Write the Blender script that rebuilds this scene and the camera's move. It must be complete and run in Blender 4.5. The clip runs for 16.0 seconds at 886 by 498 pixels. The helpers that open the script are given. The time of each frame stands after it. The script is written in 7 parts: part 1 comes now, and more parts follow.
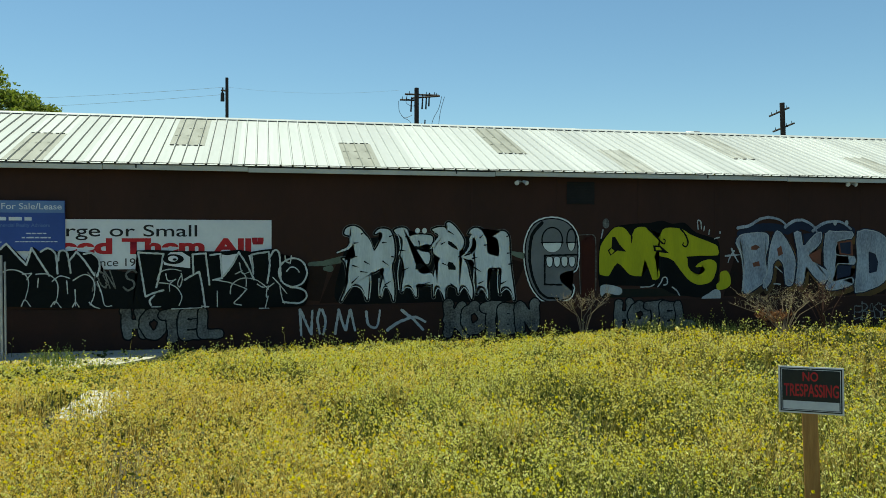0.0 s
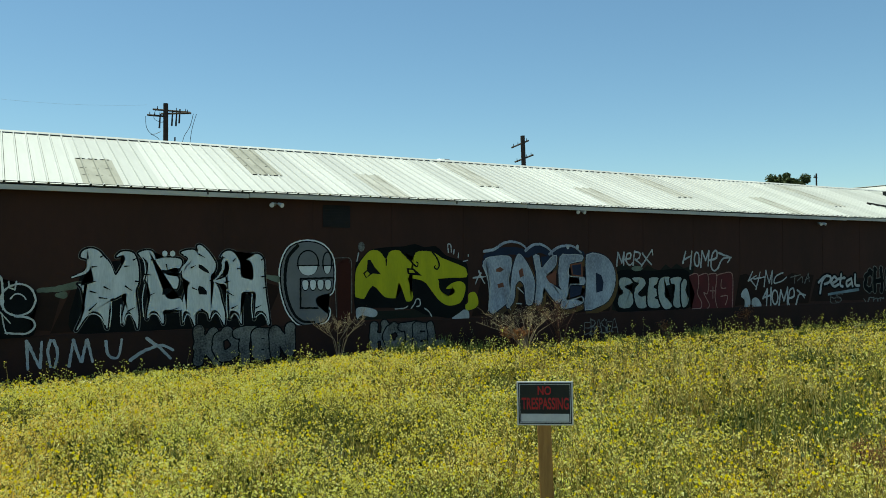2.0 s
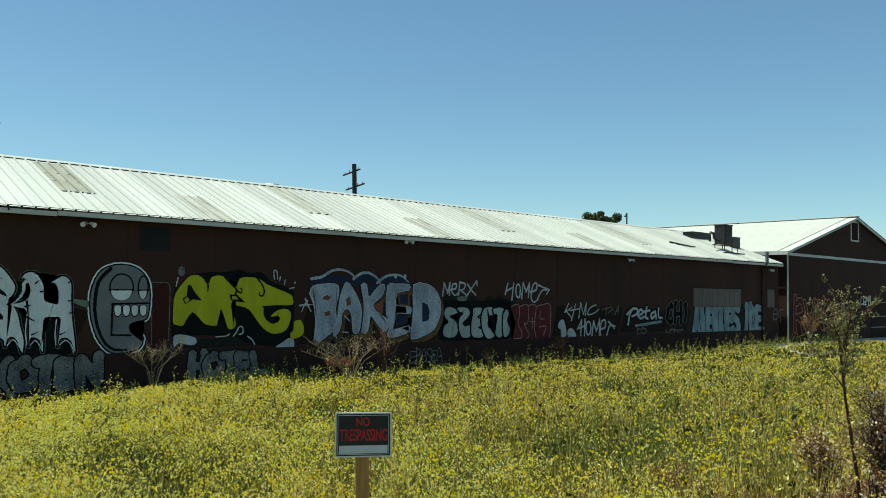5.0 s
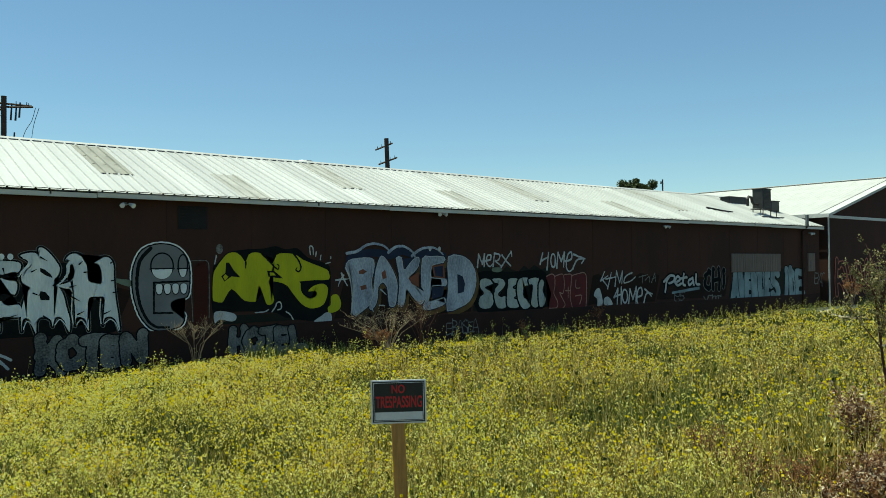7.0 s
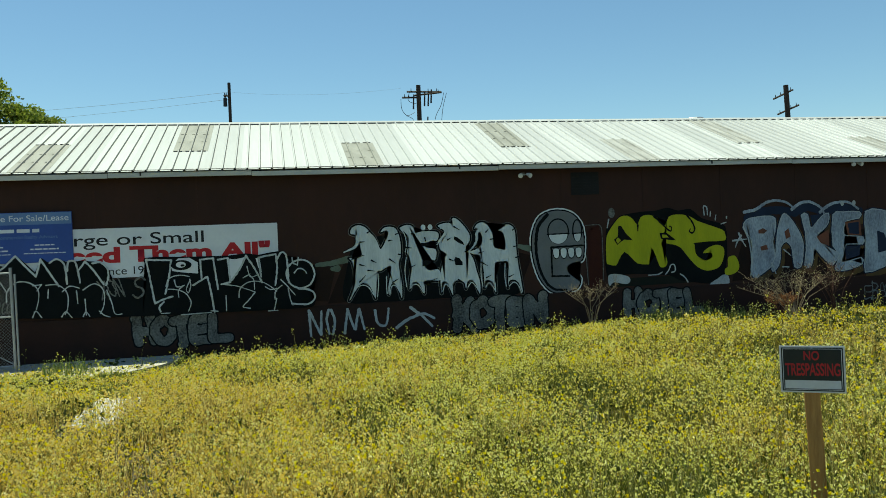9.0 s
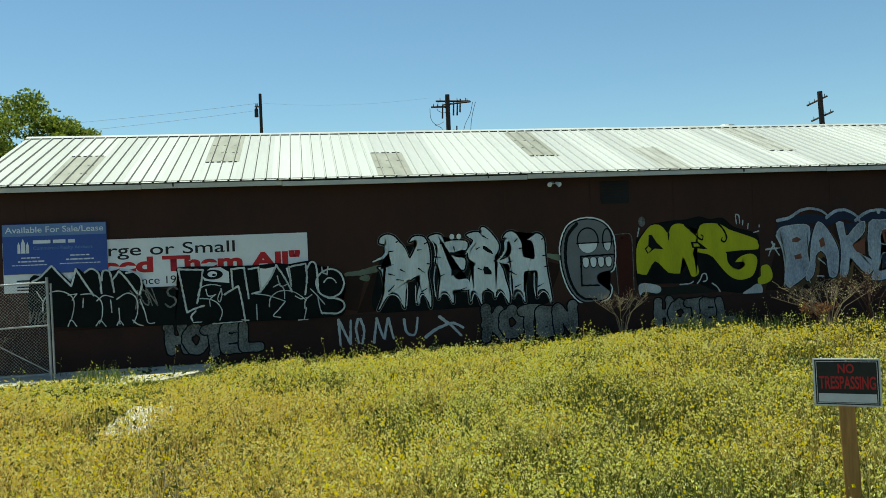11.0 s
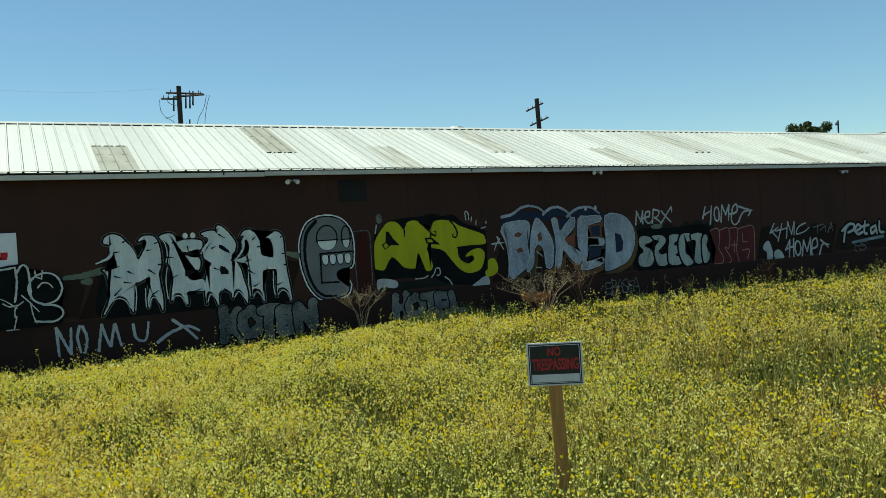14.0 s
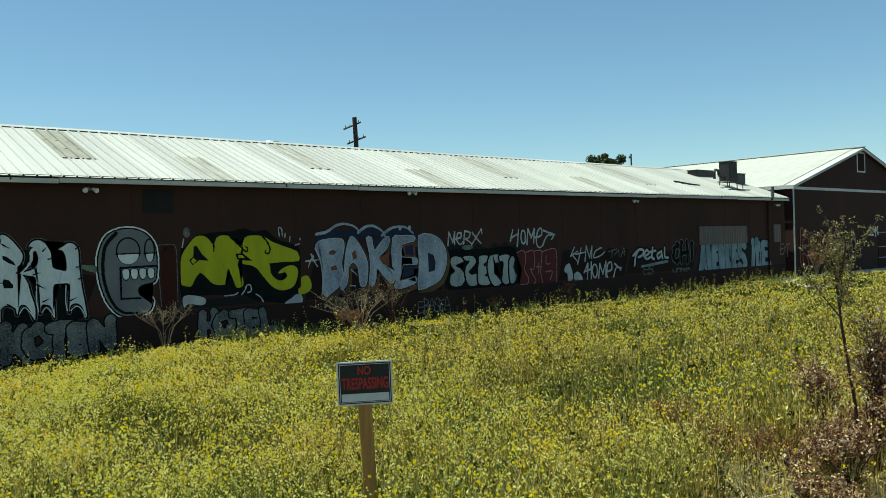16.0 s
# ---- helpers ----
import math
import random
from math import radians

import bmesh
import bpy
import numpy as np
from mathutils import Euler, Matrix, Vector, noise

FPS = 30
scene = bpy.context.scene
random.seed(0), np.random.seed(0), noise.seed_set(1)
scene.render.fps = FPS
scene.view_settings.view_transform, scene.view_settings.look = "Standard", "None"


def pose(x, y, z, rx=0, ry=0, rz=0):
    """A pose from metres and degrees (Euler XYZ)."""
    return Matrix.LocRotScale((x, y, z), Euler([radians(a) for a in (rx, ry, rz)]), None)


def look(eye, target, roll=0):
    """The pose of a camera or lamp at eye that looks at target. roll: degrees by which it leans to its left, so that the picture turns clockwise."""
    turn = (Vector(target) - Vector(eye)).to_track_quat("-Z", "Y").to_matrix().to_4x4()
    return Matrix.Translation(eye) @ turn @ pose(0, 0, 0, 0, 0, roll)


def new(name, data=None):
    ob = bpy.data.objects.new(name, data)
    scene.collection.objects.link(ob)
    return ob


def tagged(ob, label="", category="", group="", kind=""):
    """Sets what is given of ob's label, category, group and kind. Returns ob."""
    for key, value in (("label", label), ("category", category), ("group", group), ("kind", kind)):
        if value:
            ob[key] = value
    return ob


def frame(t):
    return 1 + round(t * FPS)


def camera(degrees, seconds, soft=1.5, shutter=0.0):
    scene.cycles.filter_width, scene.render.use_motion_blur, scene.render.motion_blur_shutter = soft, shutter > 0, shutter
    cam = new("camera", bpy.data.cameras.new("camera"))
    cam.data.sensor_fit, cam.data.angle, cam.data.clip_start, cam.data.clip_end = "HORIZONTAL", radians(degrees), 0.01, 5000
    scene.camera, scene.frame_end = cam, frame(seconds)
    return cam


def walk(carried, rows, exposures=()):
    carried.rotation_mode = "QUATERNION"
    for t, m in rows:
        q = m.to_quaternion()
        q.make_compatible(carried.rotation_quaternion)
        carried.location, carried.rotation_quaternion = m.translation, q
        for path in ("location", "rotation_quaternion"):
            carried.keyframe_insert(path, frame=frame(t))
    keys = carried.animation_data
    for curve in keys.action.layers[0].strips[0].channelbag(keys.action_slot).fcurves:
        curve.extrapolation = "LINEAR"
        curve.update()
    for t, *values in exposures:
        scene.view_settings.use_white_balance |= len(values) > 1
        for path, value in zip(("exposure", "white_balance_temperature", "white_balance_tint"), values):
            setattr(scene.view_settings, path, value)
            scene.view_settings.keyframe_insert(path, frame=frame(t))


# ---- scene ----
# camera
cam = camera(57.12, 16.0, soft=0.85)
EYE = 1.6  # height of the eye over the pavement it stands on
PATH = [
    (0.0, -0.090, 0.020, 0.002, 89.39, -0.01, -12.35),
    (0.5, -0.073, 0.030, 0.010, 90.17, 0.57, -18.49),
    (1.0, -0.062, 0.035, 0.008, 90.80, 0.51, -22.84),
    (1.5, -0.045, 0.053, 0.007, 90.70, 0.33, -26.40),
    (2.0, -0.028, 0.051, 0.005, 90.99, 0.12, -29.28),
    (2.5, -0.018, 0.058, -0.001, 91.53, -0.95, -32.10),
    (3.0, -0.001, 0.058, 0.002, 91.74, -0.97, -35.66),
    (3.5, 0.005, 0.059, 0.006, 92.36, -0.85, -38.83),
    (4.0, 0.014, 0.059, 0.008, 92.42, -0.66, -38.99),
    (4.5, 0.026, 0.058, 0.016, 93.00, -0.93, -40.31),
    (4.7, 0.028, 0.058, 0.015, 93.24, -1.14, -41.01),
    (6.8, 0.019, -0.014, -0.007, 91.99, 0.16, -41.40),
    (7.0, 0.016, -0.014, -0.012, 91.12, 0.44, -38.75),
    (7.5, 0.006, -0.009, -0.008, 90.81, 0.34, -32.19),
    (8.0, -0.005, -0.005, -0.006, 91.24, 0.30, -25.88),
    (8.5, -0.018, -0.008, -0.011, 89.96, 1.50, -17.61),
    (9.0, -0.021, -0.017, -0.019, 89.16, 2.22, -11.74),
    (9.2, -0.021, -0.020, -0.019, 88.96, 2.53, -9.76),
    (11.3, -0.007, -0.020, -0.004, 89.97, 2.26, -9.74),
    (11.5, -0.010, -0.023, -0.007, 89.97, 2.36, -10.50),
    (12.0, 0.000, -0.028, -0.002, 90.06, 2.46, -12.14),
    (12.5, 0.007, -0.034, 0.002, 90.27, 1.82, -14.49),
    (13.0, 0.009, -0.043, 0.001, 90.22, 2.45, -17.53),
    (13.5, 0.021, -0.049, 0.002, 89.34, 3.28, -22.52),
    (14.0, 0.038, -0.055, 0.000, 88.81, 3.07, -27.76),
    (14.5, 0.038, -0.057, 0.002, 88.93, 2.10, -32.19),
    (15.0, 0.052, -0.054, 0.004, 89.12, 2.12, -35.78),
    (15.5, 0.064, -0.040, 0.004, 89.34, 1.81, -38.48),
    (16.0, 0.068, -0.039, -0.001, 89.55, 1.65, -40.72),
]
walk(cam, [(t, pose(x, y, EYE + z, rx, ry, rz)) for t, x, y, z, rx, ry, rz in PATH], [(0.0, 0.33, 6800, -12), (16.0, 0.33, 6800, -12)])

# world, sun
SUN_EL, SUN_AZ = radians(74), radians(-38)  # azimuth from +y towards +x
world = bpy.data.worlds.new("sky")
scene.world = world
world.use_nodes = True
wn = world.node_tree
sky = wn.nodes.new("ShaderNodeTexSky")
sky.sky_type = "NISHITA"
sky.sun_disc = False
sky.sun_elevation, sky.sun_rotation = SUN_EL, SUN_AZ
sky.altitude, sky.air_density, sky.dust_density, sky.ozone_density = 20, 1.0, 0.1, 6.0
wn.links.new(sky.outputs[0], wn.nodes["Background"].inputs[0])
wn.nodes["Background"].inputs[1].default_value = 0.104
sun = new("sun", bpy.data.lights.new("sun", "SUN"))
sun.data.energy, sun.data.angle, sun.data.color = 5.0, radians(0.53), (1.0, 0.96, 0.87)
to_sun = Vector((math.sin(SUN_AZ) * math.cos(SUN_EL), math.cos(SUN_AZ) * math.cos(SUN_EL), math.sin(SUN_EL)))
sun.matrix_world = look((0, 0, 60), Vector((0, 0, 60)) - to_sun)


# materials
def mat(name, c1, c2=None, scale=3.0, rough=0.8, bump=0.0, bump_scale=60.0, metal=0.0, fine=0.25, stretch=(1, 1, 1), piece=0.0, spec=0.3):
    """Two tones mixed by coarse and fine noise, with fine relief; piece: how far single pieces differ in tone."""
    m = bpy.data.materials.new(name)
    m.use_nodes = True
    n, l = m.node_tree.nodes, m.node_tree.links
    b = n["Principled BSDF"]
    b.inputs["Roughness"].default_value, b.inputs["Metallic"].default_value = rough, metal
    b.inputs["Specular IOR Level"].default_value = spec
    c2 = c2 or tuple(0.75 * v for v in c1)
    co, mp = n.new("ShaderNodeTexCoord"), n.new("ShaderNodeMapping")
    mp.inputs["Scale"].default_value = stretch
    l.new(co.outputs["Object"], mp.inputs["Vector"])
    big, small = n.new("ShaderNodeTexNoise"), n.new("ShaderNodeTexNoise")
    big.inputs["Scale"].default_value, small.inputs["Scale"].default_value = scale, scale * 11
    big.inputs["Detail"].default_value, small.inputs["Detail"].default_value = 6, 4
    for t in (big, small):
        l.new(mp.outputs[0], t.inputs["Vector"])
    mix = n.new("ShaderNodeMix")
    mix.inputs[0].default_value = fine
    l.new(big.outputs["Fac"], mix.inputs[2]), l.new(small.outputs["Fac"], mix.inputs[3])
    ramp = n.new("ShaderNodeValToRGB")
    ramp.color_ramp.elements[0].position, ramp.color_ramp.elements[1].position = 0.35, 0.65
    ramp.color_ramp.elements[0].color, ramp.color_ramp.elements[1].color = (*c1, 1), (*c2, 1)
    l.new(mix.outputs[0], ramp.inputs[0])
    out = ramp.outputs[0]
    if piece:
        info, mr, hs = n.new("ShaderNodeObjectInfo"), n.new("ShaderNodeMapRange"), n.new("ShaderNodeHueSaturation")
        mr.inputs["To Min"].default_value, mr.inputs["To Max"].default_value = 1 - piece, 1 + piece * 0.5
        l.new(info.outputs["Random"], mr.inputs["Value"]), l.new(mr.outputs[0], hs.inputs["Value"]), l.new(out, hs.inputs["Color"])
        out = hs.outputs[0]
    l.new(out, b.inputs["Base Color"])
    if bump:
        fn, bp = n.new("ShaderNodeTexNoise"), n.new("ShaderNodeBump")
        fn.inputs["Scale"].default_value, fn.inputs["Detail"].default_value = bump_scale, 5
        bp.inputs["Strength"].default_value, bp.inputs["Distance"].default_value = bump, 0.01
        l.new(mp.outputs[0], fn.inputs["Vector"]), l.new(fn.outputs["Fac"], bp.inputs["Height"]), l.new(bp.outputs[0], b.inputs["Normal"])
    return m


def leaf_mat(name, stops, glow_through=0.45, patch=None, patch_scale=0.35, rough=0.6):
    """Thin plant matter: each blade takes its own tone, patches lean to a second set of tones; some light comes through."""
    m = bpy.data.materials.new(name)
    m.use_nodes = True
    n, l = m.node_tree.nodes, m.node_tree.links
    b = n["Principled BSDF"]
    geo = n.new("ShaderNodeNewGeometry")

    def ramp_of(cols):
        r = n.new("ShaderNodeValToRGB")
        while len(r.color_ramp.elements) < len(cols):
            r.color_ramp.elements.new(0.5)
        for i, c in enumerate(cols):
            r.color_ramp.elements[i].position, r.color_ramp.elements[i].color = i / (len(cols) - 1), (*c, 1)
        l.new(geo.outputs["Random Per Island"], r.inputs[0])
        return r.outputs[0]

    col = ramp_of(stops)
    if patch:
        co, nz, st = n.new("ShaderNodeTexCoord"), n.new("ShaderNodeTexNoise"), n.new("ShaderNodeValToRGB")
        nz.inputs["Scale"].default_value, nz.inputs["Detail"].default_value = patch_scale, 4
        st.color_ramp.elements[0].position, st.color_ramp.elements[1].position = 0.42, 0.62
        l.new(co.outputs["Object"], nz.inputs["Vector"]), l.new(nz.outputs["Fac"], st.inputs[0])
        mx = n.new("ShaderNodeMix")
        mx.data_type = "RGBA"
        l.new(st.outputs[0], mx.inputs[0]), l.new(col, mx.inputs[6]), l.new(ramp_of(patch), mx.inputs[7])
        col = mx.outputs[2]
    b.inputs["Roughness"].default_value = rough
    b.inputs["Specular IOR Level"].default_value = 0.25
    l.new(col, b.inputs["Base Color"])
    tr, ms = n.new("ShaderNodeBsdfTranslucent"), n.new("ShaderNodeMixShader")
    ms.inputs[0].default_value = glow_through
    l.new(col, tr.inputs["Color"]), l.new(b.outputs[0], ms.inputs[1]), l.new(tr.outputs[0], ms.inputs[2])
    l.new(ms.outputs[0], n["Material Output"].inputs["Surface"])
    return m


M_WALL = mat("oxblood_wall_paint", (0.055, 0.026, 0.019), (0.038, 0.021, 0.016), 0.6, 0.85, 0.25, 40, stretch=(1, 1, 0.4), spec=0.15)
M_PLINTH = mat("dark_plinth_paint", (0.028, 0.017, 0.014), (0.042, 0.021, 0.016), 1.2, 0.9, 0.3, 40, spec=0.15)
M_ROOF = mat("white_roof_metal", (0.575, 0.575, 0.55), (0.46, 0.455, 0.43), 0.5, 0.45, 0.05, 30, stretch=(1.6, 0.25, 0.25), piece=0.15)
M_SKYLIGHT = mat("aged_fibreglass", (0.34, 0.33, 0.285), (0.23, 0.225, 0.19), 1.5, 0.6, 0.1, 30, stretch=(2, 0.6, 0.6))
M_TRIM = mat("white_trim_paint", (0.62, 0.62, 0.58), (0.45, 0.45, 0.42), 1.5, 0.6, 0.1, 50, stretch=(0.6, 1, 2))
M_DARKGAP = mat("dark_gap_fill", (0.02, 0.02, 0.02), rough=0.95)
M_METAL = mat("dull_galvanised_steel", (0.42, 0.43, 0.44), (0.28, 0.29, 0.30), 4, 0.5, 0.1, 80, metal=0.6)
M_COOLER = mat("cooler_sheet_metal", (0.035, 0.036, 0.035), (0.022, 0.022, 0.02), 3, 0.55, 0.1, 60)
M_DARKMETAL = mat("dark_iron", (0.03, 0.03, 0.03), (0.05, 0.04, 0.035), 6, 0.6, 0.1, 80, metal=0.3)
M_POLE = mat("creosoted_pole_wood", (0.035, 0.027, 0.022), (0.06, 0.045, 0.035), 3, 0.9, 0.4, 30, stretch=(4, 4, 0.3))
M_POSTWOOD = mat("weathered_post_wood", (0.46, 0.25, 0.075), (0.30, 0.15, 0.045), 8, 0.85, 0.5, 90, stretch=(5, 5, 0.4))
M_PLY = mat("bare_plywood", (0.18, 0.148, 0.128), (0.12, 0.10, 0.088), 2, 0.85, 0.2, 60, stretch=(6, 1, 0.5))
M_SOIL = mat("dry_soil", (0.11, 0.086, 0.048), (0.06, 0.05, 0.027), 0.7, 0.95, 0.8, 14)
M_CONCRETE = mat("bleached_concrete", (0.50, 0.46, 0.38), (0.36, 0.33, 0.27), 1.3, 0.9, 0.4, 50)
M_BANNER = mat("white_banner_vinyl", (0.74, 0.76, 0.78), (0.64, 0.66, 0.69), 1.2, 0.6)
M_BLUE = mat("blue_board_print", (0.035, 0.085, 0.33), (0.03, 0.07, 0.27), 1.2, 0.5)
M_BLUETOP = mat("pale_blue_board_print", (0.13, 0.22, 0.42), (0.11, 0.19, 0.37), 1.2, 0.5)
M_INK = mat("black_ink", (0.012, 0.012, 0.014), rough=0.6)
M_REDINK = mat("red_ink", (0.46, 0.015, 0.02), (0.38, 0.012, 0.018), 2, 0.6)
M_WHITEINK = mat("white_ink", (0.70, 0.74, 0.78), rough=0.6)
M_SPRAYBLACK = mat("spray_black", (0.007, 0.009, 0.009), (0.011, 0.013, 0.013), 1.5, 0.95, spec=0.05)
M_SPRAYWHITE = mat("spray_white", (0.74, 0.78, 0.77), (0.56, 0.60, 0.59), 2.2, 0.8)
M_CHROME = mat("spray_silver_grey", (0.68, 0.73, 0.73), (0.47, 0.52, 0.52), 1.1, 0.6, fine=0.4, stretch=(2.2, 1, 0.5))
M_GREYFILL = mat("spray_mid_grey", (0.17, 0.18, 0.185), (0.13, 0.137, 0.14), 1.5, 0.8)
M_FADED = mat("spray_faded_grey", (0.23, 0.235, 0.215), (0.035, 0.035, 0.032), 2.0, 0.85, fine=0.5)
M_YELLOW = mat("spray_acid_yellow", (0.46, 0.46, 0.012), (0.35, 0.36, 0.012), 1.2, 0.75, fine=0.35, stretch=(2.5, 1, 0.5))
M_BAKED = mat("spray_pale_blue", (0.46, 0.52, 0.58), (0.16, 0.18, 0.22), 1.3, 0.75, fine=0.45, stretch=(1.6, 1, 0.7))
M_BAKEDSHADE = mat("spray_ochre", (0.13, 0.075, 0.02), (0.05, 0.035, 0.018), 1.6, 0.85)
M_BLUEARC = mat("spray_dark_blue", (0.012, 0.022, 0.05), rough=0.8)
M_REDFILL = mat("spray_dark_red", (0.10, 0.011, 0.013), (0.055, 0.010, 0.011), 2, 0.8)
M_PINK = mat("spray_dull_pink", (0.36, 0.22, 0.19), (0.22, 0.12, 0.10), 2, 0.8)
M_TEAL = mat("spray_teal", (0.24, 0.33, 0.36), (0.12, 0.17, 0.19), 1.6, 0.8)
M_GREYPATCH = mat("spray_dull_white", (0.50, 0.53, 0.53), (0.30, 0.32, 0.32), 3.0, 0.85, fine=0.5)
M_WHITELINE = mat("spray_line_white", (0.62, 0.66, 0.65), (0.34, 0.37, 0.36), 2.6, 0.85, fine=0.45)
M_BUBBLE = mat("spray_grey_green", (0.42, 0.47, 0.44), (0.24, 0.27, 0.25), 1.6, 0.85, fine=0.45, stretch=(2.0, 1, 0.6))
M_REDEDGE = mat("spray_orange_red", (0.42, 0.15, 0.10), (0.24, 0.08, 0.055), 2, 0.85)
M_RUST = mat("spray_rust", (0.20, 0.07, 0.04), (0.11, 0.05, 0.03), 2, 0.85)
M_BUFF_D = mat("buff_green_black", (0.013, 0.018, 0.014), (0.020, 0.020, 0.016), 1.2, 0.9, fine=0.4, spec=0.1)
M_SIGNEDGE = mat("aluminium_sign_edge", (0.62, 0.63, 0.62), (0.5, 0.5, 0.5), 5, 0.5)
M_SIGNBLACK = mat("sign_black_print", (0.012, 0.016, 0.014), (0.02, 0.024, 0.02), 8, 0.45)
M_SIGNRED = mat("sign_red_print", (0.42, 0.02, 0.025), (0.34, 0.018, 0.02), 10, 0.5)
M_GREENBLOB = mat("spray_pale_green", (0.16, 0.20, 0.15), (0.09, 0.11, 0.08), 3, 0.85)
M_BARK = mat("grey_bark", (0.10, 0.075, 0.05), (0.06, 0.045, 0.03), 6, 0.9, 0.4, 60)
M_GLASS = mat("lamp_lens", (0.8, 0.8, 0.78), rough=0.2)
M_DRYTWIG = mat("dry_twig", (0.34, 0.27, 0.17), (0.17, 0.12, 0.08), 5, 0.9)
M_REDTWIG = mat("red_brown_twig", (0.10, 0.045, 0.028), (0.06, 0.03, 0.02), 5, 0.9)
M_BLADE = leaf_mat("field_weed_blade", [(0.055, 0.080, 0.008), (0.13, 0.155, 0.016), (0.29, 0.28, 0.045), (0.68, 0.60, 0.21)], 0.36,
                   [(0.085, 0.080, 0.008), (0.20, 0.175, 0.020), (0.40, 0.33, 0.065), (0.70, 0.58, 0.20)])
M_LUSH = leaf_mat("lush_weed_blade", [(0.035, 0.060, 0.010), (0.075, 0.115, 0.020), (0.15, 0.20, 0.040), (0.34, 0.36, 0.11)], 0.36)
M_GOLD = leaf_mat("golden_dry_blade", [(0.20, 0.11, 0.015), (0.52, 0.34, 0.055), (0.82, 0.62, 0.18), (0.93, 0.80, 0.38)], 0.42)
M_BUD = leaf_mat("pale_bud", [(0.48, 0.47, 0.05), (0.80, 0.76, 0.15), (0.90, 0.86, 0.31), (0.94, 0.92, 0.52)], 0.40,
                 [(0.60, 0.50, 0.045), (0.85, 0.74, 0.12), (0.91, 0.83, 0.27), (0.94, 0.90, 0.48)])
M_GOLDBUD = leaf_mat("golden_dry_bud", [(0.62, 0.42, 0.05), (0.89, 0.68, 0.12), (0.95, 0.82, 0.26), (0.96, 0.91, 0.52)], 0.42)
M_POD = leaf_mat("slender_pod", [(0.07, 0.085, 0.010), (0.18, 0.19, 0.022), (0.44, 0.39, 0.075), (0.84, 0.75, 0.28)], 0.36,
                 [(0.12, 0.09, 0.010), (0.28, 0.21, 0.026), (0.56, 0.43, 0.085), (0.86, 0.73, 0.26)])
M_UNDERSHADE = leaf_mat("undergrowth_shade_leaf", [(0.025, 0.038, 0.007), (0.045, 0.062, 0.010), (0.085, 0.10, 0.016)], 0.25)
M_FLOWER = leaf_mat("mustard_flower", [(0.84, 0.70, 0.012), (0.88, 0.78, 0.03), (0.80, 0.60, 0.015)], 0.5)
M_GREENLEAF = leaf_mat("fresh_weed_leaf", [(0.07, 0.12, 0.02), (0.13, 0.20, 0.04), (0.22, 0.28, 0.08)], 0.4)
M_TREELEAF = leaf_mat("tree_leaf", [(0.09, 0.13, 0.015), (0.20, 0.25, 0.03), (0.34, 0.36, 0.07)], 0.45)
M_DARKLEAF = leaf_mat("dark_tree_leaf", [(0.04, 0.055, 0.018), (0.08, 0.10, 0.035)], 0.25)
M_DRYLEAF = leaf_mat("dry_brown_leaf", [(0.15, 0.045, 0.018), (0.27, 0.12, 0.045), (0.42, 0.24, 0.11)], 0.3)
M_DEADLEAF = leaf_mat("dead_leaf", [(0.10, 0.045, 0.020), (0.24, 0.11, 0.045), (0.46, 0.29, 0.15), (0.80, 0.70, 0.52)], 0.3)
M_STRAW = leaf_mat("straw", [(0.35, 0.28, 0.13), (0.50, 0.42, 0.22), (0.62, 0.54, 0.32)], 0.3)


# building blocks
def thing(name, label, category, group="", kind="", at=(0, 0, 0)):
    ob = new(name)
    ob.location = at
    ob.empty_display_size = 0.1
    return tagged(ob, label, category, group, kind)


def part(name, bm, material, parent=None, label=""):
    """Links a bmesh as one mesh object under a thing or a part. The bmesh is in the parent's own space."""
    me = bpy.data.meshes.new(name)
    bm.to_mesh(me)
    bm.free()
    me.materials.append(material)
    ob = new(name, me)
    if parent:
        ob.parent = parent
    return tagged(ob, label)


def same_mesh(name, ob, parent, m):
    o = new(name, ob.data)
    o.parent = parent
    o.matrix_basis = m
    return o


def box(bm, x0, x1, y0, y1, z0, z1, bevel=0.0):
    vs = bmesh.ops.create_cube(bm, size=1.0)["verts"]
    for v in vs:
        v.co = Vector((x0 + (v.co.x + 0.5) * (x1 - x0), y0 + (v.co.y + 0.5) * (y1 - y0), z0 + (v.co.z + 0.5) * (z1 - z0)))
    if bevel:
        es = list({e for v in vs for e in v.link_edges})
        bmesh.ops.bevel(bm, geom=es, offset=bevel, segments=1, affect="EDGES")
    return bm


def tube(bm, pts, r0, r1=None, sides=6):
    """A tapered tube along a line of points."""
    r1 = r0 if r1 is None else r1
    rings = []
    for i, p in enumerate(pts):
        p = Vector(p)
        d = Vector(pts[min(i + 1, len(pts) - 1)]) - Vector(pts[max(i - 1, 0)])
        q = d.to_track_quat("Z", "Y")
        r = r0 + (r1 - r0) * i / max(1, len(pts) - 1)
        rings.append([bm.verts.new(p + q @ Vector((r * math.cos(a), r * math.sin(a), 0))) for a in (k * math.tau / sides for k in range(sides))])
    for a, b in zip(rings, rings[1:]):
        for k in range(sides):
            bm.faces.new((a[k], a[(k + 1) % sides], b[(k + 1) % sides], b[k]))
    bm.faces.new(rings[0][::-1])
    bm.faces.new(rings[-1])
    return bm


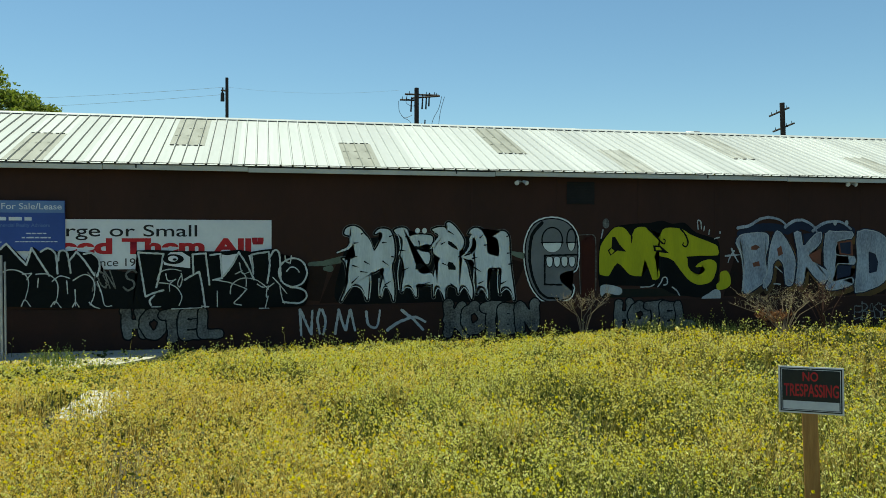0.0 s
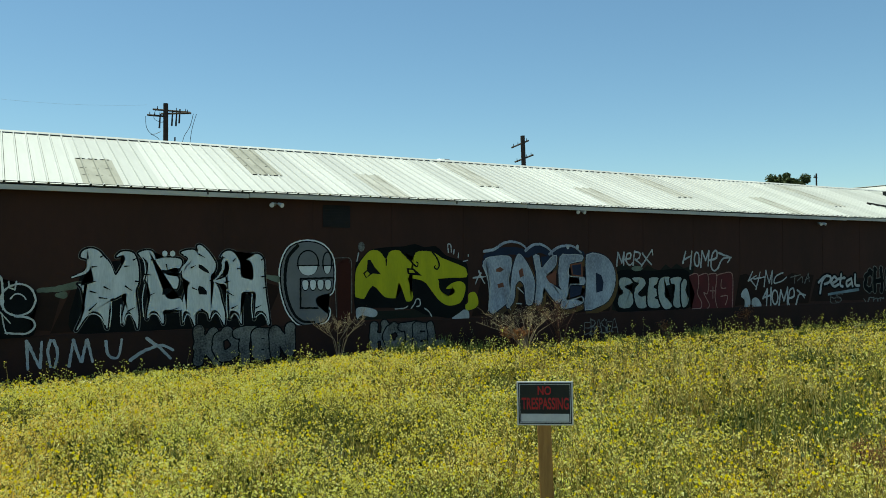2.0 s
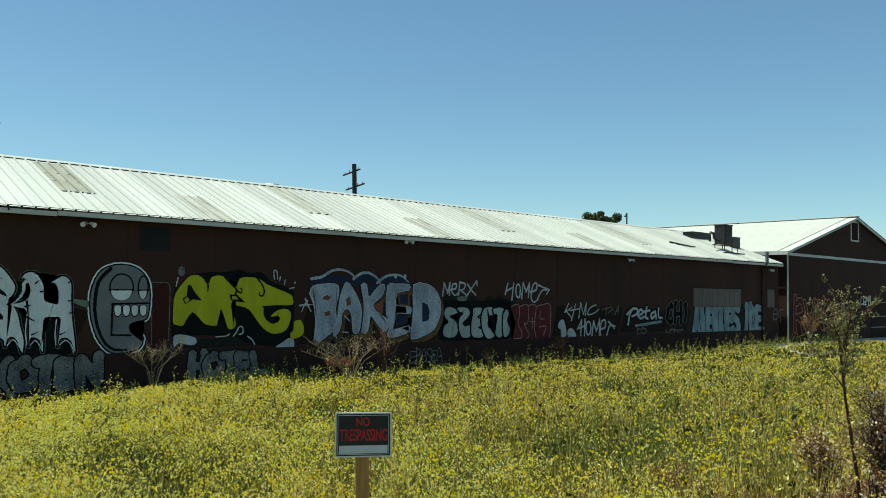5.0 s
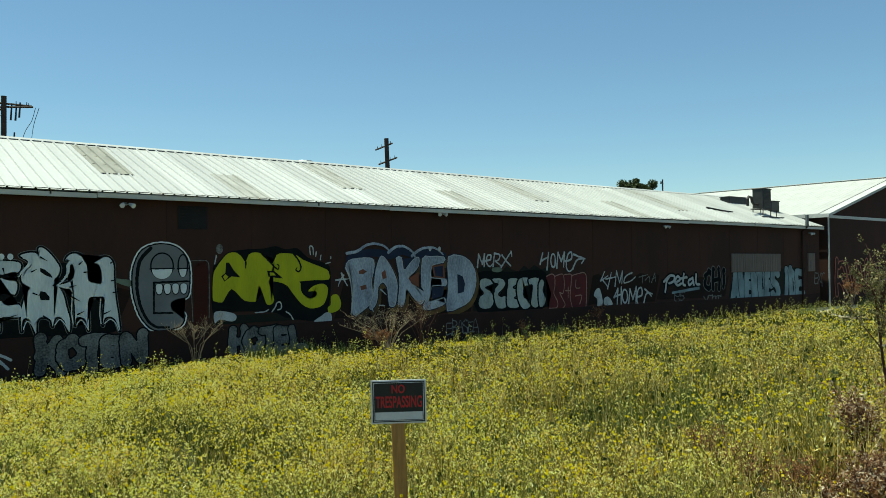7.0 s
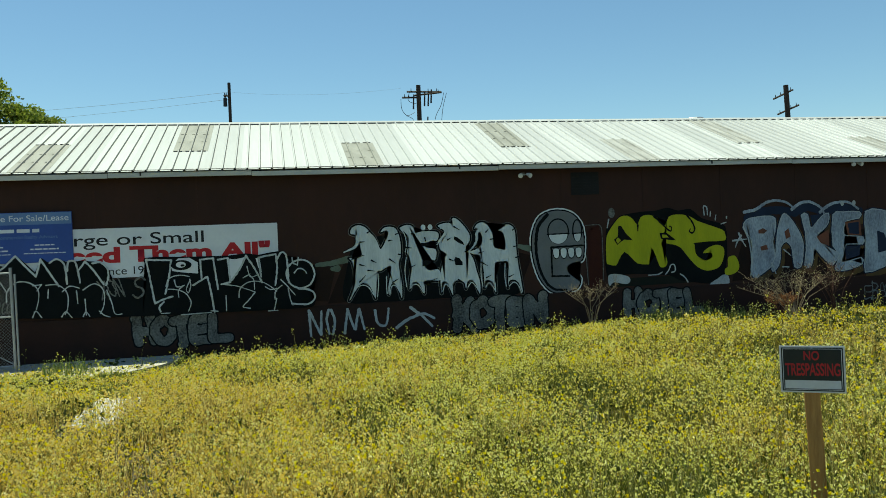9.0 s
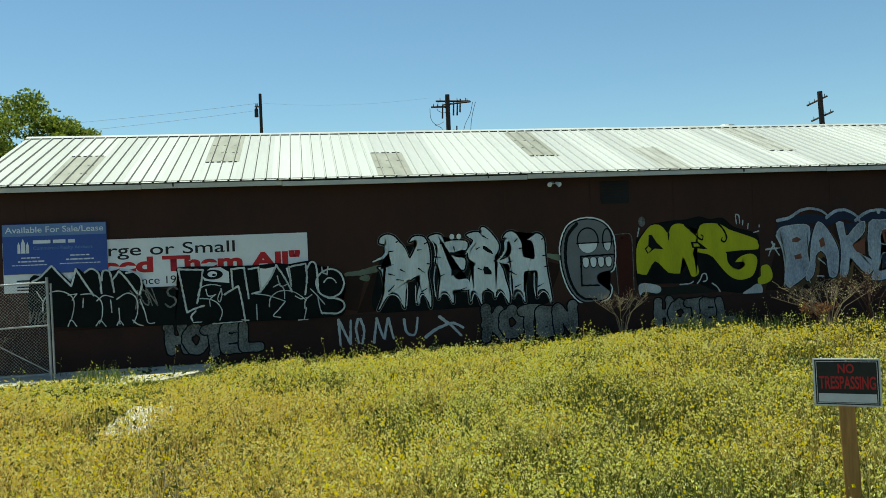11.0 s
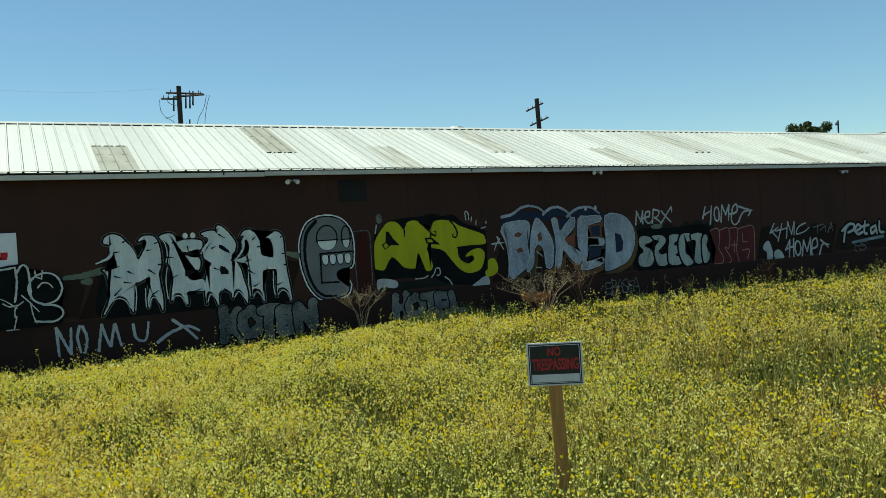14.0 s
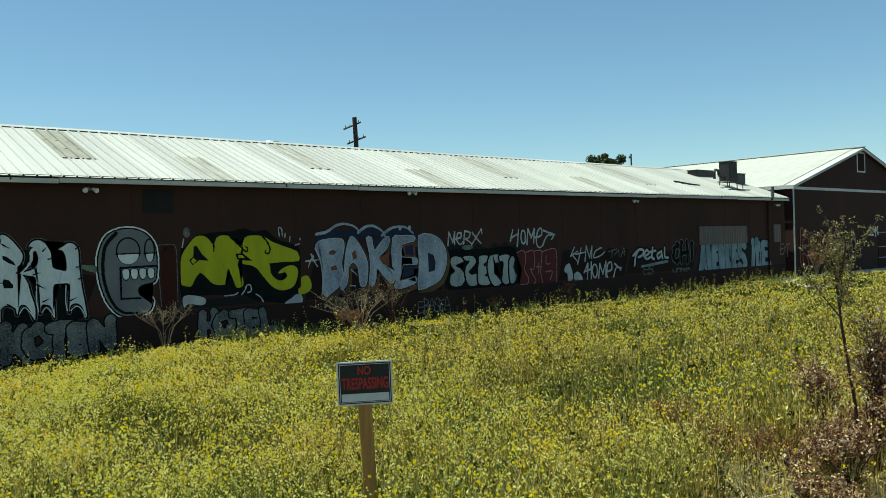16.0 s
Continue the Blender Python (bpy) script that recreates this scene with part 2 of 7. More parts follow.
def text_mesh(name, body, material, parent, x, z, y, height, width=None, bold=0.0, label="", shear=0.0):
    """Lettering in the built-in font, flat on a board that faces -y: its left end at x, its base line at z."""
    cu = bpy.data.curves.new(name, "FONT")
    cu.body, cu.size, cu.offset, cu.shear, cu.fill_mode, cu.extrude = body, 1.0, bold, shear, "FRONT", 0.0
    tmp = bpy.data.objects.new(name, cu)
    scene.collection.objects.link(tmp)
    bpy.context.view_layer.update()
    me = bpy.data.meshes.new_from_object(tmp.evaluated_get(bpy.context.evaluated_depsgraph_get()))
    bpy.data.objects.remove(tmp)
    bpy.data.curves.remove(cu)
    co = np.empty(len(me.vertices) * 3)
    me.vertices.foreach_get("co", co)
    co = co.reshape(-1, 3)
    wide = co[:, 0].max() - co[:, 0].min()
    sx = (width / wide) if width else height / 0.72
    xs, zs = (co[:, 0] - co[:, 0].min()) * sx + x, co[:, 1] * height / 0.72 + z
    me.vertices.foreach_set("co", np.stack([xs, np.full(len(xs), y), zs], 1).ravel())
    me.materials.clear()
    me.materials.append(material)
    ob = new(name, me)
    ob.parent = parent
    return tagged(ob, label)


def text_width(body, bold):
    cu = bpy.data.curves.new("probe", "FONT")
    cu.body, cu.size, cu.offset = body, 1.0, bold
    tmp = bpy.data.objects.new("probe", cu)
    scene.collection.objects.link(tmp)
    bpy.context.view_layer.update()
    me = bpy.data.meshes.new_from_object(tmp.evaluated_get(bpy.context.evaluated_depsgraph_get()))
    xs = [v.co.x for v in me.vertices]
    bpy.data.objects.remove(tmp), bpy.data.curves.remove(cu), bpy.data.meshes.remove(me)
    return min(xs), max(xs)


def text_line(body, material, parent, x, z, y, height, width, bold=0.0, label=""):
    """A line of lettering, each word a part of its own."""
    lo, hi = text_width(body, bold)
    s, done = width / (hi - lo), ""
    for word in body.split(" "):
        a0, a1 = text_width(word, bold)
        _, b1 = text_width(done + word, bold)
        text_mesh("word", word, material, parent, x + (b1 - (a1 - a0) - lo) * s, z, y, height, (a1 - a0) * s, bold, label)
        done += word + " "


# the lie of the land
def ground_z(x, y):
    x, y = np.asarray(x, float), np.asarray(y, float)
    z = np.interp(y, [-50, 0.35, 1.3, 5, 20, 400], [0, 0, -0.42, -0.58, -0.9, -0.9])
    near = np.clip((y - 1.5) / 2, 0, 1) * np.clip((21.0 - y) / 2, 0, 1)
    # the lot falls away towards the shed, most at its near end
    fall = (0.12 + 0.17 * np.clip((8 - x) / 6, 0, 1)) * np.clip((y - 6) / 12, 0, 1) * (1 - np.clip((x - 27) / 5, 0, 1))
    return z - fall + near * (0.05 * np.sin(x * 0.9 + 1.3 * np.sin(y * 0.5)) + 0.04 * np.sin(y * 1.3 + x * 0.37) + 0.02 * np.sin(x * 2.7 - y * 2.1))


def gz(x, y):
    return float(ground_z(x, y))


def build_ground():
    xs = np.concatenate([[-2500, -800, -250, -90], np.arange(-40, 75, 0.5), [90, 250, 800, 2500]])
    ys = np.concatenate([[-2500, -600, -120, -30], np.arange(-6, 30, 0.5), [40, 120, 600, 2500]])
    gx, gy = np.meshgrid(xs, ys)
    co = np.stack([gx, gy, ground_z(gx, gy)], -1).reshape(-1, 3)
    nx, ny = len(xs), len(ys)
    i = (np.arange(ny - 1)[:, None] * nx + np.arange(nx - 1)[None, :]).ravel()
    faces = np.stack([i, i + 1, i + 1 + nx, i + nx], 1)
    me = bpy.data.meshes.new("ground")
    me.from_pydata(co.tolist(), [], faces.tolist())
    me.materials.append(M_SOIL)
    me.polygons.foreach_set("use_smooth", np.ones(len(me.polygons), bool))
    tagged(new("ground", me), "dry bare brown soil of a vacant lot", "ground", kind="structure")


build_ground()

# ---- the long shed ----
X0, X1, WALL_Y, EAVE_Y, RIDGE_Y = -8.0, 43.3, 21.5, 21.2, 26.2
BASE_Z, EAVE_Z, RIDGE_Z = -1.45, 3.50, 5.36
RIB = 0.305
shed = thing("shed", "long low dark red shed with a white ribbed metal roof", "building", at=(0, 0, 0))


def prism(bm, outline, y0, y1):
    """A slab with an outline in x and z, from y0 to y1."""
    a = [bm.verts.new((x, y0, z)) for x, z in outline]
    b = [bm.verts.new((x, y1, z)) for x, z in outline]
    bm.faces.new(a)
    bm.faces.new(b[::-1])
    n = len(a)
    for i in range(n):
        bm.faces.new((a[(i + 1) % n], a[i], b[i], b[(i + 1) % n]))
    bmesh.ops.recalc_face_normals(bm, faces=bm.faces)
    return bm


def build_shed():
    wall = part("front_wall", box(bmesh.new(), X0, X1, WALL_Y, WALL_Y + 0.2, BASE_Z, EAVE_Z), M_WALL, shed, "dark oxblood painted wall")
    # seams between wall sheets, as thin cover strips
    strip = None
    for k in range(21):
        x = X0 + 1.22 + k * 2.44
        if strip is None:
            strip = part("cover_strip", box(bmesh.new(), -0.02, 0.02, -0.008, 0.0, -0.02, EAVE_Z - 0.1), M_WALL, wall)
            strip.location = (x, WALL_Y, 0)
        else:
            same_mesh("cover_strip", strip, wall, pose(x, WALL_Y, 0))
    part("plinth", box(bmesh.new(), X0, X1, WALL_Y - 0.03, WALL_Y, BASE_Z, -0.09, 0.008), M_PLINTH, shed, "dark stained concrete plinth")
    for x in (X0, X1 - 0.2):
        bm = bmesh.new()
        pts = [(WALL_Y + 0.2, BASE_Z), (31.0, BASE_Z), (31.0, EAVE_Z), (RIDGE_Y, RIDGE_Z - 0.12), (WALL_Y + 0.2, EAVE_Z)]
        a = [bm.verts.new((x, y, z)) for y, z in pts]
        b = [bm.verts.new((x + 0.2, y, z)) for y, z in pts]
        bm.faces.new(a), bm.faces.new(b[::-1])
        for i in range(5):
            bm.faces.new((a[(i + 1) % 5], a[i], b[i], b[(i + 1) % 5]))
        bmesh.ops.recalc_face_normals(bm, faces=bm.faces)
        part("end_wall", bm, M_WALL, shed)
    part("back_wall", box(bmesh.new(), X0, X1, 31.0, 31.2, BASE_Z, EAVE_Z), M_WALL, shed)
    part("soffit", box(bmesh.new(), X0 - 0.1, X1, EAVE_Y + 0.05, WALL_Y, EAVE_Z - 0.08, EAVE_Z - 0.05), M_WALL, shed)
    # fascia boards butted end to end, with small offsets at the joints
    cuts = [-8.2, -3.95, -0.5, 6.0, 14.9, 22.5, 31.0, 38.0, 43.3]
    for i, (a, b) in enumerate(zip(cuts, cuts[1:])):
        dz = 0.012 * math.sin(i * 2.4)
        part("fascia_board", box(bmesh.new(), a + 0.006, b - 0.006, EAVE_Y + 0.012, EAVE_Y + 0.05, EAVE_Z - 0.165 + dz, EAVE_Z - 0.045 + dz, 0.006), M_TRIM, shed, "off-white fascia board")
    # near-black closure strip: the shadow line under the sheet edges, put in as colour
    part("eave_shade_strip", box(bmesh.new(), X0 - 0.1, X1, EAVE_Y + 0.03, EAVE_Y + 0.06, EAVE_Z - 0.05, EAVE_Z + 0.03), M_DARKGAP, shed)
    for x in (-3.2, 4.9, 12.3, 36.4):
        part("gutter_strap", box(bmesh.new(), x, x + 0.035, EAVE_Y - 0.005, EAVE_Y + 0.012, EAVE_Z - 0.12, EAVE_Z - 0.02), M_DARKMETAL, shed)


def rib_panel(length, ribs, tall=0.040):
    """Ribbed sheet: runs along +y for its length, ribs along it, RIB apart in x."""
    bm = bmesh.new()
    prof = []
    for k in range(ribs):
        x = k * RIB
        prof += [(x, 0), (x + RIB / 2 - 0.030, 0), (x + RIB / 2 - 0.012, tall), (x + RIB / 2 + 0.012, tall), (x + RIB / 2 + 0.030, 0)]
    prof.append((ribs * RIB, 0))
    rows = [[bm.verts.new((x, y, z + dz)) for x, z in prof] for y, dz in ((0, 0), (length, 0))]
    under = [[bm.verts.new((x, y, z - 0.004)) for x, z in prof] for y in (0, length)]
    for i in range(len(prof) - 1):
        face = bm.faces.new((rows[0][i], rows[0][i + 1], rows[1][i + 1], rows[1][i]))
        # one side of each rib takes slot 1, so its shade can be painted in
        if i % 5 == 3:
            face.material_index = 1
        bm.faces.new((under[0][i + 1], under[0][i], under[1][i], under[1][i + 1]))
        bm.faces.new((under[0][i], under[0][i + 1], rows[0][i + 1], rows[0][i]))
    return bm


def roof_side(name, parent, origin, along, up, run, width, label="", flank=None, skin=None, tall=0.040):
    skin = skin or M_ROOF
    """A slope of ribbed sheets: origin at the eave, 'along' the eave, 'up' the slope."""
    a, u = Vector(along).normalized(), Vector(up).normalized()
    nrm = a.cross(u)
    m = Matrix((a, u, nrm)).transposed().to_4x4()
    base = bmesh.new()
    vs = [Vector(origin) + a * p + u * q - nrm * 0.03 for p, q in ((0, 0.03), (width, 0.03), (width, run), (0, run))]
    base.faces.new([base.verts.new(v) for v in vs])
    deck = part(name, base, M_ROOF, parent, label)
    first, n = None, int(width / (3 * RIB))
    for k in range(n):
        mm = Matrix.Translation(Vector(origin) + a * (k * 3 * RIB) + nrm * (0.002 * (k % 2))) @ m
        if first is None:
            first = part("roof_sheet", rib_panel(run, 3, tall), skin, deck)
            first.data.materials.append(flank)
            first.matrix_basis = mm
        else:
            same_mesh("roof_sheet", first, deck, mm)
    return deck


def slope_z(y):
    return EAVE_Z + (y - EAVE_Y) * (RIDGE_Z - EAVE_Z) / (RIDGE_Y - EAVE_Y)


def build_shed_roof():
    run = math.hypot(RIDGE_Y - EAVE_Y, RIDGE_Z - EAVE_Z)
    up = (0, RIDGE_Y - EAVE_Y, RIDGE_Z - EAVE_Z)
    xs = X0 - 0.1 + 0.02
    roof_side("front_slope", shed, (xs, EAVE_Y - 0.04, EAVE_Z - 0.012), (1, 0, 0), up, run + 0.03, 51.4, "white ribbed metal roof, streaked with dirt", M_RIBSHADE)
    bm = bmesh.new()
    bm.faces.new([bm.verts.new(v) for v in ((xs, RIDGE_Y, RIDGE_Z - 0.01), (X1, RIDGE_Y, RIDGE_Z - 0.01), (X1, 31.3, EAVE_Z), (xs, 31.3, EAVE_Z))])
    part("back_slope", bm, M_ROOF, shed)
    # ridge cap, folded over the ribs, in lengths
    s = (RIDGE_Z - EAVE_Z) / (RIDGE_Y - EAVE_Y)
    k, x = 0, xs
    while x < X1 - 0.1:
        e = min(x + 3.05, X1)
        bm = bmesh.new()
        lift = 0.042 + 0.004 * (k % 2)
        pts = [(-0.17, -0.17 * s + lift), (0, lift + 0.012), (0.17, -0.17 * s + lift), (0.17, -0.17 * s + lift - 0.012), (0, lift - 0.002), (-0.17, -0.17 * s + lift - 0.012)]
        a = [bm.verts.new((x, RIDGE_Y + p, RIDGE_Z + q)) for p, q in pts]
        b = [bm.verts.new((e + 0.04, RIDGE_Y + p, RIDGE_Z + q)) for p, q in pts]
        bm.faces.new(a), bm.faces.new(b[::-1])
        for i in range(6):
            bm.faces.new((a[(i + 1) % 6], a[i], b[i], b[(i + 1) % 6]))
        bmesh.ops.recalc_face_normals(bm, faces=bm.faces)
        part("ridge_cap", bm, M_ROOF, shed)
        x, k = e, k + 1
    # translucent sheets let into the slope, three ribs wide, and tar-patched lap lines
    for i, (x, y0, y1, tone) in enumerate(((-6.16, 21.25, 23.87, 1), (-2.6, 22.97, 26.0, 1), (2.04, 21.25, 23.6, 1), (6.46, 22.9, 25.9, 1), (9.85, 21.2, 23.6, 0),
                                            (14.2, 22.9, 26.0, 0), (18.4, 21.2, 23.4, 0), (23.0, 22.8, 25.9, 0), (27.5, 21.2, 23.4, 0), (32.2, 22.6, 25.8, 0))):
        kx = xs + round((x - xs) / RIB) * RIB
        bm = rib_panel(math.hypot(y1 - y0, slope_z(y1) - slope_z(y0)), 3)
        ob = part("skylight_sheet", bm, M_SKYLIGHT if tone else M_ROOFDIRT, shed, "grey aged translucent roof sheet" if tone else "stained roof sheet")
        ob.data.materials.append(M_RIBSHADE)
        ang = math.degrees(math.atan2(RIDGE_Z - EAVE_Z, RIDGE_Y - EAVE_Y))
        ob.matrix_basis = pose(kx, y0, slope_z(y0) + 0.009, ang)
        if tone or y0 > 22:
            yl = y0 if y0 > 22 else y1
            for j in range(3):
                bm = box(bmesh.new(), kx + j * RIB + 0.02, kx + j * RIB + RIB - 0.06, yl - 0.035, yl + 0.03, slope_z(yl) + 0.012, slope_z(yl) + 0.022)
                part("lap_sealant", bm, M_TAR, shed, "dark weathered sealant")
            for fr in (0.33, 0.62) if tone else ():
                yl = y0 + (y1 - y0) * fr
                for j in range(3):
                    bm = box(bmesh.new(), kx + j * RIB + 0.05, kx + j * RIB + RIB - 0.1, yl - 0.012, yl + 0.012, slope_z(yl) + 0.010, slope_z(yl) + 0.017)
                    part("fixing_line", bm, M_TARLIGHT, shed)


M_ROOFNEW = mat("bright_white_roof_metal", (0.56, 0.555, 0.52), (0.46, 0.455, 0.42), 0.6, 0.5, 0.05, 30, piece=0.04)
# darker tone that paints the shade on one side of the shed's ribs
M_RIBSHADE = mat("shaded_rib_side", (0.27, 0.26, 0.225), (0.17, 0.165, 0.14), 2.0, 0.7, stretch=(2, 0.6, 0.6))
M_ROOFDIRT = mat("dirty_roof_metal", (0.47, 0.46, 0.42), (0.30, 0.29, 0.255), 1.6, 0.55, 0.08, 30, stretch=(2, 0.5, 0.5))
M_TAR = mat("weathered_sealant", (0.09, 0.085, 0.075), (0.16, 0.15, 0.13), 9, 0.9)
M_TARLIGHT = mat("grey_sealant", (0.26, 0.25, 0.22), (0.20, 0.19, 0.17), 9, 0.9)
build_shed()
build_shed_roof()


# ---- the gabled hall beside it ----
GX0, GXP, GX1, GY, GEAVE, GPEAK = 43.9, 52.8, 61.7, 21.3, 4.28, 6.72
hall = thing("hall", "dark red gabled hall with white trim and white metal roof", "building")


def build_hall():
    outline = [(GX0, BASE_Z), (GX1, BASE_Z), (GX1, GEAVE - 0.06), (GXP, GPEAK - 0.06), (GX0, GEAVE - 0.06)]
    part("front_wall", prism(bmesh.new(), outline, GY, GY + 0.2), M_WALL, hall, "dark oxblood painted gable wall")
    part("side_wall", box(bmesh.new(), GX0, GX0 + 0.2, GY + 0.2, 36, BASE_Z, GEAVE), M_WALL, hall)
    part("side_wall", box(bmesh.new(), GX1 - 0.2, GX1, GY + 0.2, 36, BASE_Z, GEAVE), M_WALL, hall)
    part("back_wall", prism(bmesh.new(), outline, 36, 36.2), M_WALL, hall)
    part("band", box(bmesh.new(), GX0 + 0.1, GX1, GY - 0.035, GY, 3.98, 4.14, 0.006), M_TRIM, hall, "grey-white horizontal trim band")
    part("corner_trim", box(bmesh.new(), GX0 - 0.03, GX0 + 0.1, GY - 0.035, GY, BASE_Z, 4.14, 0.006), M_TRIM, hall, "white corner board")
    # raking boards under the verge
    for sgn, xe in ((-1, GX0), (1, GX1)):
        bm = bmesh.new()
        d = Vector((GXP - xe, 0, GPEAK - GEAVE)).normalized()
        a, b = Vector((xe - sgn * -0.25, 0, GEAVE - 0.25 * d.z / abs(d.x))), Vector((GXP, 0, GPEAK))
        vs = [(p.x, q, p.z + h) for p in (a, b) for q in (GY - 0.22, GY - 0.18) for h in (-0.16, 0.0)]
        v = [bm.verts.new(c) for c in vs]
        for f in ((0, 1, 5, 4), (2, 6, 7, 3), (0, 4, 6, 2), (1, 3, 7, 5), (0, 2, 3, 1), (4, 5, 7, 6)):
            bm.faces.new([v[i] for i in f])
        bmesh.ops.recalc_face_normals(bm, faces=bm.faces)
        part("rake_board", bm, M_TRIM, hall, "grey-white raking board")
    slope = Vector((GXP - GX0 + 0.35, 0, (GPEAK - GEAVE) * (GXP - GX0 + 0.35) / (GXP - GX0)))
    e = GPEAK - slope.z + 0.03
    roof_side("left_slope", hall, (GX0 - 0.35, 36.3, e), (0, -1, 0), slope, slope.length, 15.25, "white ribbed metal roof", M_ROOFNEW, M_ROOFNEW, 0.010)
    bm = bmesh.new()
    bm.faces.new([bm.verts.new(c) for c in ((GXP, 21.05, GPEAK + 0.03), (GXP, 36.3, GPEAK + 0.03), (GX1 + 0.35, 36.3, e), (GX1 + 0.35, 21.05, e))])
    part("right_slope", bm, M_ROOF, hall)
    part("eave_fascia", box(bmesh.new(), GX0 - 0.40, GX0 - 0.36, 21.05, 36.3, e - 0.22, e - 0.01, 0.006), M_TRIM, hall, "grey eave fascia")
    part("ridge_cap", box(bmesh.new(), GXP - 0.16, GXP + 0.16, 21.02, 36.3, GPEAK + 0.05, GPEAK + 0.085, 0.01), M_ROOF, hall)
    # vent high in the gable
    vent = part("gable_vent", box(bmesh.new(), 52.28, 53.32, GY - 0.012, GY - 0.002, 5.24, 6.44), M_PLINTH, hall, "dark louvred gable vent with white frame")
    for x0, x1, z0, z1 in ((52.2, 52.3, 5.2, 6.48), (53.3, 53.4, 5.2, 6.48), (52.3, 53.3, 6.38, 6.48), (52.3, 53.3, 5.2, 5.3)):
        part("frame", box(bmesh.new(), x0, x1, GY - 0.05, GY - 0.013, z0, z1, 0.006), M_TRIM, vent)
    for k in range(9):
        bm = box(bmesh.new(), 52.3, 53.3, -0.02, 0.02, -0.012, 0.012)
        s = part("slat", bm, M_PLINTH, vent)
        s.matrix_basis = pose(0, GY - 0.03, 5.36 + k * 0.118, 35)
    # boarded doorway low in the gable wall
    part("door_panel", box(bmesh.new(), 55.2, 57.6, GY - 0.03, GY, -0.9, 1.4, 0.01), M_PLINTH, hall)
    for z in (1.4, 0.5, -0.2):
        part("door_rail", box(bmesh.new(), 55.15, 57.65, GY - 0.05, GY - 0.03, z, z + 0.07, 0.004), M_TARLIGHT, hall)


build_hall()


# ---- fixtures on wall and roof ----
def build_boarded_window(x0, x1, z0, z1, seams):
    w = thing("boarded_window", "window boarded up with bare ribbed panels", "window")
    part("frame", box(bmesh.new(), x0, x1, WALL_Y - 0.04, WALL_Y - 0.002, z0, z1, 0.006), M_PLY, w)
    n = max(2, int((x1 - x0) / 0.16))
    for k in range(n):
        a = x0 + 0.02 + k * (x1 - x0 - 0.04) / n
        part("slat", box(bmesh.new(), a, a + (x1 - x0 - 0.04) / n - 0.02, WALL_Y - 0.065, WALL_Y - 0.04, z0 + 0.02, z1 - 0.02 * (k % 2), 0.006), M_PLY, w)
    for s in seams:
        part("edge_strip", box(bmesh.new(), s, s + 0.05, WALL_Y - 0.08, WALL_Y - 0.065, z0 + 0.03, z1 - 0.03, 0.004), M_PLY, w)


build_boarded_window(34.75, 39.2, 1.13, 2.02, (35.5, 37.3, 39.1))
build_boarded_window(42.0, 42.75, 1.1, 2.06, ())


def build_lamp(x, z):
    lamp = thing("security_lamp", "small white twin-head security lamp under the eave", "lamp", "security lamps")
    lamp.location, lamp.scale = (x, WALL_Y, z), (0.95, 0.95, 0.95)
    part("back_plate", box(bmesh.new(), -0.05, 0.05, -0.04, 0, -0.05, 0.05, 0.008), M_GREYFILL, lamp)
    for s in (-1, 1):
        part("arm", tube(bmesh.new(), [(0, -0.03, 0), (s * 0.06, -0.1, -0.01), (s * 0.1, -0.15, -0.01)], 0.012), M_WHITEINK, lamp)
        bm = tube(bmesh.new(), [(s * 0.08, -0.13, 0.0), (s * 0.12, -0.20, -0.03), (s * 0.15, -0.26, -0.06)], 0.035, 0.07, 10)
        head = part("lamp_head", bm, M_WHITEINK, lamp, "white bell-shaped lamp head")
        part("lens", tube(bmesh.new(), [(s * 0.15, -0.262, -0.061), (s * 0.153, -0.27, -0.064)], 0.06, 0.06, 10), M_GLASS, head)


for lx, lz in ((6.76, 3.22), (17.12, 3.33), (29.55, 3.2), (42.2, 3.13)):
    build_lamp(lx, lz)


def build_wall_vent(x0, x1, z0, z1):
    v = thing("wall_vent", "dark louvred wall vent flush in the red wall", "vent")
    part("backing", box(bmesh.new(), x0, x1, WALL_Y - 0.012, WALL_Y - 0.002, z0, z1), M_DARKGAP, v)
    for k in range(8):
        z = z0 + 0.04 + k * (z1 - z0 - 0.08) / 7
        part("slat", box(bmesh.new(), x0, x1, WALL_Y - 0.03, WALL_Y - 0.013, z - 0.012, z + 0.012), M_DARKGAP, v)


build_wall_vent(8.15, 8.97, 2.61, 3.24)


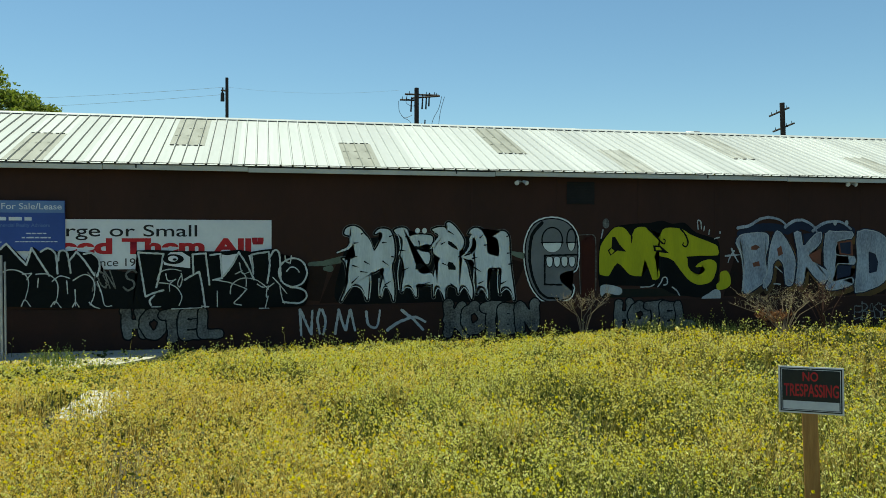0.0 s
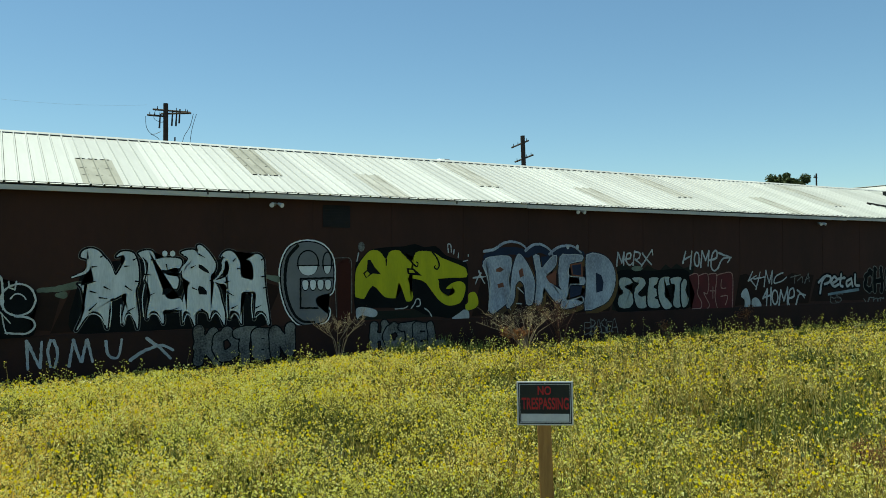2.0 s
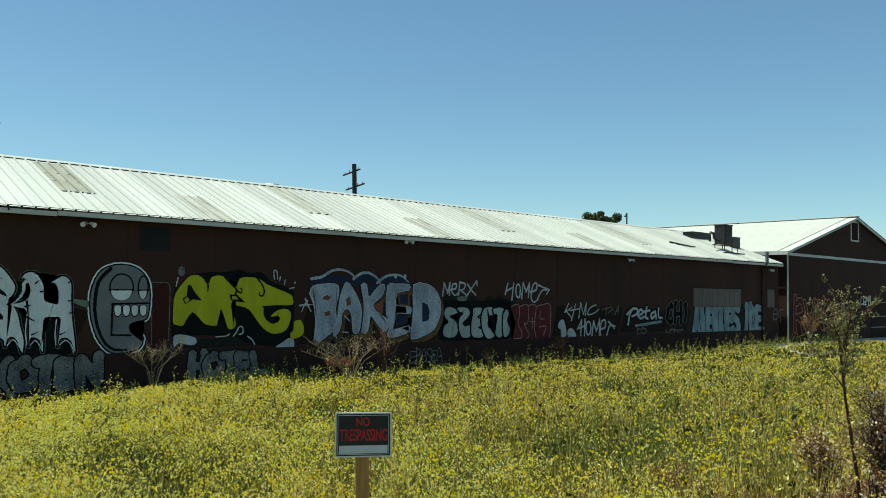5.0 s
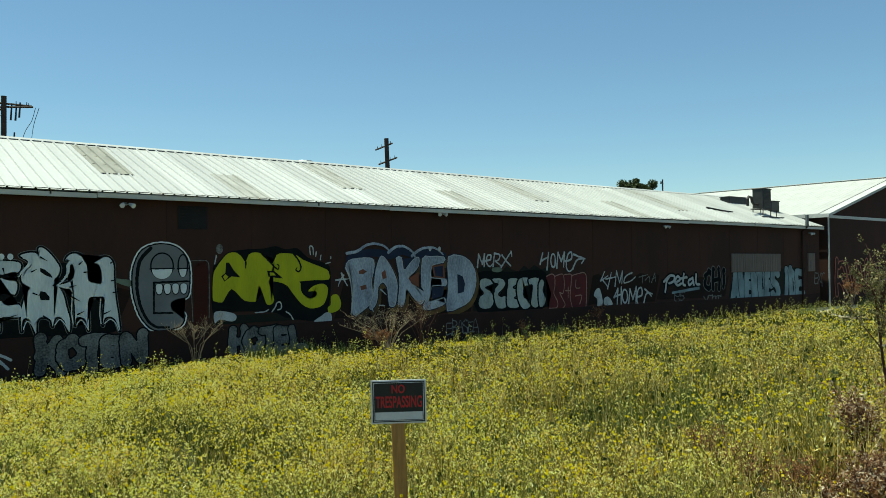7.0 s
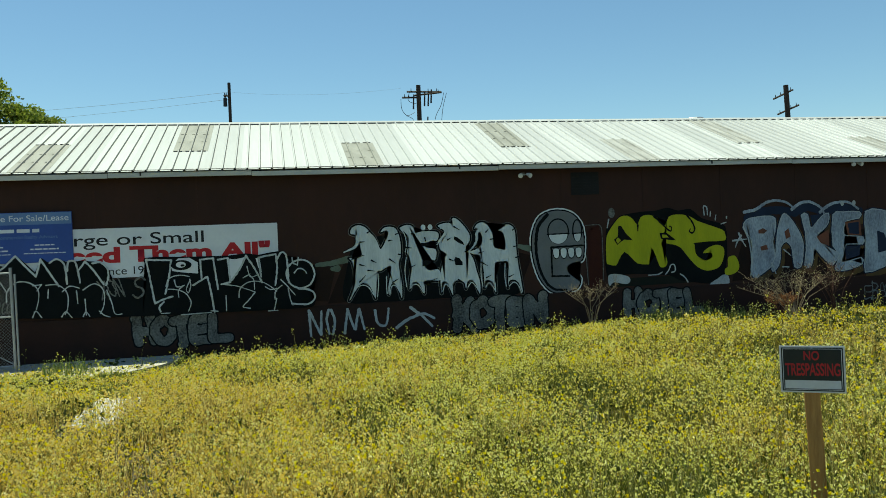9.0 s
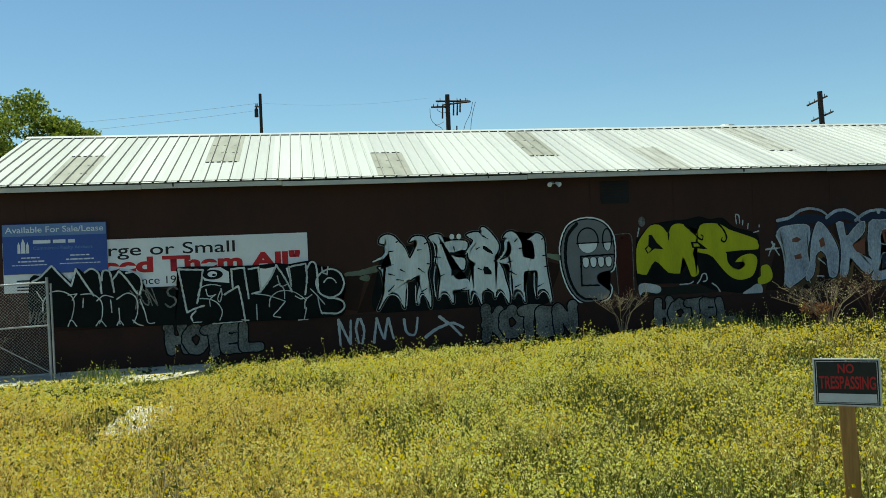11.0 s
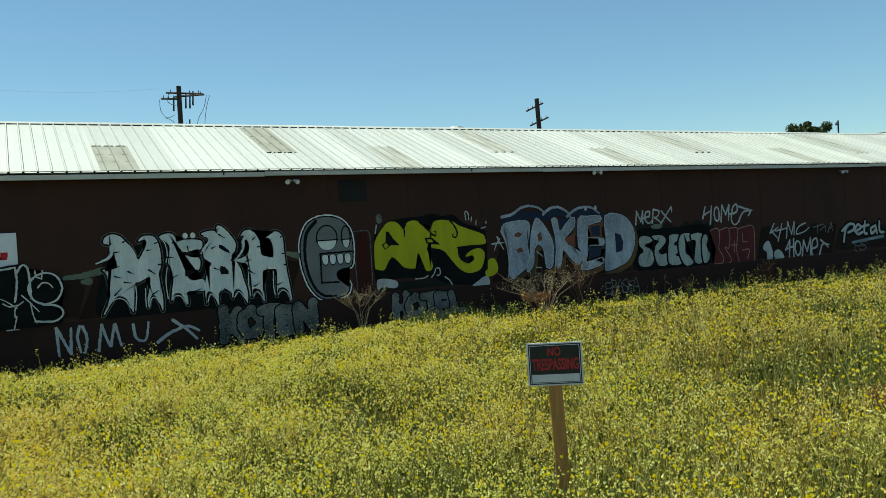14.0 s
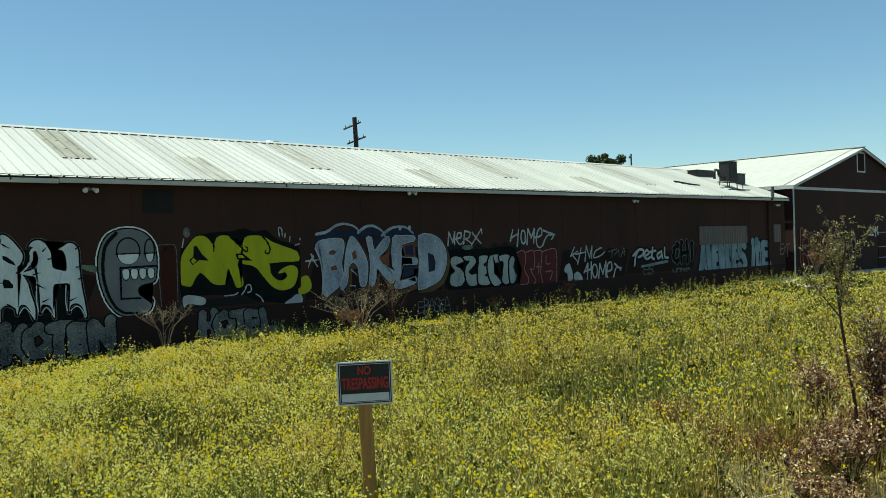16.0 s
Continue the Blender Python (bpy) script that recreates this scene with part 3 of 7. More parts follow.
def build_cooler():
    c = thing("evaporative_cooler", "boxy grey evaporative cooler on a steel stand on the roof", "cooler", at=(39.75, 22.75, 0))
    top, bot = 5.40, 4.42
    body = part("body", box(bmesh.new(), -0.40, 0.40, -0.30, 0.30, bot, top, 0.02), M_COOLER, c)
    part("lid", box(bmesh.new(), -0.43, 0.43, -0.33, 0.33, top, top + 0.05, 0.015), M_COOLER, c)
    for k in range(10):
        z = bot + 0.12 + k * 0.08
        part("louvre", box(bmesh.new(), -0.34, 0.34, -0.32, -0.30, z, z + 0.045, 0.004), M_DARKMETAL, body)
    for x in (-0.38, 0.38):
        for y in (-0.28, 0.28):
            part("leg", tube(bmesh.new(), [(x, y, slope_z(22.75 + y) + 0.0), (x, y, bot)], 0.025), M_DARKMETAL, c)
    part("stand_frame", box(bmesh.new(), -0.55, 0.95, -0.32, -0.28, bot - 0.06, bot - 0.01), M_DARKMETAL, c)
    part("stand_frame", box(bmesh.new(), -0.55, 0.95, 0.28, 0.32, bot - 0.06, bot - 0.01), M_DARKMETAL, c)
    part("leg", tube(bmesh.new(), [(0.93, -0.30, slope_z(22.45)), (0.93, -0.30, bot)], 0.022), M_DARKMETAL, c)
    part("rail", box(bmesh.new(), -0.9, 1.25, -0.55, -0.5, slope_z(22.2) + 0.04, slope_z(22.2) + 0.09), M_DARKMETAL, c)
    part("duct_elbow", tube(bmesh.new(), [(-0.40, 0, 4.6), (-0.75, 0, 4.6), (-0.95, 0, 4.75), (-1.0, 0, 4.95), (-1.25, 0, 4.98), (-1.35, 0, 4.85), (-1.35, 0, 4.5)], 0.07, 0.07, 8), M_DARKMETAL, c, "bent supply pipe")


def build_roof_units():
    a = thing("roof_duct", "long low dark metal duct box on the roof", "duct", at=(40.75, 25.0, 0))
    part("body", box(bmesh.new(), -0.85, 0.85, -0.3, 0.3, slope_z(25) - 0.15, slope_z(25) + 0.26, 0.02), M_COOLER, a)
    part("flange", box(bmesh.new(), -0.88, 0.88, -0.33, 0.33, slope_z(25) + 0.26, slope_z(25) + 0.30, 0.01), M_DARKMETAL, a)
    b = thing("roof_duct", "small square metal duct box beside the cooler", "duct", at=(42.3, 23.7, 0))
    part("body", box(bmesh.new(), -0.4, 0.4, -0.3, 0.3, slope_z(23.7) - 0.05, slope_z(23.7) + 0.5, 0.02), M_COOLER, b)
    part("cap", box(bmesh.new(), -0.44, 0.44, -0.34, 0.34, slope_z(23.7) + 0.5, slope_z(23.7) + 0.54, 0.01), M_DARKMETAL, b)
    h = thing("roof_debris", "dark warped metal strip lying on the roof", "metal strip", at=(36.1, 22.95, slope_z(22.95) + 0.04))
    bm = tube(bmesh.new(), [(-0.55, 0.35, 0.14), (-0.1, 0.06, 0.05), (0.3, -0.15, -0.02), (0.75, -0.3, -0.06)], 0.06, 0.03, 5)
    part("strip", bm, M_DARKMETAL, h)
    d = thing("downpipe", "grey downpipe at the end of the shed", "pipe")
    part("pipe", tube(bmesh.new(), [(41.35, EAVE_Y - 0.03, 4.05), (41.35, EAVE_Y - 0.03, 3.4), (41.35, WALL_Y - 0.08, 3.2), (41.35, WALL_Y - 0.08, -0.9)], 0.05, 0.05, 8), M_PLINTH, d)
    part("hopper", box(bmesh.new(), 41.25, 41.45, EAVE_Y - 0.1, EAVE_Y, 3.45, 4.05, 0.01), M_GREYFILL, d)
    v = thing("roof_vent", "low rounded ventilator on the ridge", "vent", at=(15.0, 26.9, 0))
    part("hood", tube(bmesh.new(), [(0, 0, 5.15), (0, 0, 5.45), (0, 0, 5.52)], 0.42, 0.3, 14), M_METAL, v)


build_cooler()
build_roof_units()


# ---- boards on the wall ----
def build_banner():
    b = thing("wall_banner", "white wall banner with black and red advertising words", "banner")
    part("sheet", box(bmesh.new(), -7.3, 0.08, WALL_Y - 0.03, WALL_Y - 0.005, 0.88, 2.12, 0.004), M_BANNER, b)
    y = WALL_Y - 0.033
    text_line("rge or Small", M_INK, b, -4.84, 1.70, y, 0.30, 3.08, 0.006, "black lettering")
    text_line("eed Them All\"", M_REDINK, b, -5.0, 1.28, y - 0.002, 0.37, 4.88, 0.045, "bold red lettering")
    text_line("nce 196", M_INK, b, -4.06, 0.96, y, 0.20, 0.98, 0.0, "black lettering")
    for k in range(4):
        part("text_bar", box(bmesh.new(), -7.0, -6.62, y - 0.004, y, 0.93 + k * 0.075, 0.965 + k * 0.075), M_INK, b)


def build_sale_board():
    s = thing("sale_board", "blue for-sale board mounted over the banner", "sign board")
    x0, x1, z0, z1 = -7.28, -4.86, 1.34, 2.57
    y = WALL_Y - 0.075
    part("board", box(bmesh.new(), x0, x1, y, WALL_Y - 0.035, z0, z1, 0.006), M_BLUE, s)
    part("top_band", box(bmesh.new(), x0 + 0.01, x1 - 0.01, y - 0.004, y, z1 - 0.30, z1 - 0.01), M_BLUETOP, s, "paler blue heading band")
    text_line("Available For Sale/Lease", M_WHITEINK, s, x0 + 0.07, z1 - 0.215, y - 0.006, 0.15, 2.28, 0.006, "white heading")
    text_line("Commercial Realty Advisors", M_BLUETOP, s, x0 + 0.70, z1 - 0.64, y - 0.003, 0.085, 1.38, 0.002, "pale small print")
    # firm's mark and lines of small print, as plain shapes
    for k, (w, h) in enumerate(((0.10, 0.36), (0.07, 0.28), (0.07, 0.28))):
        cx = x0 + 0.47 + (0, -0.10, 0.10)[k]
        bm = bmesh.new()
        vs = [bm.verts.new((cx + a, y - 0.003, z1 - 0.72 + b)) for a, b in ((-w * 0.5, 0), (w * 0.5, 0), (w * 0.42, h * 0.7), (0, h), (-w * 0.42, h * 0.7))]
        bm.faces.new(vs)
        part("mark", bm, M_WHITEINK, s)
    for a, b, z, h in ((0.70, 1.68, 0.44, 0.10), (0.42, 0.86, 0.83, 0.035), (1.55, 2.0, 0.80, 0.035), (0.34, 0.95, 0.92, 0.04), (1.45, 2.1, 0.90, 0.04),
                       (0.20, 1.0, 1.01, 0.025), (1.3, 2.25, 1.0, 0.025)):
        n = max(3, int((b - a) / (h * 1.4)))
        rng = random.Random(int(a * 100 + z * 10))
        x = x0 + a
        while x < x0 + b:
            w = h * rng.uniform(1.2, 4.5)
            part("text_bar", box(bmesh.new(), x, min(x + w, x0 + b), y - 0.004, y, z1 - z - h * 0.5, z1 - z + h * 0.35), M_WHITEINK, s)
            x += w + h * 0.6


build_banner()
build_sale_board()


# ---- chain-link gate at the end of the shed ----
def build_gate():
    g = thing("chain_link_gate", "galvanised chain-link gate on steel posts beside the shed", "gate", at=(-6.0, 20.4, 0))
    zb, zt = -1.13, 1.16
    part("post", tube(bmesh.new(), [(0.02, 0, zb - 0.1), (0, 0, zt + 0.1)], 0.035, 0.035, 8), M_METAL, g)
    part("post", tube(bmesh.new(), [(0.10, -0.02, zb), (0.09, -0.02, zt - 0.05)], 0.024, 0.024, 8), M_METAL, g)
    for z in (zt - 0.02, 0.13, zb + 0.12):
        part("rail", tube(bmesh.new(), [(0, 0, z), (-4.5, 0, z - 0.12)], 0.021, 0.021, 8), M_METAL, g)
    part("brace", tube(bmesh.new(), [(0, 0, zb + 0.15), (-1.6, 0, 0.0)], 0.014, 0.014, 6), M_METAL, g)
    part("post", tube(bmesh.new(), [(-4.5, 0, zb), (-4.5, 0, zt)], 0.03, 0.03, 8), M_METAL, g)
    bm = bmesh.new()
    s = 0.075
    for k in range(-28, 64):
        for d in (1, -1):
            x0, x1, z0, z1 = -k * s, -k * s - d * (zt - zb - 0.1), zb + 0.1, zt
            lo, hi = (0.0, 1.0)
            pts = []
            for u in (0, 1):
                pts.append((x0 + (x1 - x0) * u, z0 + (z1 - z0) * u))
            us = sorted(((-4.5 - x0) / (x1 - x0), (0 - x0) / (x1 - x0)))
            lo, hi = max(0, us[0]), min(1, us[1])
            if hi - lo > 0.02:
                a = (x0 + (x1 - x0) * lo, 0.003 * d, z0 + (z1 - z0) * lo)
                b = (x0 + (x1 - x0) * hi, 0.003 * d, z0 + (z1 - z0) * hi)
                tube(bm, [a, b], 0.0022, 0.0022, 3)
    part("mesh", bm, M_METAL, g, "chain-link wire mesh")


build_gate()


# ---- concrete left in the lot ----
def slab(outline, z, thick, label):
    bm = bmesh.new()
    a = [bm.verts.new((x, y, z)) for x, y in outline]
    b = [bm.verts.new((x, y, z - thick)) for x, y in outline]
    bm.faces.new(a)
    bm.faces.new(b[::-1])
    n = len(a)
    for i in range(n):
        bm.faces.new((a[i], b[i], b[(i + 1) % n], a[(i + 1) % n]))
    bmesh.ops.recalc_face_normals(bm, faces=bm.faces)
    ob = part("concrete_slab", bm, M_CONCRETE)
    tagged(ob, label, "slab", kind="structure")


slab([(-14, 17.5), (-9, 17.4), (-6.6, 17.7), (-4.4, 18.3), (-3.4, 18.9), (-2.7, 19.8), (-2.4, 20.6), (-2.4, 21.44), (-14, 21.44)], -1.13, 0.2, "sun-bleached broken concrete apron along the shed")
slab([(-2.75, 11.5), (-2.05, 11.4), (-2.02, 12.6), (-2.25, 14.2), (-2.95, 14.4), (-3.08, 12.0)], -0.88, 0.15, "pale bare concrete patch among the weeds")
slab([(33.0, 15.2), (35.2, 15.3), (38.9, 19.3), (44.5, 19.5), (60, 19.0), (60, 21.26), (38.0, 21.4), (37.2, 19.2)], -0.84, 0.2, "pale concrete walk along the hall")


# ---- no trespassing sign ----
def build_sign():
    s = thing("warning_sign", "black and red no trespassing sign on a wooden stake", "sign", at=(3.0915, 4.269, 0))
    s.rotation_euler = (0, radians(-0.8), radians(-35.5))
    zc, w, h = 0.710, 0.178, 0.140
    plate = part("plate", box(bmesh.new(), -w, w, -0.004, 0.0, zc - h, zc + h, 0.0015), M_SIGNEDGE, s, "pale sign plate with rounded edge")
    part("black_field", box(bmesh.new(), -w + 0.010, w - 0.010, -0.0052, -0.004, zc - h + 0.010, zc + h - 0.010), M_SIGNBLACK, plate)
    for x0, x1, z0, z1 in ((-w + 0.017, w - 0.017, h - 0.020, h - 0.017), (-w + 0.017, w - 0.017, -h + 0.017, -h + 0.020), (-w + 0.017, -w + 0.020, -h + 0.020, h - 0.020), (w - 0.020, w - 0.017, -h + 0.020, h - 0.020)):
        part("border_line", box(bmesh.new(), x0, x1, -0.0060, -0.0052, zc + z0, zc + z1), M_SIGNEDGE, plate)
    part("white_field", box(bmesh.new(), -w + 0.026, w - 0.026, -0.0062, -0.0052, zc - h + 0.024, zc - h + 0.074), M_SIGNEDGE, plate, "blank white strip")
    text_mesh("lettering", "NO", M_SIGNRED, plate, -0.045, zc + 0.056, -0.0066, 0.054, 0.085, 0.02, "red lettering")
    text_mesh("lettering", "TRESPASSING", M_SIGNRED, plate, -0.148, zc - 0.036, -0.0066, 0.074, 0.298, 0.02, "red lettering")
    for z in (h - 0.014, -h + 0.022):
        part("screw", tube(bmesh.new(), [(0.0, -0.010, zc + z), (0.0, -0.004, zc + z)], 0.004, 0.004, 8), M_METAL, plate)
    bm = box(bmesh.new(), -0.044, 0.044, 0.001, 0.040, -0.9, zc + h - 0.02, 0.004)
    for v in bm.verts:
        v.co.x += -0.013 + (v.co.z - zc) * -0.027
        v.co.x += 0.002 * math.sin(v.co.z * 9)
    part("stake", bm, M_POSTWOOD, s, "weathered brown timber stake")


build_sign()


# ---- utility poles and wires ----
def build_pole(x, y, top, radius, arms, cans, label, rise=0.04):
    p = thing("utility_pole", label, "utility pole", "utility poles", at=(x, y, 0))
    part("pole", tube(bmesh.new(), [(0, 0, -0.9), (0, 0, top * 0.5), (0, 0, top)], radius * 1.2, radius, 10), M_POLE, p)
    for z, a, b, turn in arms:
        c, s_ = math.cos(turn), math.sin(turn)
        arm = part("crossarm", tube(bmesh.new(), [(a * c, a * s_, z), (b * c, b * s_, z + rise)], 0.06, 0.06, 4), M_POLE, p)
        n = 4
        for k in range(n):
            u = a + (b - a) * (k + 0.5) / n
            zi = z + rise * (k + 0.5) / n
            part("insulator", tube(bmesh.new(), [(u * c, u * s_, zi + 0.03), (u * c, u * s_, zi + 0.13), (u * c, u * s_, zi + 0.22)], 0.030, 0.018, 6), M_DARKMETAL, arm)
    for cx, cy, z, r, h in cans:
        can = part("transformer", tube(bmesh.new(), [(cx, cy, z), (cx, cy, z + h * 0.9), (cx, cy, z + h)], r, r * 0.8, 12), M_COOLER, p, "grey transformer can")
        part("bushing", tube(bmesh.new(), [(cx, cy, z + h), (cx, cy, z + h + 0.35)], 0.05, 0.03, 6), M_DARKMETAL, can)
    return p


def loop(p, pts, r=0.016):
    q = [Vector(v) for v in pts]
    out = []
    for i in range(len(q) - 1):
        a, b, c, d = q[max(0, i - 1)], q[i], q[i + 1], q[min(len(q) - 1, i + 2)]
        for k in range(6):
            t = k / 6
            out.append(0.5 * (2 * b + (c - a) * t + (2 * a - 5 * b + 4 * c - d) * t * t + (3 * b - a - 3 * c + d) * t ** 3))
    part("drop_wire", tube(bmesh.new(), out + [q[-1]], r, r, 4), M_DARKMETAL, p)


build_pole(-2.65, 58.87, 12.95, 0.105, [(12.0, -0.45, 0.1, 0.6)], [(-0.3, 0, 11.3, 0.14, 0.6)], "bare dark timber utility pole behind the shed")
pole_b = build_pole(9.76, 53.2, 11.7, 0.15, [(11.25, -0.8, 1.55, 0.1), (10.85, -1.15, 0.1, 0.15), (11.05, -0.3, 1.6, -0.5)],
                    [(0.32, -0.1, 8.3, 0.2, 0.7), (0.2, 0.1, 7.4, 0.24, 0.8), (1.1, 0, 6.0, 0.2, 0.8)], "timber utility pole crowded with crossarms and looping wires")
for x, z in ((-0.4, 10.1), (0.35, 10.3), (0.6, 10.3), (0.8, 10.5), (0.5, 8.7)):
    part("fuse", tube(bmesh.new(), [(x, -0.1, z), (x + 0.05, -0.1, z + 0.9)], 0.06, 0.045, 6), M_DARKMETAL, pole_b)
loop(pole_b, [(-1.2, 0, 10.8), (-1.15, 0, 10.1), (-0.8, 0, 9.7), (-0.3, 0, 9.9)])
loop(pole_b, [(-0.9, 0, 9.7), (-0.4, 0, 9.4), (-0.3, 0, 8.6), (-0.1, 0, 8.3)])
loop(pole_b, [(1.7, 0, 11.2), (1.5, 0, 10.4), (1.1, 0, 9.6), (0.9, 0, 8.4), (1.0, 0, 7.4), (1.0, 0, 6.4)])
loop(pole_b, [(1.9, 0, 11.2), (1.6, 0, 10.1), (1.45, 0, 8.6), (1.4, 0, 6.0)])
loop(pole_b, [(-0.6, 0, 11.3), (-0.7, 0, 10.7), (-0.2, 0, 10.5), (0, 0, 10.9)])
pole_c = build_pole(33.89, 48.65, 10.85, 0.16, [(10.0, -0.85, 0.45, -0.4), (8.95, -0.65, 0.75, -0.4)],
                    [(-0.35, -0.2, 6.3, 0.18, 0.9), (-0.75, -0.1, 6.2, 0.18, 0.9), (0.3, -0.2, 6.3, 0.18, 1.3)], "leaning timber utility pole with two crossarms and transformers", 0.5)
pole_c.rotation_euler = (0, radians(-2.5), 0)
pole_c.location.x += 0.45
build_pole(65.9, 48.0, 9.7, 0.07, [(9.3, -0.5, 0.1, 0.2)], [], "thin far steel pole beside a tree")


M_WIRE = mat("aluminium_wire", (0.16, 0.17, 0.18), (0.12, 0.13, 0.14), 4, 0.7)


def wire(a, b, sag, r):
    a, b = Vector(a), Vector(b)
    pts = [a.lerp(b, k / 14) - Vector((0, 0, sag * 4 * (k / 14) * (1 - k / 14))) for k in range(15)]
    w = part("overhead_wire", tube(bmesh.new(), pts, r, r, 4), M_WIRE)
    tagged(w, "thin overhead wire strung between poles", "wire", "overhead wires")


wire((-2.7, 58.9, 12.3), (-40, 66, 11.2), 0.5, 0.008)
wire((-2.7, 58.9, 11.8), (-40, 66, 10.4), 0.5, 0.008)
wire((-2.6, 58.9, 12.3), (8.6, 53.2, 11.5), 0.3, 0.004)


# ---- trees and shrubs ----
def quads_mesh(name, centre, along, across, material):
    """Many four-cornered leaves in one mesh: centre, half length and half width vectors, as arrays."""
    n = len(centre)
    co = np.stack([centre - along, centre + across, centre + along, centre - across], 1).reshape(-1, 3)
    me = bpy.data.meshes.new(name)
    me.vertices.add(4 * n)
    me.vertices.foreach_set("co", co.astype(np.float32).ravel())
    me.loops.add(4 * n)
    me.loops.foreach_set("vertex_index", np.arange(4 * n, dtype=np.int32))
    me.polygons.add(n)
    me.polygons.foreach_set("loop_start", np.arange(0, 4 * n, 4, dtype=np.int32))
    me.update(calc_edges=True)
    me.materials.append(material)
    return me


def unit(v):
    return v / np.maximum(np.linalg.norm(v, axis=-1, keepdims=True), 1e-9)


def leaves(rng, centres, spread, per, size, material, name="crown", squash=0.8):
    c = np.repeat(np.asarray(centres, float), per, 0)
    off = unit(rng.normal(size=c.shape)) * (rng.random((len(c), 1)) ** 0.5) * np.repeat(np.asarray(spread, float), per)[:, None]
    off[:, 2] *= squash
    c = c + off
    a = unit(rng.normal(size=c.shape))
    b = unit(np.cross(a, rng.normal(size=c.shape)))
    s = size * rng.uniform(0.6, 1.4, (len(c), 1))
    return quads_mesh(name, c, a * s, b * s * 0.55, material)


def build_tree(label, x, y, height, crown_r, crown_z, seed, leaf, leaf_size, clumps, per):
    rng = np.random.default_rng(seed)
    t = thing("tree", label, "tree", at=(x, y, 0))
    z0 = -0.9
    part("trunk", tube(bmesh.new(), [(0, 0, z0), (0.1, 0, z0 + height * 0.3), (-0.05, 0.1, crown_z)], 0.03 * height, 0.014 * height, 8), M_BARK, t)
    cs, sp = [], []
    for k in range(clumps):
        d = unit(rng.normal(size=3))
        c = np.array([0, 0, crown_z]) + d * crown_r * np.array([1, 1, 0.85]) * rng.uniform(0.45, 1.0)
        cs.append(c)
        sp.append(crown_r * rng.uniform(0.16, 0.34))
        if k < 14:
            bm = tube(bmesh.new(), [(0, 0, crown_z - crown_r * 0.7), tuple(c * 0.5 + np.array([0, 0, crown_z - crown_r * 0.5]) * 0.5), tuple(c)], 0.010 * height, 0.003 * height, 5)
            part("limb", bm, M_BARK, t)
    crown = new("crown", leaves(rng, cs, sp, per, leaf_size, leaf))
    crown.parent = t


build_tree("broad green leafy tree rising behind the shed", -15.5, 40.0, 12.4, 4.3, 7.25, 3, M_TREELEAF, 0.095, 85, 420)
build_tree("lower green tree crown behind the shed roof", -10.9, 41.5, 8.6, 2.0, 6.8, 4, M_TREELEAF, 0.09, 34, 300)
build_tree("small dark round tree far behind the shed", 63.1, 48.9, 9.8, 1.75, 8.35, 5, M_DARKLEAF, 0.10, 70, 260)


def twig_shrub(name, label, x, y, height, width, stems, twigs, seed, wood, leaf_material, leaf_n, leaf_size, r=0.008, lean=0.0, category="shrub"):
    """A shrub of forking stems from one root, with sparse leaves or seed heads at the ends of its twigs."""
    rng = np.random.default_rng(seed)
    t = thing(name, label, category, at=(x, y, gz(x, y) - 0.03))
    ends = []
    for k in range(stems):
        a = rng.uniform(0, math.tau)
        reach = width * 0.5 * rng.uniform(0.3, 1.0)
        top = np.array([math.cos(a) * reach + lean, math.sin(a) * reach * 0.7, height * rng.uniform(0.7, 1.0)])
        mid = top * np.array([0.35, 0.35, 0.55]) + rng.normal(size=3) * 0.04 * height
        bm = tube(bmesh.new(), [(0, 0, 0), tuple(mid), tuple(top)], r, r * 0.4, 5)
        for j in range(twigs):
            u = rng.uniform(0.3, 1.0)
            base = mid * (1 - u) + top * u if u > 0.2 else mid
            d = unit(np.array([rng.normal(), rng.normal(), abs(rng.normal()) + 0.5])) * height * rng.uniform(0.10, 0.26)
            e = base + d
            tube(bm, [tuple(base), tuple(base + d * 0.5 + rng.normal(size=3) * 0.02 * height), tuple(e)], r * 0.45, r * 0.2, 4)
            ends.append(e)
            ends.append(base + d * 0.6)
        part("stem", bm, wood, t)
    if leaf_n:
        ob = new("foliage", leaves(rng, ends, np.full(len(ends), 0.06 * height), leaf_n, leaf_size, leaf_material, "foliage", 1.0))
        ob.parent = t
    return t


# ---- spray paint on the walls ----
SINGLE = {"scroll", "patch", "line", "gleam", "mark", "cut_line", "hook", "hook_line", "star", "stroke", "scribble", "smudge", "bar", "hook_line", "counter"}


class Spray:
    """One painted piece on a wall that faces -y. Every stroke lies a hair in front of the one before."""

    def __init__(self, label, face_y=WALL_Y - 0.010):
        self.thing = thing("graffiti", label, "graffiti", "graffiti on the walls")
        self.y = face_y

    def next_y(self):
        self.y -= 0.0008
        return self.y

    def fill(self, outline, material, name="fill", parent=None, label=""):
        bm = bmesh.new()
        y = self.next_y()
        bm.faces.new([bm.verts.new((x, y, z)) for x, z in outline])
        bmesh.ops.triangulate(bm, faces=bm.faces)
        return part(name, bm, material, parent or self.thing, label)

    def strokes(self, lines, width, material, name="stroke", parent=None, label="", caps=True, taper=None, rough=0.006):
        groups = [[s] for s in lines] if name in SINGLE else [lines]
        ob = None
        for k, ls in enumerate(groups):
            me = stroke_sheet(ls, width, self.next_y(), taper, caps, rough)
            me.name = name
            me.materials.append(material)
            ob = new(name, me)
            ob.parent = parent or self.thing
            tagged(ob, label)
        return None if name in SINGLE else ob


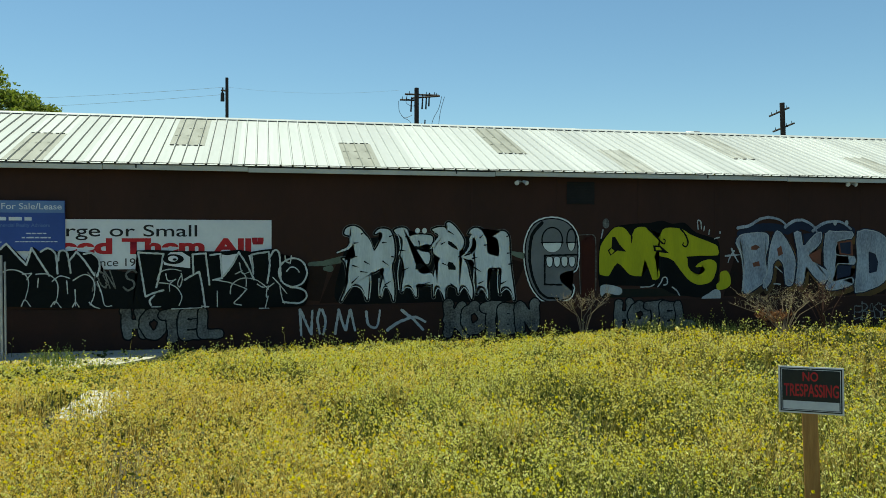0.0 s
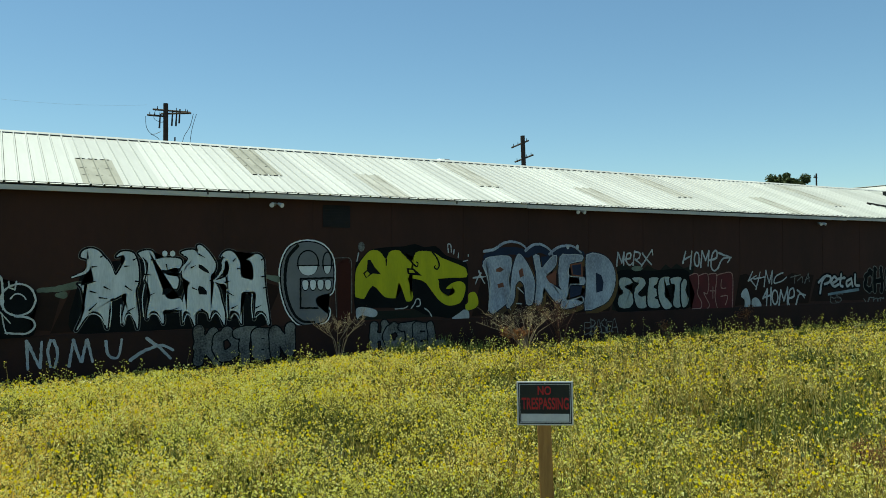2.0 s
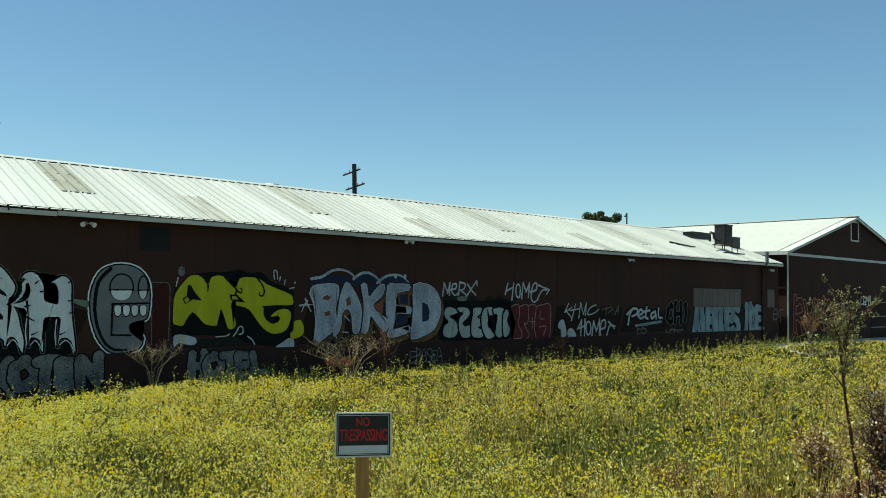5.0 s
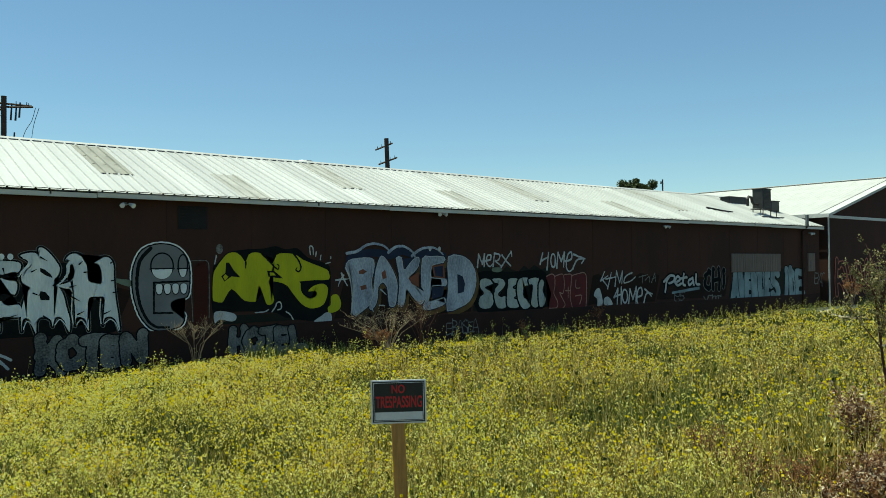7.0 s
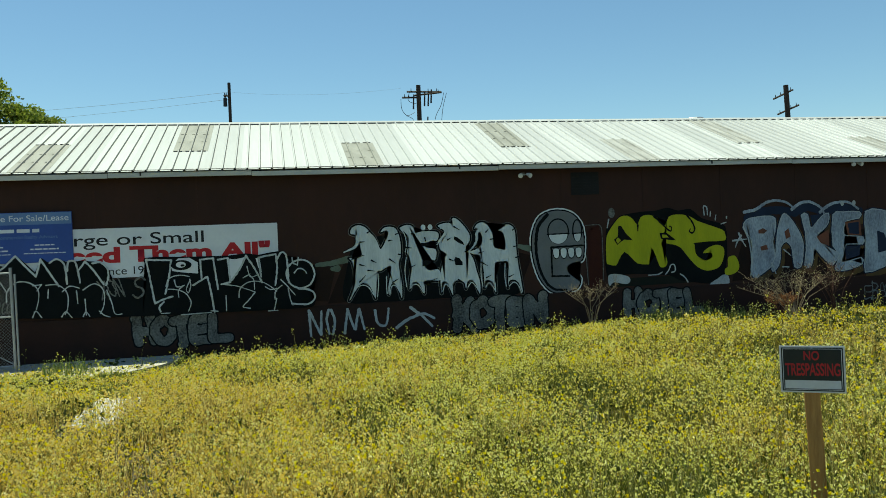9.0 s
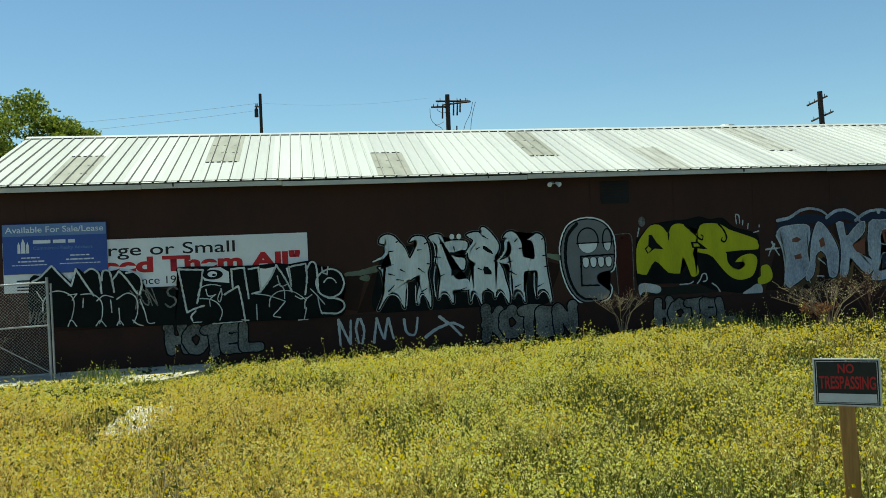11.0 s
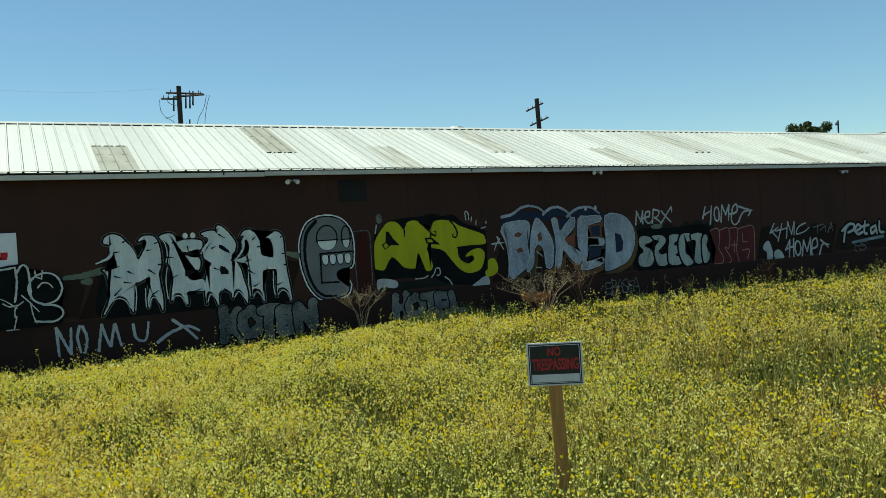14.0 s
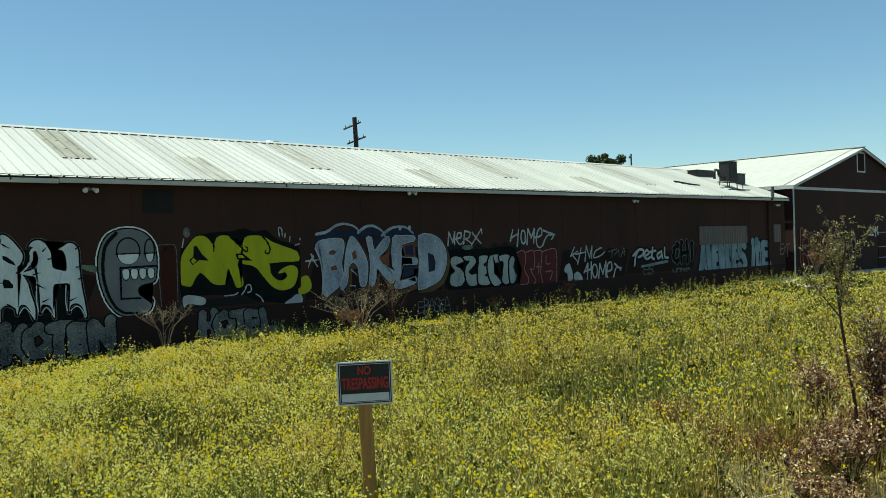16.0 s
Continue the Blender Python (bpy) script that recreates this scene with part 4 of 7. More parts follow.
def stroke_sheet(lines, width, y, taper, caps, rough):
    """One flat sheet of paint that covers all points nearer to the lines than half the width; its edge wavers a little, as spray does."""
    res = max(0.009, min(0.03, width / 6))
    pts = np.array([p for s in lines for p in s])
    lo, hi = pts.min(0) - width * 0.75 - 0.05, pts.max(0) + width * 0.75 + 0.05
    nx, nz = int((hi[0] - lo[0]) / res) + 2, int((hi[1] - lo[1]) / res) + 2
    gx, gzz = np.meshgrid(lo[0] + np.arange(nx) * res, lo[1] + np.arange(nz) * res)
    f = np.full(gx.shape, -9.0)
    for s in lines:
        n = len(s) - 1
        for k in range(n):
            (ax, az), (bx, bz) = s[k], s[k + 1]
            r0 = r1 = width / 2
            if taper:
                r0, r1 = r0 * (1 + (taper - 1) * k / n), r1 * (1 + (taper - 1) * (k + 1) / n)
            m = max(r0, r1) + 0.06
            i0, i1 = int(max(0, (min(ax, bx) - m - lo[0]) / res)), int(min(nx, (max(ax, bx) + m - lo[0]) / res + 2))
            j0, j1 = int(max(0, (min(az, bz) - m - lo[1]) / res)), int(min(nz, (max(az, bz) + m - lo[1]) / res + 2))
            px, pz = gx[j0:j1, i0:i1] - ax, gzz[j0:j1, i0:i1] - az
            dx, dz = bx - ax, bz - az
            q = dx * dx + dz * dz + 1e-9
            t = (px * dx + pz * dz) / q
            u = np.clip(t, 0, 1)
            d = r0 + (r1 - r0) * u - np.hypot(px - u * dx, pz - u * dz)
            if not caps:
                long = math.sqrt(q)
                if k == 0:
                    d = np.minimum(d, t * long)
                if k == n - 1:
                    d = np.minimum(d, (1 - t) * long)
            f[j0:j1, i0:i1] = np.maximum(f[j0:j1, i0:i1], d)
    rough = min(rough, width * 0.12)
    f += rough * (np.sin(gx * 31 + 2 * np.sin(gzz * 23)) * 0.6 + np.sin(gzz * 47 + gx * 13) * 0.4)
    return contour_sheet(f, lo, res, y)


def contour_sheet(f, lo, res, y):
    """The flat mesh of all of a grid where f is above nought."""
    inside = f > 0
    full = inside[:-1, :-1] & inside[1:, :-1] & inside[:-1, 1:] & inside[1:, 1:]
    some = (inside[:-1, :-1] | inside[1:, :-1] | inside[:-1, 1:] | inside[1:, 1:]) & ~full
    co, faces = [], []

    def add(poly):
        b = len(co)
        co.extend((lo[0] + a * res, y, lo[1] + c * res) for a, c in poly)
        faces.append(tuple(range(b, b + len(poly))))

    for j in range(full.shape[0]):
        row = full[j]
        edges = np.flatnonzero(np.diff(np.concatenate([[0], row.astype(np.int8), [0]])))
        for a, b in zip(edges[::2], edges[1::2]):
            add(((a, j), (b, j), (b, j + 1), (a, j + 1)))
    for j, i in zip(*np.nonzero(some)):
        corners = ((i, j), (i + 1, j), (i + 1, j + 1), (i, j + 1))
        poly = []
        for k in range(4):
            (a, c), (a2, c2) = corners[k], corners[(k + 1) % 4]
            v, w = f[c, a], f[c2, a2]
            if v > 0:
                poly.append((a, c))
            if (v > 0) != (w > 0):
                t = v / (v - w)
                poly.append((a + (a2 - a) * t, c + (c2 - c) * t))
        if len(poly) > 2:
            add(poly)
    me = bpy.data.meshes.new("sheet")
    me.from_pydata(co, [], faces)
    return me


def smooth(pts, n=7, closed=False):
    """A soft curve through the points."""
    q = [Vector(p) for p in pts]
    out = []
    m = len(q)
    for i in range(m if closed else m - 1):
        if closed:
            a, b, c, d = q[i - 1], q[i], q[(i + 1) % m], q[(i + 2) % m]
        else:
            a, b, c, d = q[max(0, i - 1)], q[i], q[i + 1], q[min(m - 1, i + 2)]
        for k in range(n):
            t = k / n
            out.append(0.5 * (2 * b + (c - a) * t + (2 * a - 5 * b + 4 * c - d) * t * t + (3 * b - a - 3 * c + d) * t ** 3))
    if not closed:
        out.append(q[-1])
    return [(v.x, v.y) for v in out]


def oval(cx, cz, rx, rz, a0=0.0, a1=360.0, n=28):
    return [(cx + rx * math.cos(radians(a0 + (a1 - a0) * k / n)), cz + rz * math.sin(radians(a0 + (a1 - a0) * k / n))) for k in range(n + (a1 - a0 < 360))]


GLYPH = {}


def glyph(ch, *lines):
    """A letter's strokes in a unit box; a line of more than four points is drawn as a soft curve."""
    GLYPH[ch] = [smooth(s) if len(s) > 4 else s for s in lines]


glyph("A", [(0, 0), (0.45, 1), (0.55, 1), (1, 0)], [(0.22, 0.36), (0.78, 0.36)])
glyph("B", [(0.1, 0), (0.1, 1)], [(0.1, 0.95), (0.6, 0.98), (0.8, 0.78), (0.6, 0.55), (0.15, 0.52)], [(0.15, 0.52), (0.75, 0.5), (0.95, 0.26), (0.7, 0.04), (0.1, 0.03)])
glyph("C", [(0.95, 0.85), (0.6, 1), (0.15, 0.8), (0.1, 0.3), (0.45, 0), (0.95, 0.15)])
glyph("D", [(0.1, 0), (0.1, 1)], [(0.1, 0.97), (0.6, 0.92), (0.95, 0.5), (0.65, 0.08), (0.1, 0.03)])
glyph("E", [(0.95, 0.95), (0.12, 0.97), (0.1, 0.03), (0.97, 0.05)], [(0.12, 0.5), (0.75, 0.52)])
glyph("G", [(0.9, 0.85), (0.55, 1), (0.12, 0.75), (0.1, 0.25), (0.5, 0), (0.92, 0.2), (0.9, 0.45), (0.55, 0.45)])
glyph("H", [(0.1, 0), (0.12, 1)], [(0.9, 0), (0.88, 1)], [(0.12, 0.5), (0.88, 0.52)])
glyph("I", [(0.5, 0), (0.5, 1)])
glyph("K", [(0.12, 0), (0.12, 1)], [(0.9, 1), (0.2, 0.48)], [(0.35, 0.6), (0.95, 0)])
glyph("L", [(0.12, 1), (0.12, 0.04), (0.92, 0.06)])
glyph("M", [(0.02, 0), (0.15, 1), (0.5, 0.35), (0.85, 1)], [(0.85, 1), (0.98, 0)])
glyph("N", [(0.08, 0), (0.1, 1), (0.88, 0.02), (0.92, 1)])
glyph("O", [(0.5, 1), (0.08, 0.75), (0.06, 0.25), (0.5, 0), (0.93, 0.25), (0.94, 0.75), (0.52, 1.0)])
glyph("P", [(0.1, 0), (0.1, 1)], [(0.1, 0.95), (0.7, 0.98), (0.9, 0.72), (0.65, 0.48), (0.1, 0.45)])
glyph("R", [(0.1, 0), (0.1, 1)], [(0.1, 0.95), (0.7, 0.98), (0.88, 0.74), (0.65, 0.5), (0.12, 0.47)], [(0.4, 0.47), (0.95, 0)])
glyph("S", [(0.92, 0.86), (0.55, 1), (0.12, 0.82), (0.25, 0.58), (0.75, 0.45), (0.92, 0.2), (0.5, 0), (0.06, 0.14)])
glyph("T", [(0.02, 0.95), (0.98, 0.97)], [(0.5, 0.95), (0.5, 0)])
glyph("U", [(0.1, 1), (0.08, 0.35), (0.3, 0.02), (0.7, 0.02), (0.92, 0.35), (0.9, 1)])
glyph("V", [(0.05, 1), (0.48, 0), (0.55, 0), (0.97, 1)])
glyph("X", [(0.05, 1), (0.95, 0)], [(0.95, 1), (0.05, 0)])
glyph("Y", [(0.05, 1), (0.5, 0.5), (0.95, 1)], [(0.5, 0.5), (0.45, 0)])
glyph("Z", [(0.08, 0.95), (0.92, 0.95), (0.08, 0.06), (0.95, 0.06)])


def place(ch, x0, x1, z0, z1, slant=0.0, wob=None):
    out = []
    for s in GLYPH[ch]:
        out.append([(x0 + (x1 - x0) * u + slant * (v - 0.5) * (z1 - z0), z0 + (z1 - z0) * v) for u, v in s])
    return out


def loose(lines, rng, amount):
    """Strokes as a quick hand draws them: bowed, overshooting, never quite straight."""
    out = []
    for s in lines:
        pts = list(s[::3]) + [s[-1]] if len(s) > 8 else list(s)
        (ax, az), (bx, bz) = pts[-2], pts[-1]
        pts.append((bx + (bx - ax) * 0.12 + rng.uniform(-1, 1) * amount, bz + (bz - az) * 0.12 + rng.uniform(-1, 1) * amount))
        mid = []
        for (ax, az), (bx, bz) in zip(pts, pts[1:]):
            mid += [(ax + rng.uniform(-1, 1) * amount, az + rng.uniform(-1, 1) * amount), ((ax + bx) / 2 + rng.uniform(-1, 1) * amount * 1.4, (az + bz) / 2 + rng.uniform(-1, 1) * amount)]
        out.append(smooth(mid + [pts[-1]], 5))
    return out


def lettering(sp, word, x0, x1, z0, z1, width, layers, slant=0.0, seed=1, gap=0.12, name="letter", jump=0.06, wild=0.0, taper=None, caps=True):
    """Letters side by side; layers: (extra width, material) from the back to the front, one part a letter with its layers as sub-parts."""
    rng = random.Random(seed)
    n = len(word)
    step = (x1 - x0) / n
    for i, ch in enumerate(word):
        if ch == " ":
            continue
        dz = (z1 - z0) * jump
        a, b = x0 + i * step + step * gap * 0.5, x0 + (i + 1) * step - step * gap * 0.5
        lines = place(ch, a, b, z0 + rng.uniform(-dz, dz), z1 + rng.uniform(-dz, dz), slant + rng.uniform(-0.06, 0.06))
        if wild:
            lines = loose(lines, rng, wild * (b - a))
        parent = None
        for k, (extra, material) in enumerate(layers):
            ob = sp.strokes(lines, width + extra, material, name if k == 0 else "fill", parent, caps=caps, taper=taper)
            parent = parent or ob


# outlines and strokes of the painted pieces, in metres along and up the wall
SILVER = {
    "M": [(1.96, 1.77), (2, 1.91), (2.17, 1.98), (2.35, 1.92), (2.48, 1.77), (2.59, 1.63), (2.68, 1.4), (2.76, 1.33), (2.87, 1.51), (2.96, 1.7), (2.92, 1.82), (2.76, 1.77), (2.86, 1.89), (3.01, 1.91), (3.15, 1.87), (3.23, 1.73), (3.28, 1.49), (3.28, 1.14), (3.21, 0.93), (3.25, 0.58), (3.28, 0.3), (3.26, -0.01), (3.19, 0.23), (3.08, 0.4), (2.98, 0.36), (2.92, 0.11), (2.91, 0.31), (2.97, 0.59), (3, 0.86), (2.87, 0.83), (2.74, 0.76), (2.63, 0.73), (2.6, 0.46), (2.56, 0.02), (2.48, 0.24), (2.38, 0.4), (2.25, 0.45), (2.13, 0.39), (2.01, 0.23), (1.86, 0), (1.99, 0.31), (2.05, 0.54), (2.02, 0.82), (1.98, 1.02), (1.9, 1.12), (2.05, 1.12), (2.24, 1.17), (2.2, 1.43), (2.17, 1.62), (2.08, 1.73)],
    "E": [(3.27, 1.86), (3.41, 1.93), (3.56, 1.93), (3.65, 1.85), (3.69, 1.7), (3.72, 1.73), (3.95, 1.76), (4.27, 1.73), (4.33, 1.62), (4.27, 1.49), (4.16, 1.5), (4.02, 1.46), (3.93, 1.43), (3.93, 1.35), (4.05, 1.3), (4.22, 1.27), (4.25, 1.13), (4.19, 0.96), (4.02, 1.03), (3.94, 0.95), (3.92, 0.8), (4.05, 0.7), (4.28, 0.72), (4.36, 0.55), (4.33, 0.43), (4.17, 0.42), (3.97, 0.44), (3.86, 0.39), (3.89, 0.28), (3.88, 0.09), (3.79, 0.28), (3.7, 0.4), (3.58, 0.4), (3.51, 0.29), (3.48, 0.22), (3.51, 0.5), (3.56, 0.78), (3.51, 1.07), (3.45, 1.21), (3.5, 1.42), (3.5, 1.63), (3.39, 1.76)],
    "S": [(4.31, 1.89), (4.47, 1.95), (4.65, 1.95), (4.73, 1.85), (4.71, 2.05), (4.8, 2.08), (4.94, 1.97), (5.09, 1.78), (5.19, 1.59), (5.15, 1.4), (5.06, 1.29), (5.13, 1.17), (5.19, 1.09), (5.28, 0.91), (5.34, 0.64), (5.43, 0.3), (5.41, 0), (5.31, 0.26), (5.19, 0.39), (5.08, 0.35), (5.03, 0.16), (5, 0.31), (4.87, 0.39), (4.73, 0.38), (4.67, 0.25), (4.66, -0.01), (4.56, 0.28), (4.45, 0.39), (4.36, 0.32), (4.35, 0.07), (4.33, 0.38), (4.36, 0.69), (4.44, 0.95), (4.53, 1.12), (4.39, 1.18), (4.33, 1.39), (4.41, 1.53), (4.56, 1.62), (4.53, 1.73), (4.41, 1.82)],
    "H": [(5.32, 1.78), (5.42, 1.91), (5.57, 1.94), (5.71, 1.88), (5.8, 1.73), (5.84, 1.48), (5.86, 1.26), (6.05, 1.19), (6.18, 1.19), (6.16, 1.55), (6.05, 1.7), (5.9, 1.67), (6.05, 1.79), (6.24, 1.86), (6.39, 1.81), (6.47, 1.64), (6.48, 1.25), (6.52, 0.79), (6.58, 0.41), (6.63, -0.04), (6.52, 0.25), (6.39, 0.34), (6.25, 0.3), (6.21, 0.12), (6.24, 0.5), (6.24, 0.83), (6.05, 0.85), (5.87, 0.82), (5.86, 0.51), (5.87, 0.01), (5.8, 0.27), (5.68, 0.36), (5.57, 0.34), (5.55, 0.15), (5.55, 0.44), (5.53, 0.74), (5.45, 1.04), (5.31, 1.08), (5.13, 1.15), (5.31, 1.2), (5.48, 1.29), (5.54, 1.5), (5.48, 1.7), (5.42, 1.78)],
}
SILVER_CUTS = [[(2.4, 1.77), (2.5, 1.83)],
        [(2.21, 1.53), (2.32, 1.54)],
        [(2.05, 1.12), (2.32, 1.19)],
        [(2.17, 0.94), (2.33, 0.89)],
        [(2.48, 1.04), (2.63, 0.96)],
        [(2.15, 0.48), (2.33, 0.66)],
        [(2.38, 0.78), (2.56, 0.75)],
        [(2.96, 1.54), (3.08, 1.55)],
        [(3.21, 1.17), (3.34, 1.15)],
        [(2.97, 1.05), (3.13, 0.93)],
        [(3.03, 0.43), (3.19, 0.52)],
        [(3.15, 1.7), (3.25, 1.75)],
        [(3.42, 1.34), (3.59, 1.32)],
        [(3.51, 0.8), (3.67, 0.87)],
        [(3.94, 1.58), (3.97, 1.45)],
        [(3.58, 1.7), (3.69, 1.68)],
        [(4.19, 1.37), (4.3, 1.44)]]
SILVER_CUTS += [[(3.97, 0.39), (4.25, 0.48)],
        [(4.56, 1.5), (4.67, 1.56)],
        [(4.59, 0.98), (4.73, 0.92)],
        [(5.04, 1.16), (5.22, 1.26)],
        [(4.82, 0.42), (4.93, 0.36)],
        [(4.75, 1.85), (4.9, 1.76)],
        [(5.42, 1.11), (5.57, 1.15)],
        [(5.48, 0.86), (5.66, 0.75)],
        [(5.75, 1.47), (5.9, 1.49)],
        [(5.63, 1.67), (5.72, 1.76)],
        [(6.39, 1.7), (6.48, 1.77)],
        [(6.41, 1.25), (6.53, 1.26)],
        [(6.24, 0.42), (6.39, 0.49)],
        [(5.6, 0.43), (5.75, 0.5)],
        [(6.45, 0.95), (6.58, 0.97)]]
SILVER_ECHO = [smooth([(1.89, 0.03), (2.05, 0.3), (2.21, 0.39), (2.38, 0.33), (2.51, 0.12)], 5),
        smooth([(2.94, 0.1), (3, 0.32), (3.11, 0.33), (3.23, 0.13)], 5),
        smooth([(3.51, 0.25), (3.59, 0.34), (3.73, 0.31), (3.85, 0.11)], 5),
        smooth([(4.38, 0.12), (4.46, 0.31), (4.57, 0.22), (4.66, 0.02)], 5),
        smooth([(5.08, 0.19), (5.19, 0.32), (5.31, 0.2), (5.41, 0.02)], 5),
        smooth([(5.58, 0.17), (5.68, 0.29), (5.78, 0.18), (5.86, 0.03)], 5),
        smooth([(6.25, 0.17), (6.39, 0.27), (6.52, 0.16), (6.59, -0.03)], 5)]
SILVER_ECHO += [smooth([(2.54, 1.7), (2.64, 1.54), (2.72, 1.29)], 5),
        smooth([(3.31, 1.82), (3.4, 1.68), (3.44, 1.42), (3.4, 1.22)], 5),
        smooth([(4.38, 1.82), (4.51, 1.81), (4.58, 1.7), (4.5, 1.53)], 5),
        smooth([(5.48, 1.75), (5.57, 1.62), (5.57, 1.41), (5.45, 1.26)], 5),
        smooth([(6.05, 1.73), (6.14, 1.64), (6.21, 1.4)], 5),
        smooth([(2.64, 0.68), (2.65, 0.43), (2.61, 0.07)], 5),
        smooth([(2.87, 0.59), (2.86, 0.34), (2.87, 0.14)], 5),
        smooth([(3.42, 1.08), (3.37, 0.72), (3.4, 0.29)], 5),
        smooth([(5.48, 0.93), (5.46, 0.52), (5.5, 0.19)], 5),
        smooth([(6.15, 0.8), (6.13, 0.43), (6.16, 0.17)], 5)]
SILVER_HOOKS = [smooth([(2.14, 1.68), (2.13, 1.51), (2.05, 1.4), (1.92, 1.34), (1.77, 1.28)], 5),
        smooth([(5.51, 1.76), (5.39, 1.67), (5.38, 1.48), (5.29, 1.31), (5.13, 1.15)], 5),
        smooth([(4.44, 1.88), (4.53, 1.73), (4.41, 1.56), (4.27, 1.39)], 5)]
SILVER_HOLES = [[(4.73, 0.95), (4.76, 1.03), (4.87, 1), (4.96, 0.88), (4.96, 0.8), (4.76, 0.81)], [(4.75, 1.59), (4.84, 1.56), (4.99, 1.43), (5.03, 1.34), (4.87, 1.41), (4.75, 1.5)], [(3.83, 1.45), (4.02, 1.43), (4.13, 1.37), (3.86, 1.35)], [(3.86, 0.96), (4, 0.99), (4.11, 0.93), (3.97, 0.82), (3.85, 0.82)]]
YELLOW_GROUND = [(9.13, 1.54), (9.25, 1.67), (9.49, 1.92), (9.67, 2.01), (10.21, 2.08), (10.67, 2.1), (11.04, 2.17), (11.37, 2.08), (11.75, 2.11), (12.1, 1.84), (12.54, 1.71), (12.84, 1.57), (12.88, 1.01), (12.83, 0.49), (12.69, 0.05), (12.29, -0.06), (11.74, 0.01), (11.32, 0.09), (11.04, 0.23), (10.39, 0.3), (9.67, 0.32), (9.12, 0.29)]
YELLOW_LETTERS = [(9.12, 0.72), (9.13, 1.3), (9.21, 1.54), (9.4, 1.79), (9.58, 1.96), (9.81, 1.98), (9.97, 1.87), (10.1, 1.71), (10.19, 1.92), (10.39, 1.99), (10.61, 1.94), (10.8, 1.77), (10.95, 1.67), (11.06, 1.91), (11.29, 1.97), (11.67, 1.93), (11.94, 1.77), (12.3, 1.64), (12.74, 1.48), (12.82, 1.36), (12.82, 1.17), (12.3, 1.16), (11.79, 1.13), (11.23, 1.1), (10.91, 1.17), (10.8, 1.14), (10.91, 0.87), (10.98, 0.62), (10.91, 0.49), (10.76, 0.48), (10.69, 0.63), (10.61, 0.84), (10.5, 1.04), (10.43, 0.63), (10.35, 0.58), (10.06, 0.62), (9.88, 0.79), (9.67, 0.96), (9.49, 0.73), (9.4, 0.59), (9.18, 0.63)]
YELLOW_TAIL = [(11.23, 1.13), (11.79, 1.15), (11.86, 0.86), (12, 0.68), (12.2, 0.61), (12.39, 0.71), (12.35, 0.83), (12.1, 0.83), (12.29, 0.99), (12.59, 1.05), (12.77, 0.93), (12.75, 0.67), (12.61, 0.41), (12.33, 0.32), (12.1, 0.34), (11.86, 0.48), (11.61, 0.76), (11.42, 1)]
YELLOW_HOLES = [[(9.51, 1.7), (9.6, 1.7), (9.74, 1.48), (9.94, 1.28), (9.67, 1.31), (9.46, 1.17), (9.37, 1.32), (9.49, 1.41)], [(10.76, 1.46), (10.99, 1.45), (11.27, 1.23), (11.04, 1.25), (10.8, 1.29)]]
YELLOW_GLEAMS = [[(9.42, 1.3), (9.49, 1.38), (9.58, 1.3), (9.48, 1.2)], [(10.84, 1.41), (10.97, 1.4), (11.04, 1.32), (10.85, 1.32)]]
YELLOW_CURLS = [smooth([(10.61, 1.94), (10.8, 1.76), (10.95, 1.61), (11.1, 1.5), (11.14, 1.6), (11.08, 1.64)], 5),
        smooth([(11.63, 1.94), (11.79, 1.74), (11.86, 1.54), (11.79, 1.42), (11.69, 1.47), (11.73, 1.54)], 5),
        [(10.1, 1.71), (10.1, 1.54)],
        smooth([(11.23, 1.03), (11.36, 0.78), (11.55, 0.49)], 5)]
YELLOW_PATCHES = [[(9.16, 0.31), (9.4, 0.35), (9.76, 0.26), (9.81, 0.12), (9.67, 0.05), (9.32, 0.12), (9.18, 0.02)], [(12.29, -0.09), (12.53, 0.07), (12.73, 0.18), (12.89, 0.11), (12.85, -0.13)]]
YELLOW_BLOB = [(12.89, 0.66), (13.1, 0.71), (13.22, 0.52), (13.22, 0.31), (13.06, 0.19), (12.81, 0.16), (12.77, 0.32), (12.87, 0.41)]
YELLOW_MARKS = [smooth([(10.91, 0.27), (11.02, 0.4), (11.08, 0.53), (11.19, 0.52), (11.21, 0.36), (11.1, 0.32)], 5),
        [(9.18, 1.67), (9.23, 1.9)],
        smooth([(12.18, 1.93), (12.16, 2.17), (12.26, 2.15), (12.28, 1.93)], 5),
        [(12.36, 1.88), (12.38, 2.01)],
        [(12.52, 1.77), (12.54, 1.91)],
        [(12.7, 1.65), (12.86, 1.69)],
        [(12.88, 1.86), (12.88, 1.81)],
        smooth([(10.39, 0.27), (10.67, 0.28), (10.8, 0.34)], 5),
        smooth([(11.36, 0.26), (11.51, 0.15), (11.59, 0.02)], 5)]
STAR = [[(13.06, 1.15), (13.51, 1.18)],
        smooth([(13.26, 1.36), (13.35, 1.15), (13.47, 0.97)], 5),
        smooth([(13.33, 1.29), (13.2, 1.11), (13.14, 0.96)], 5)]
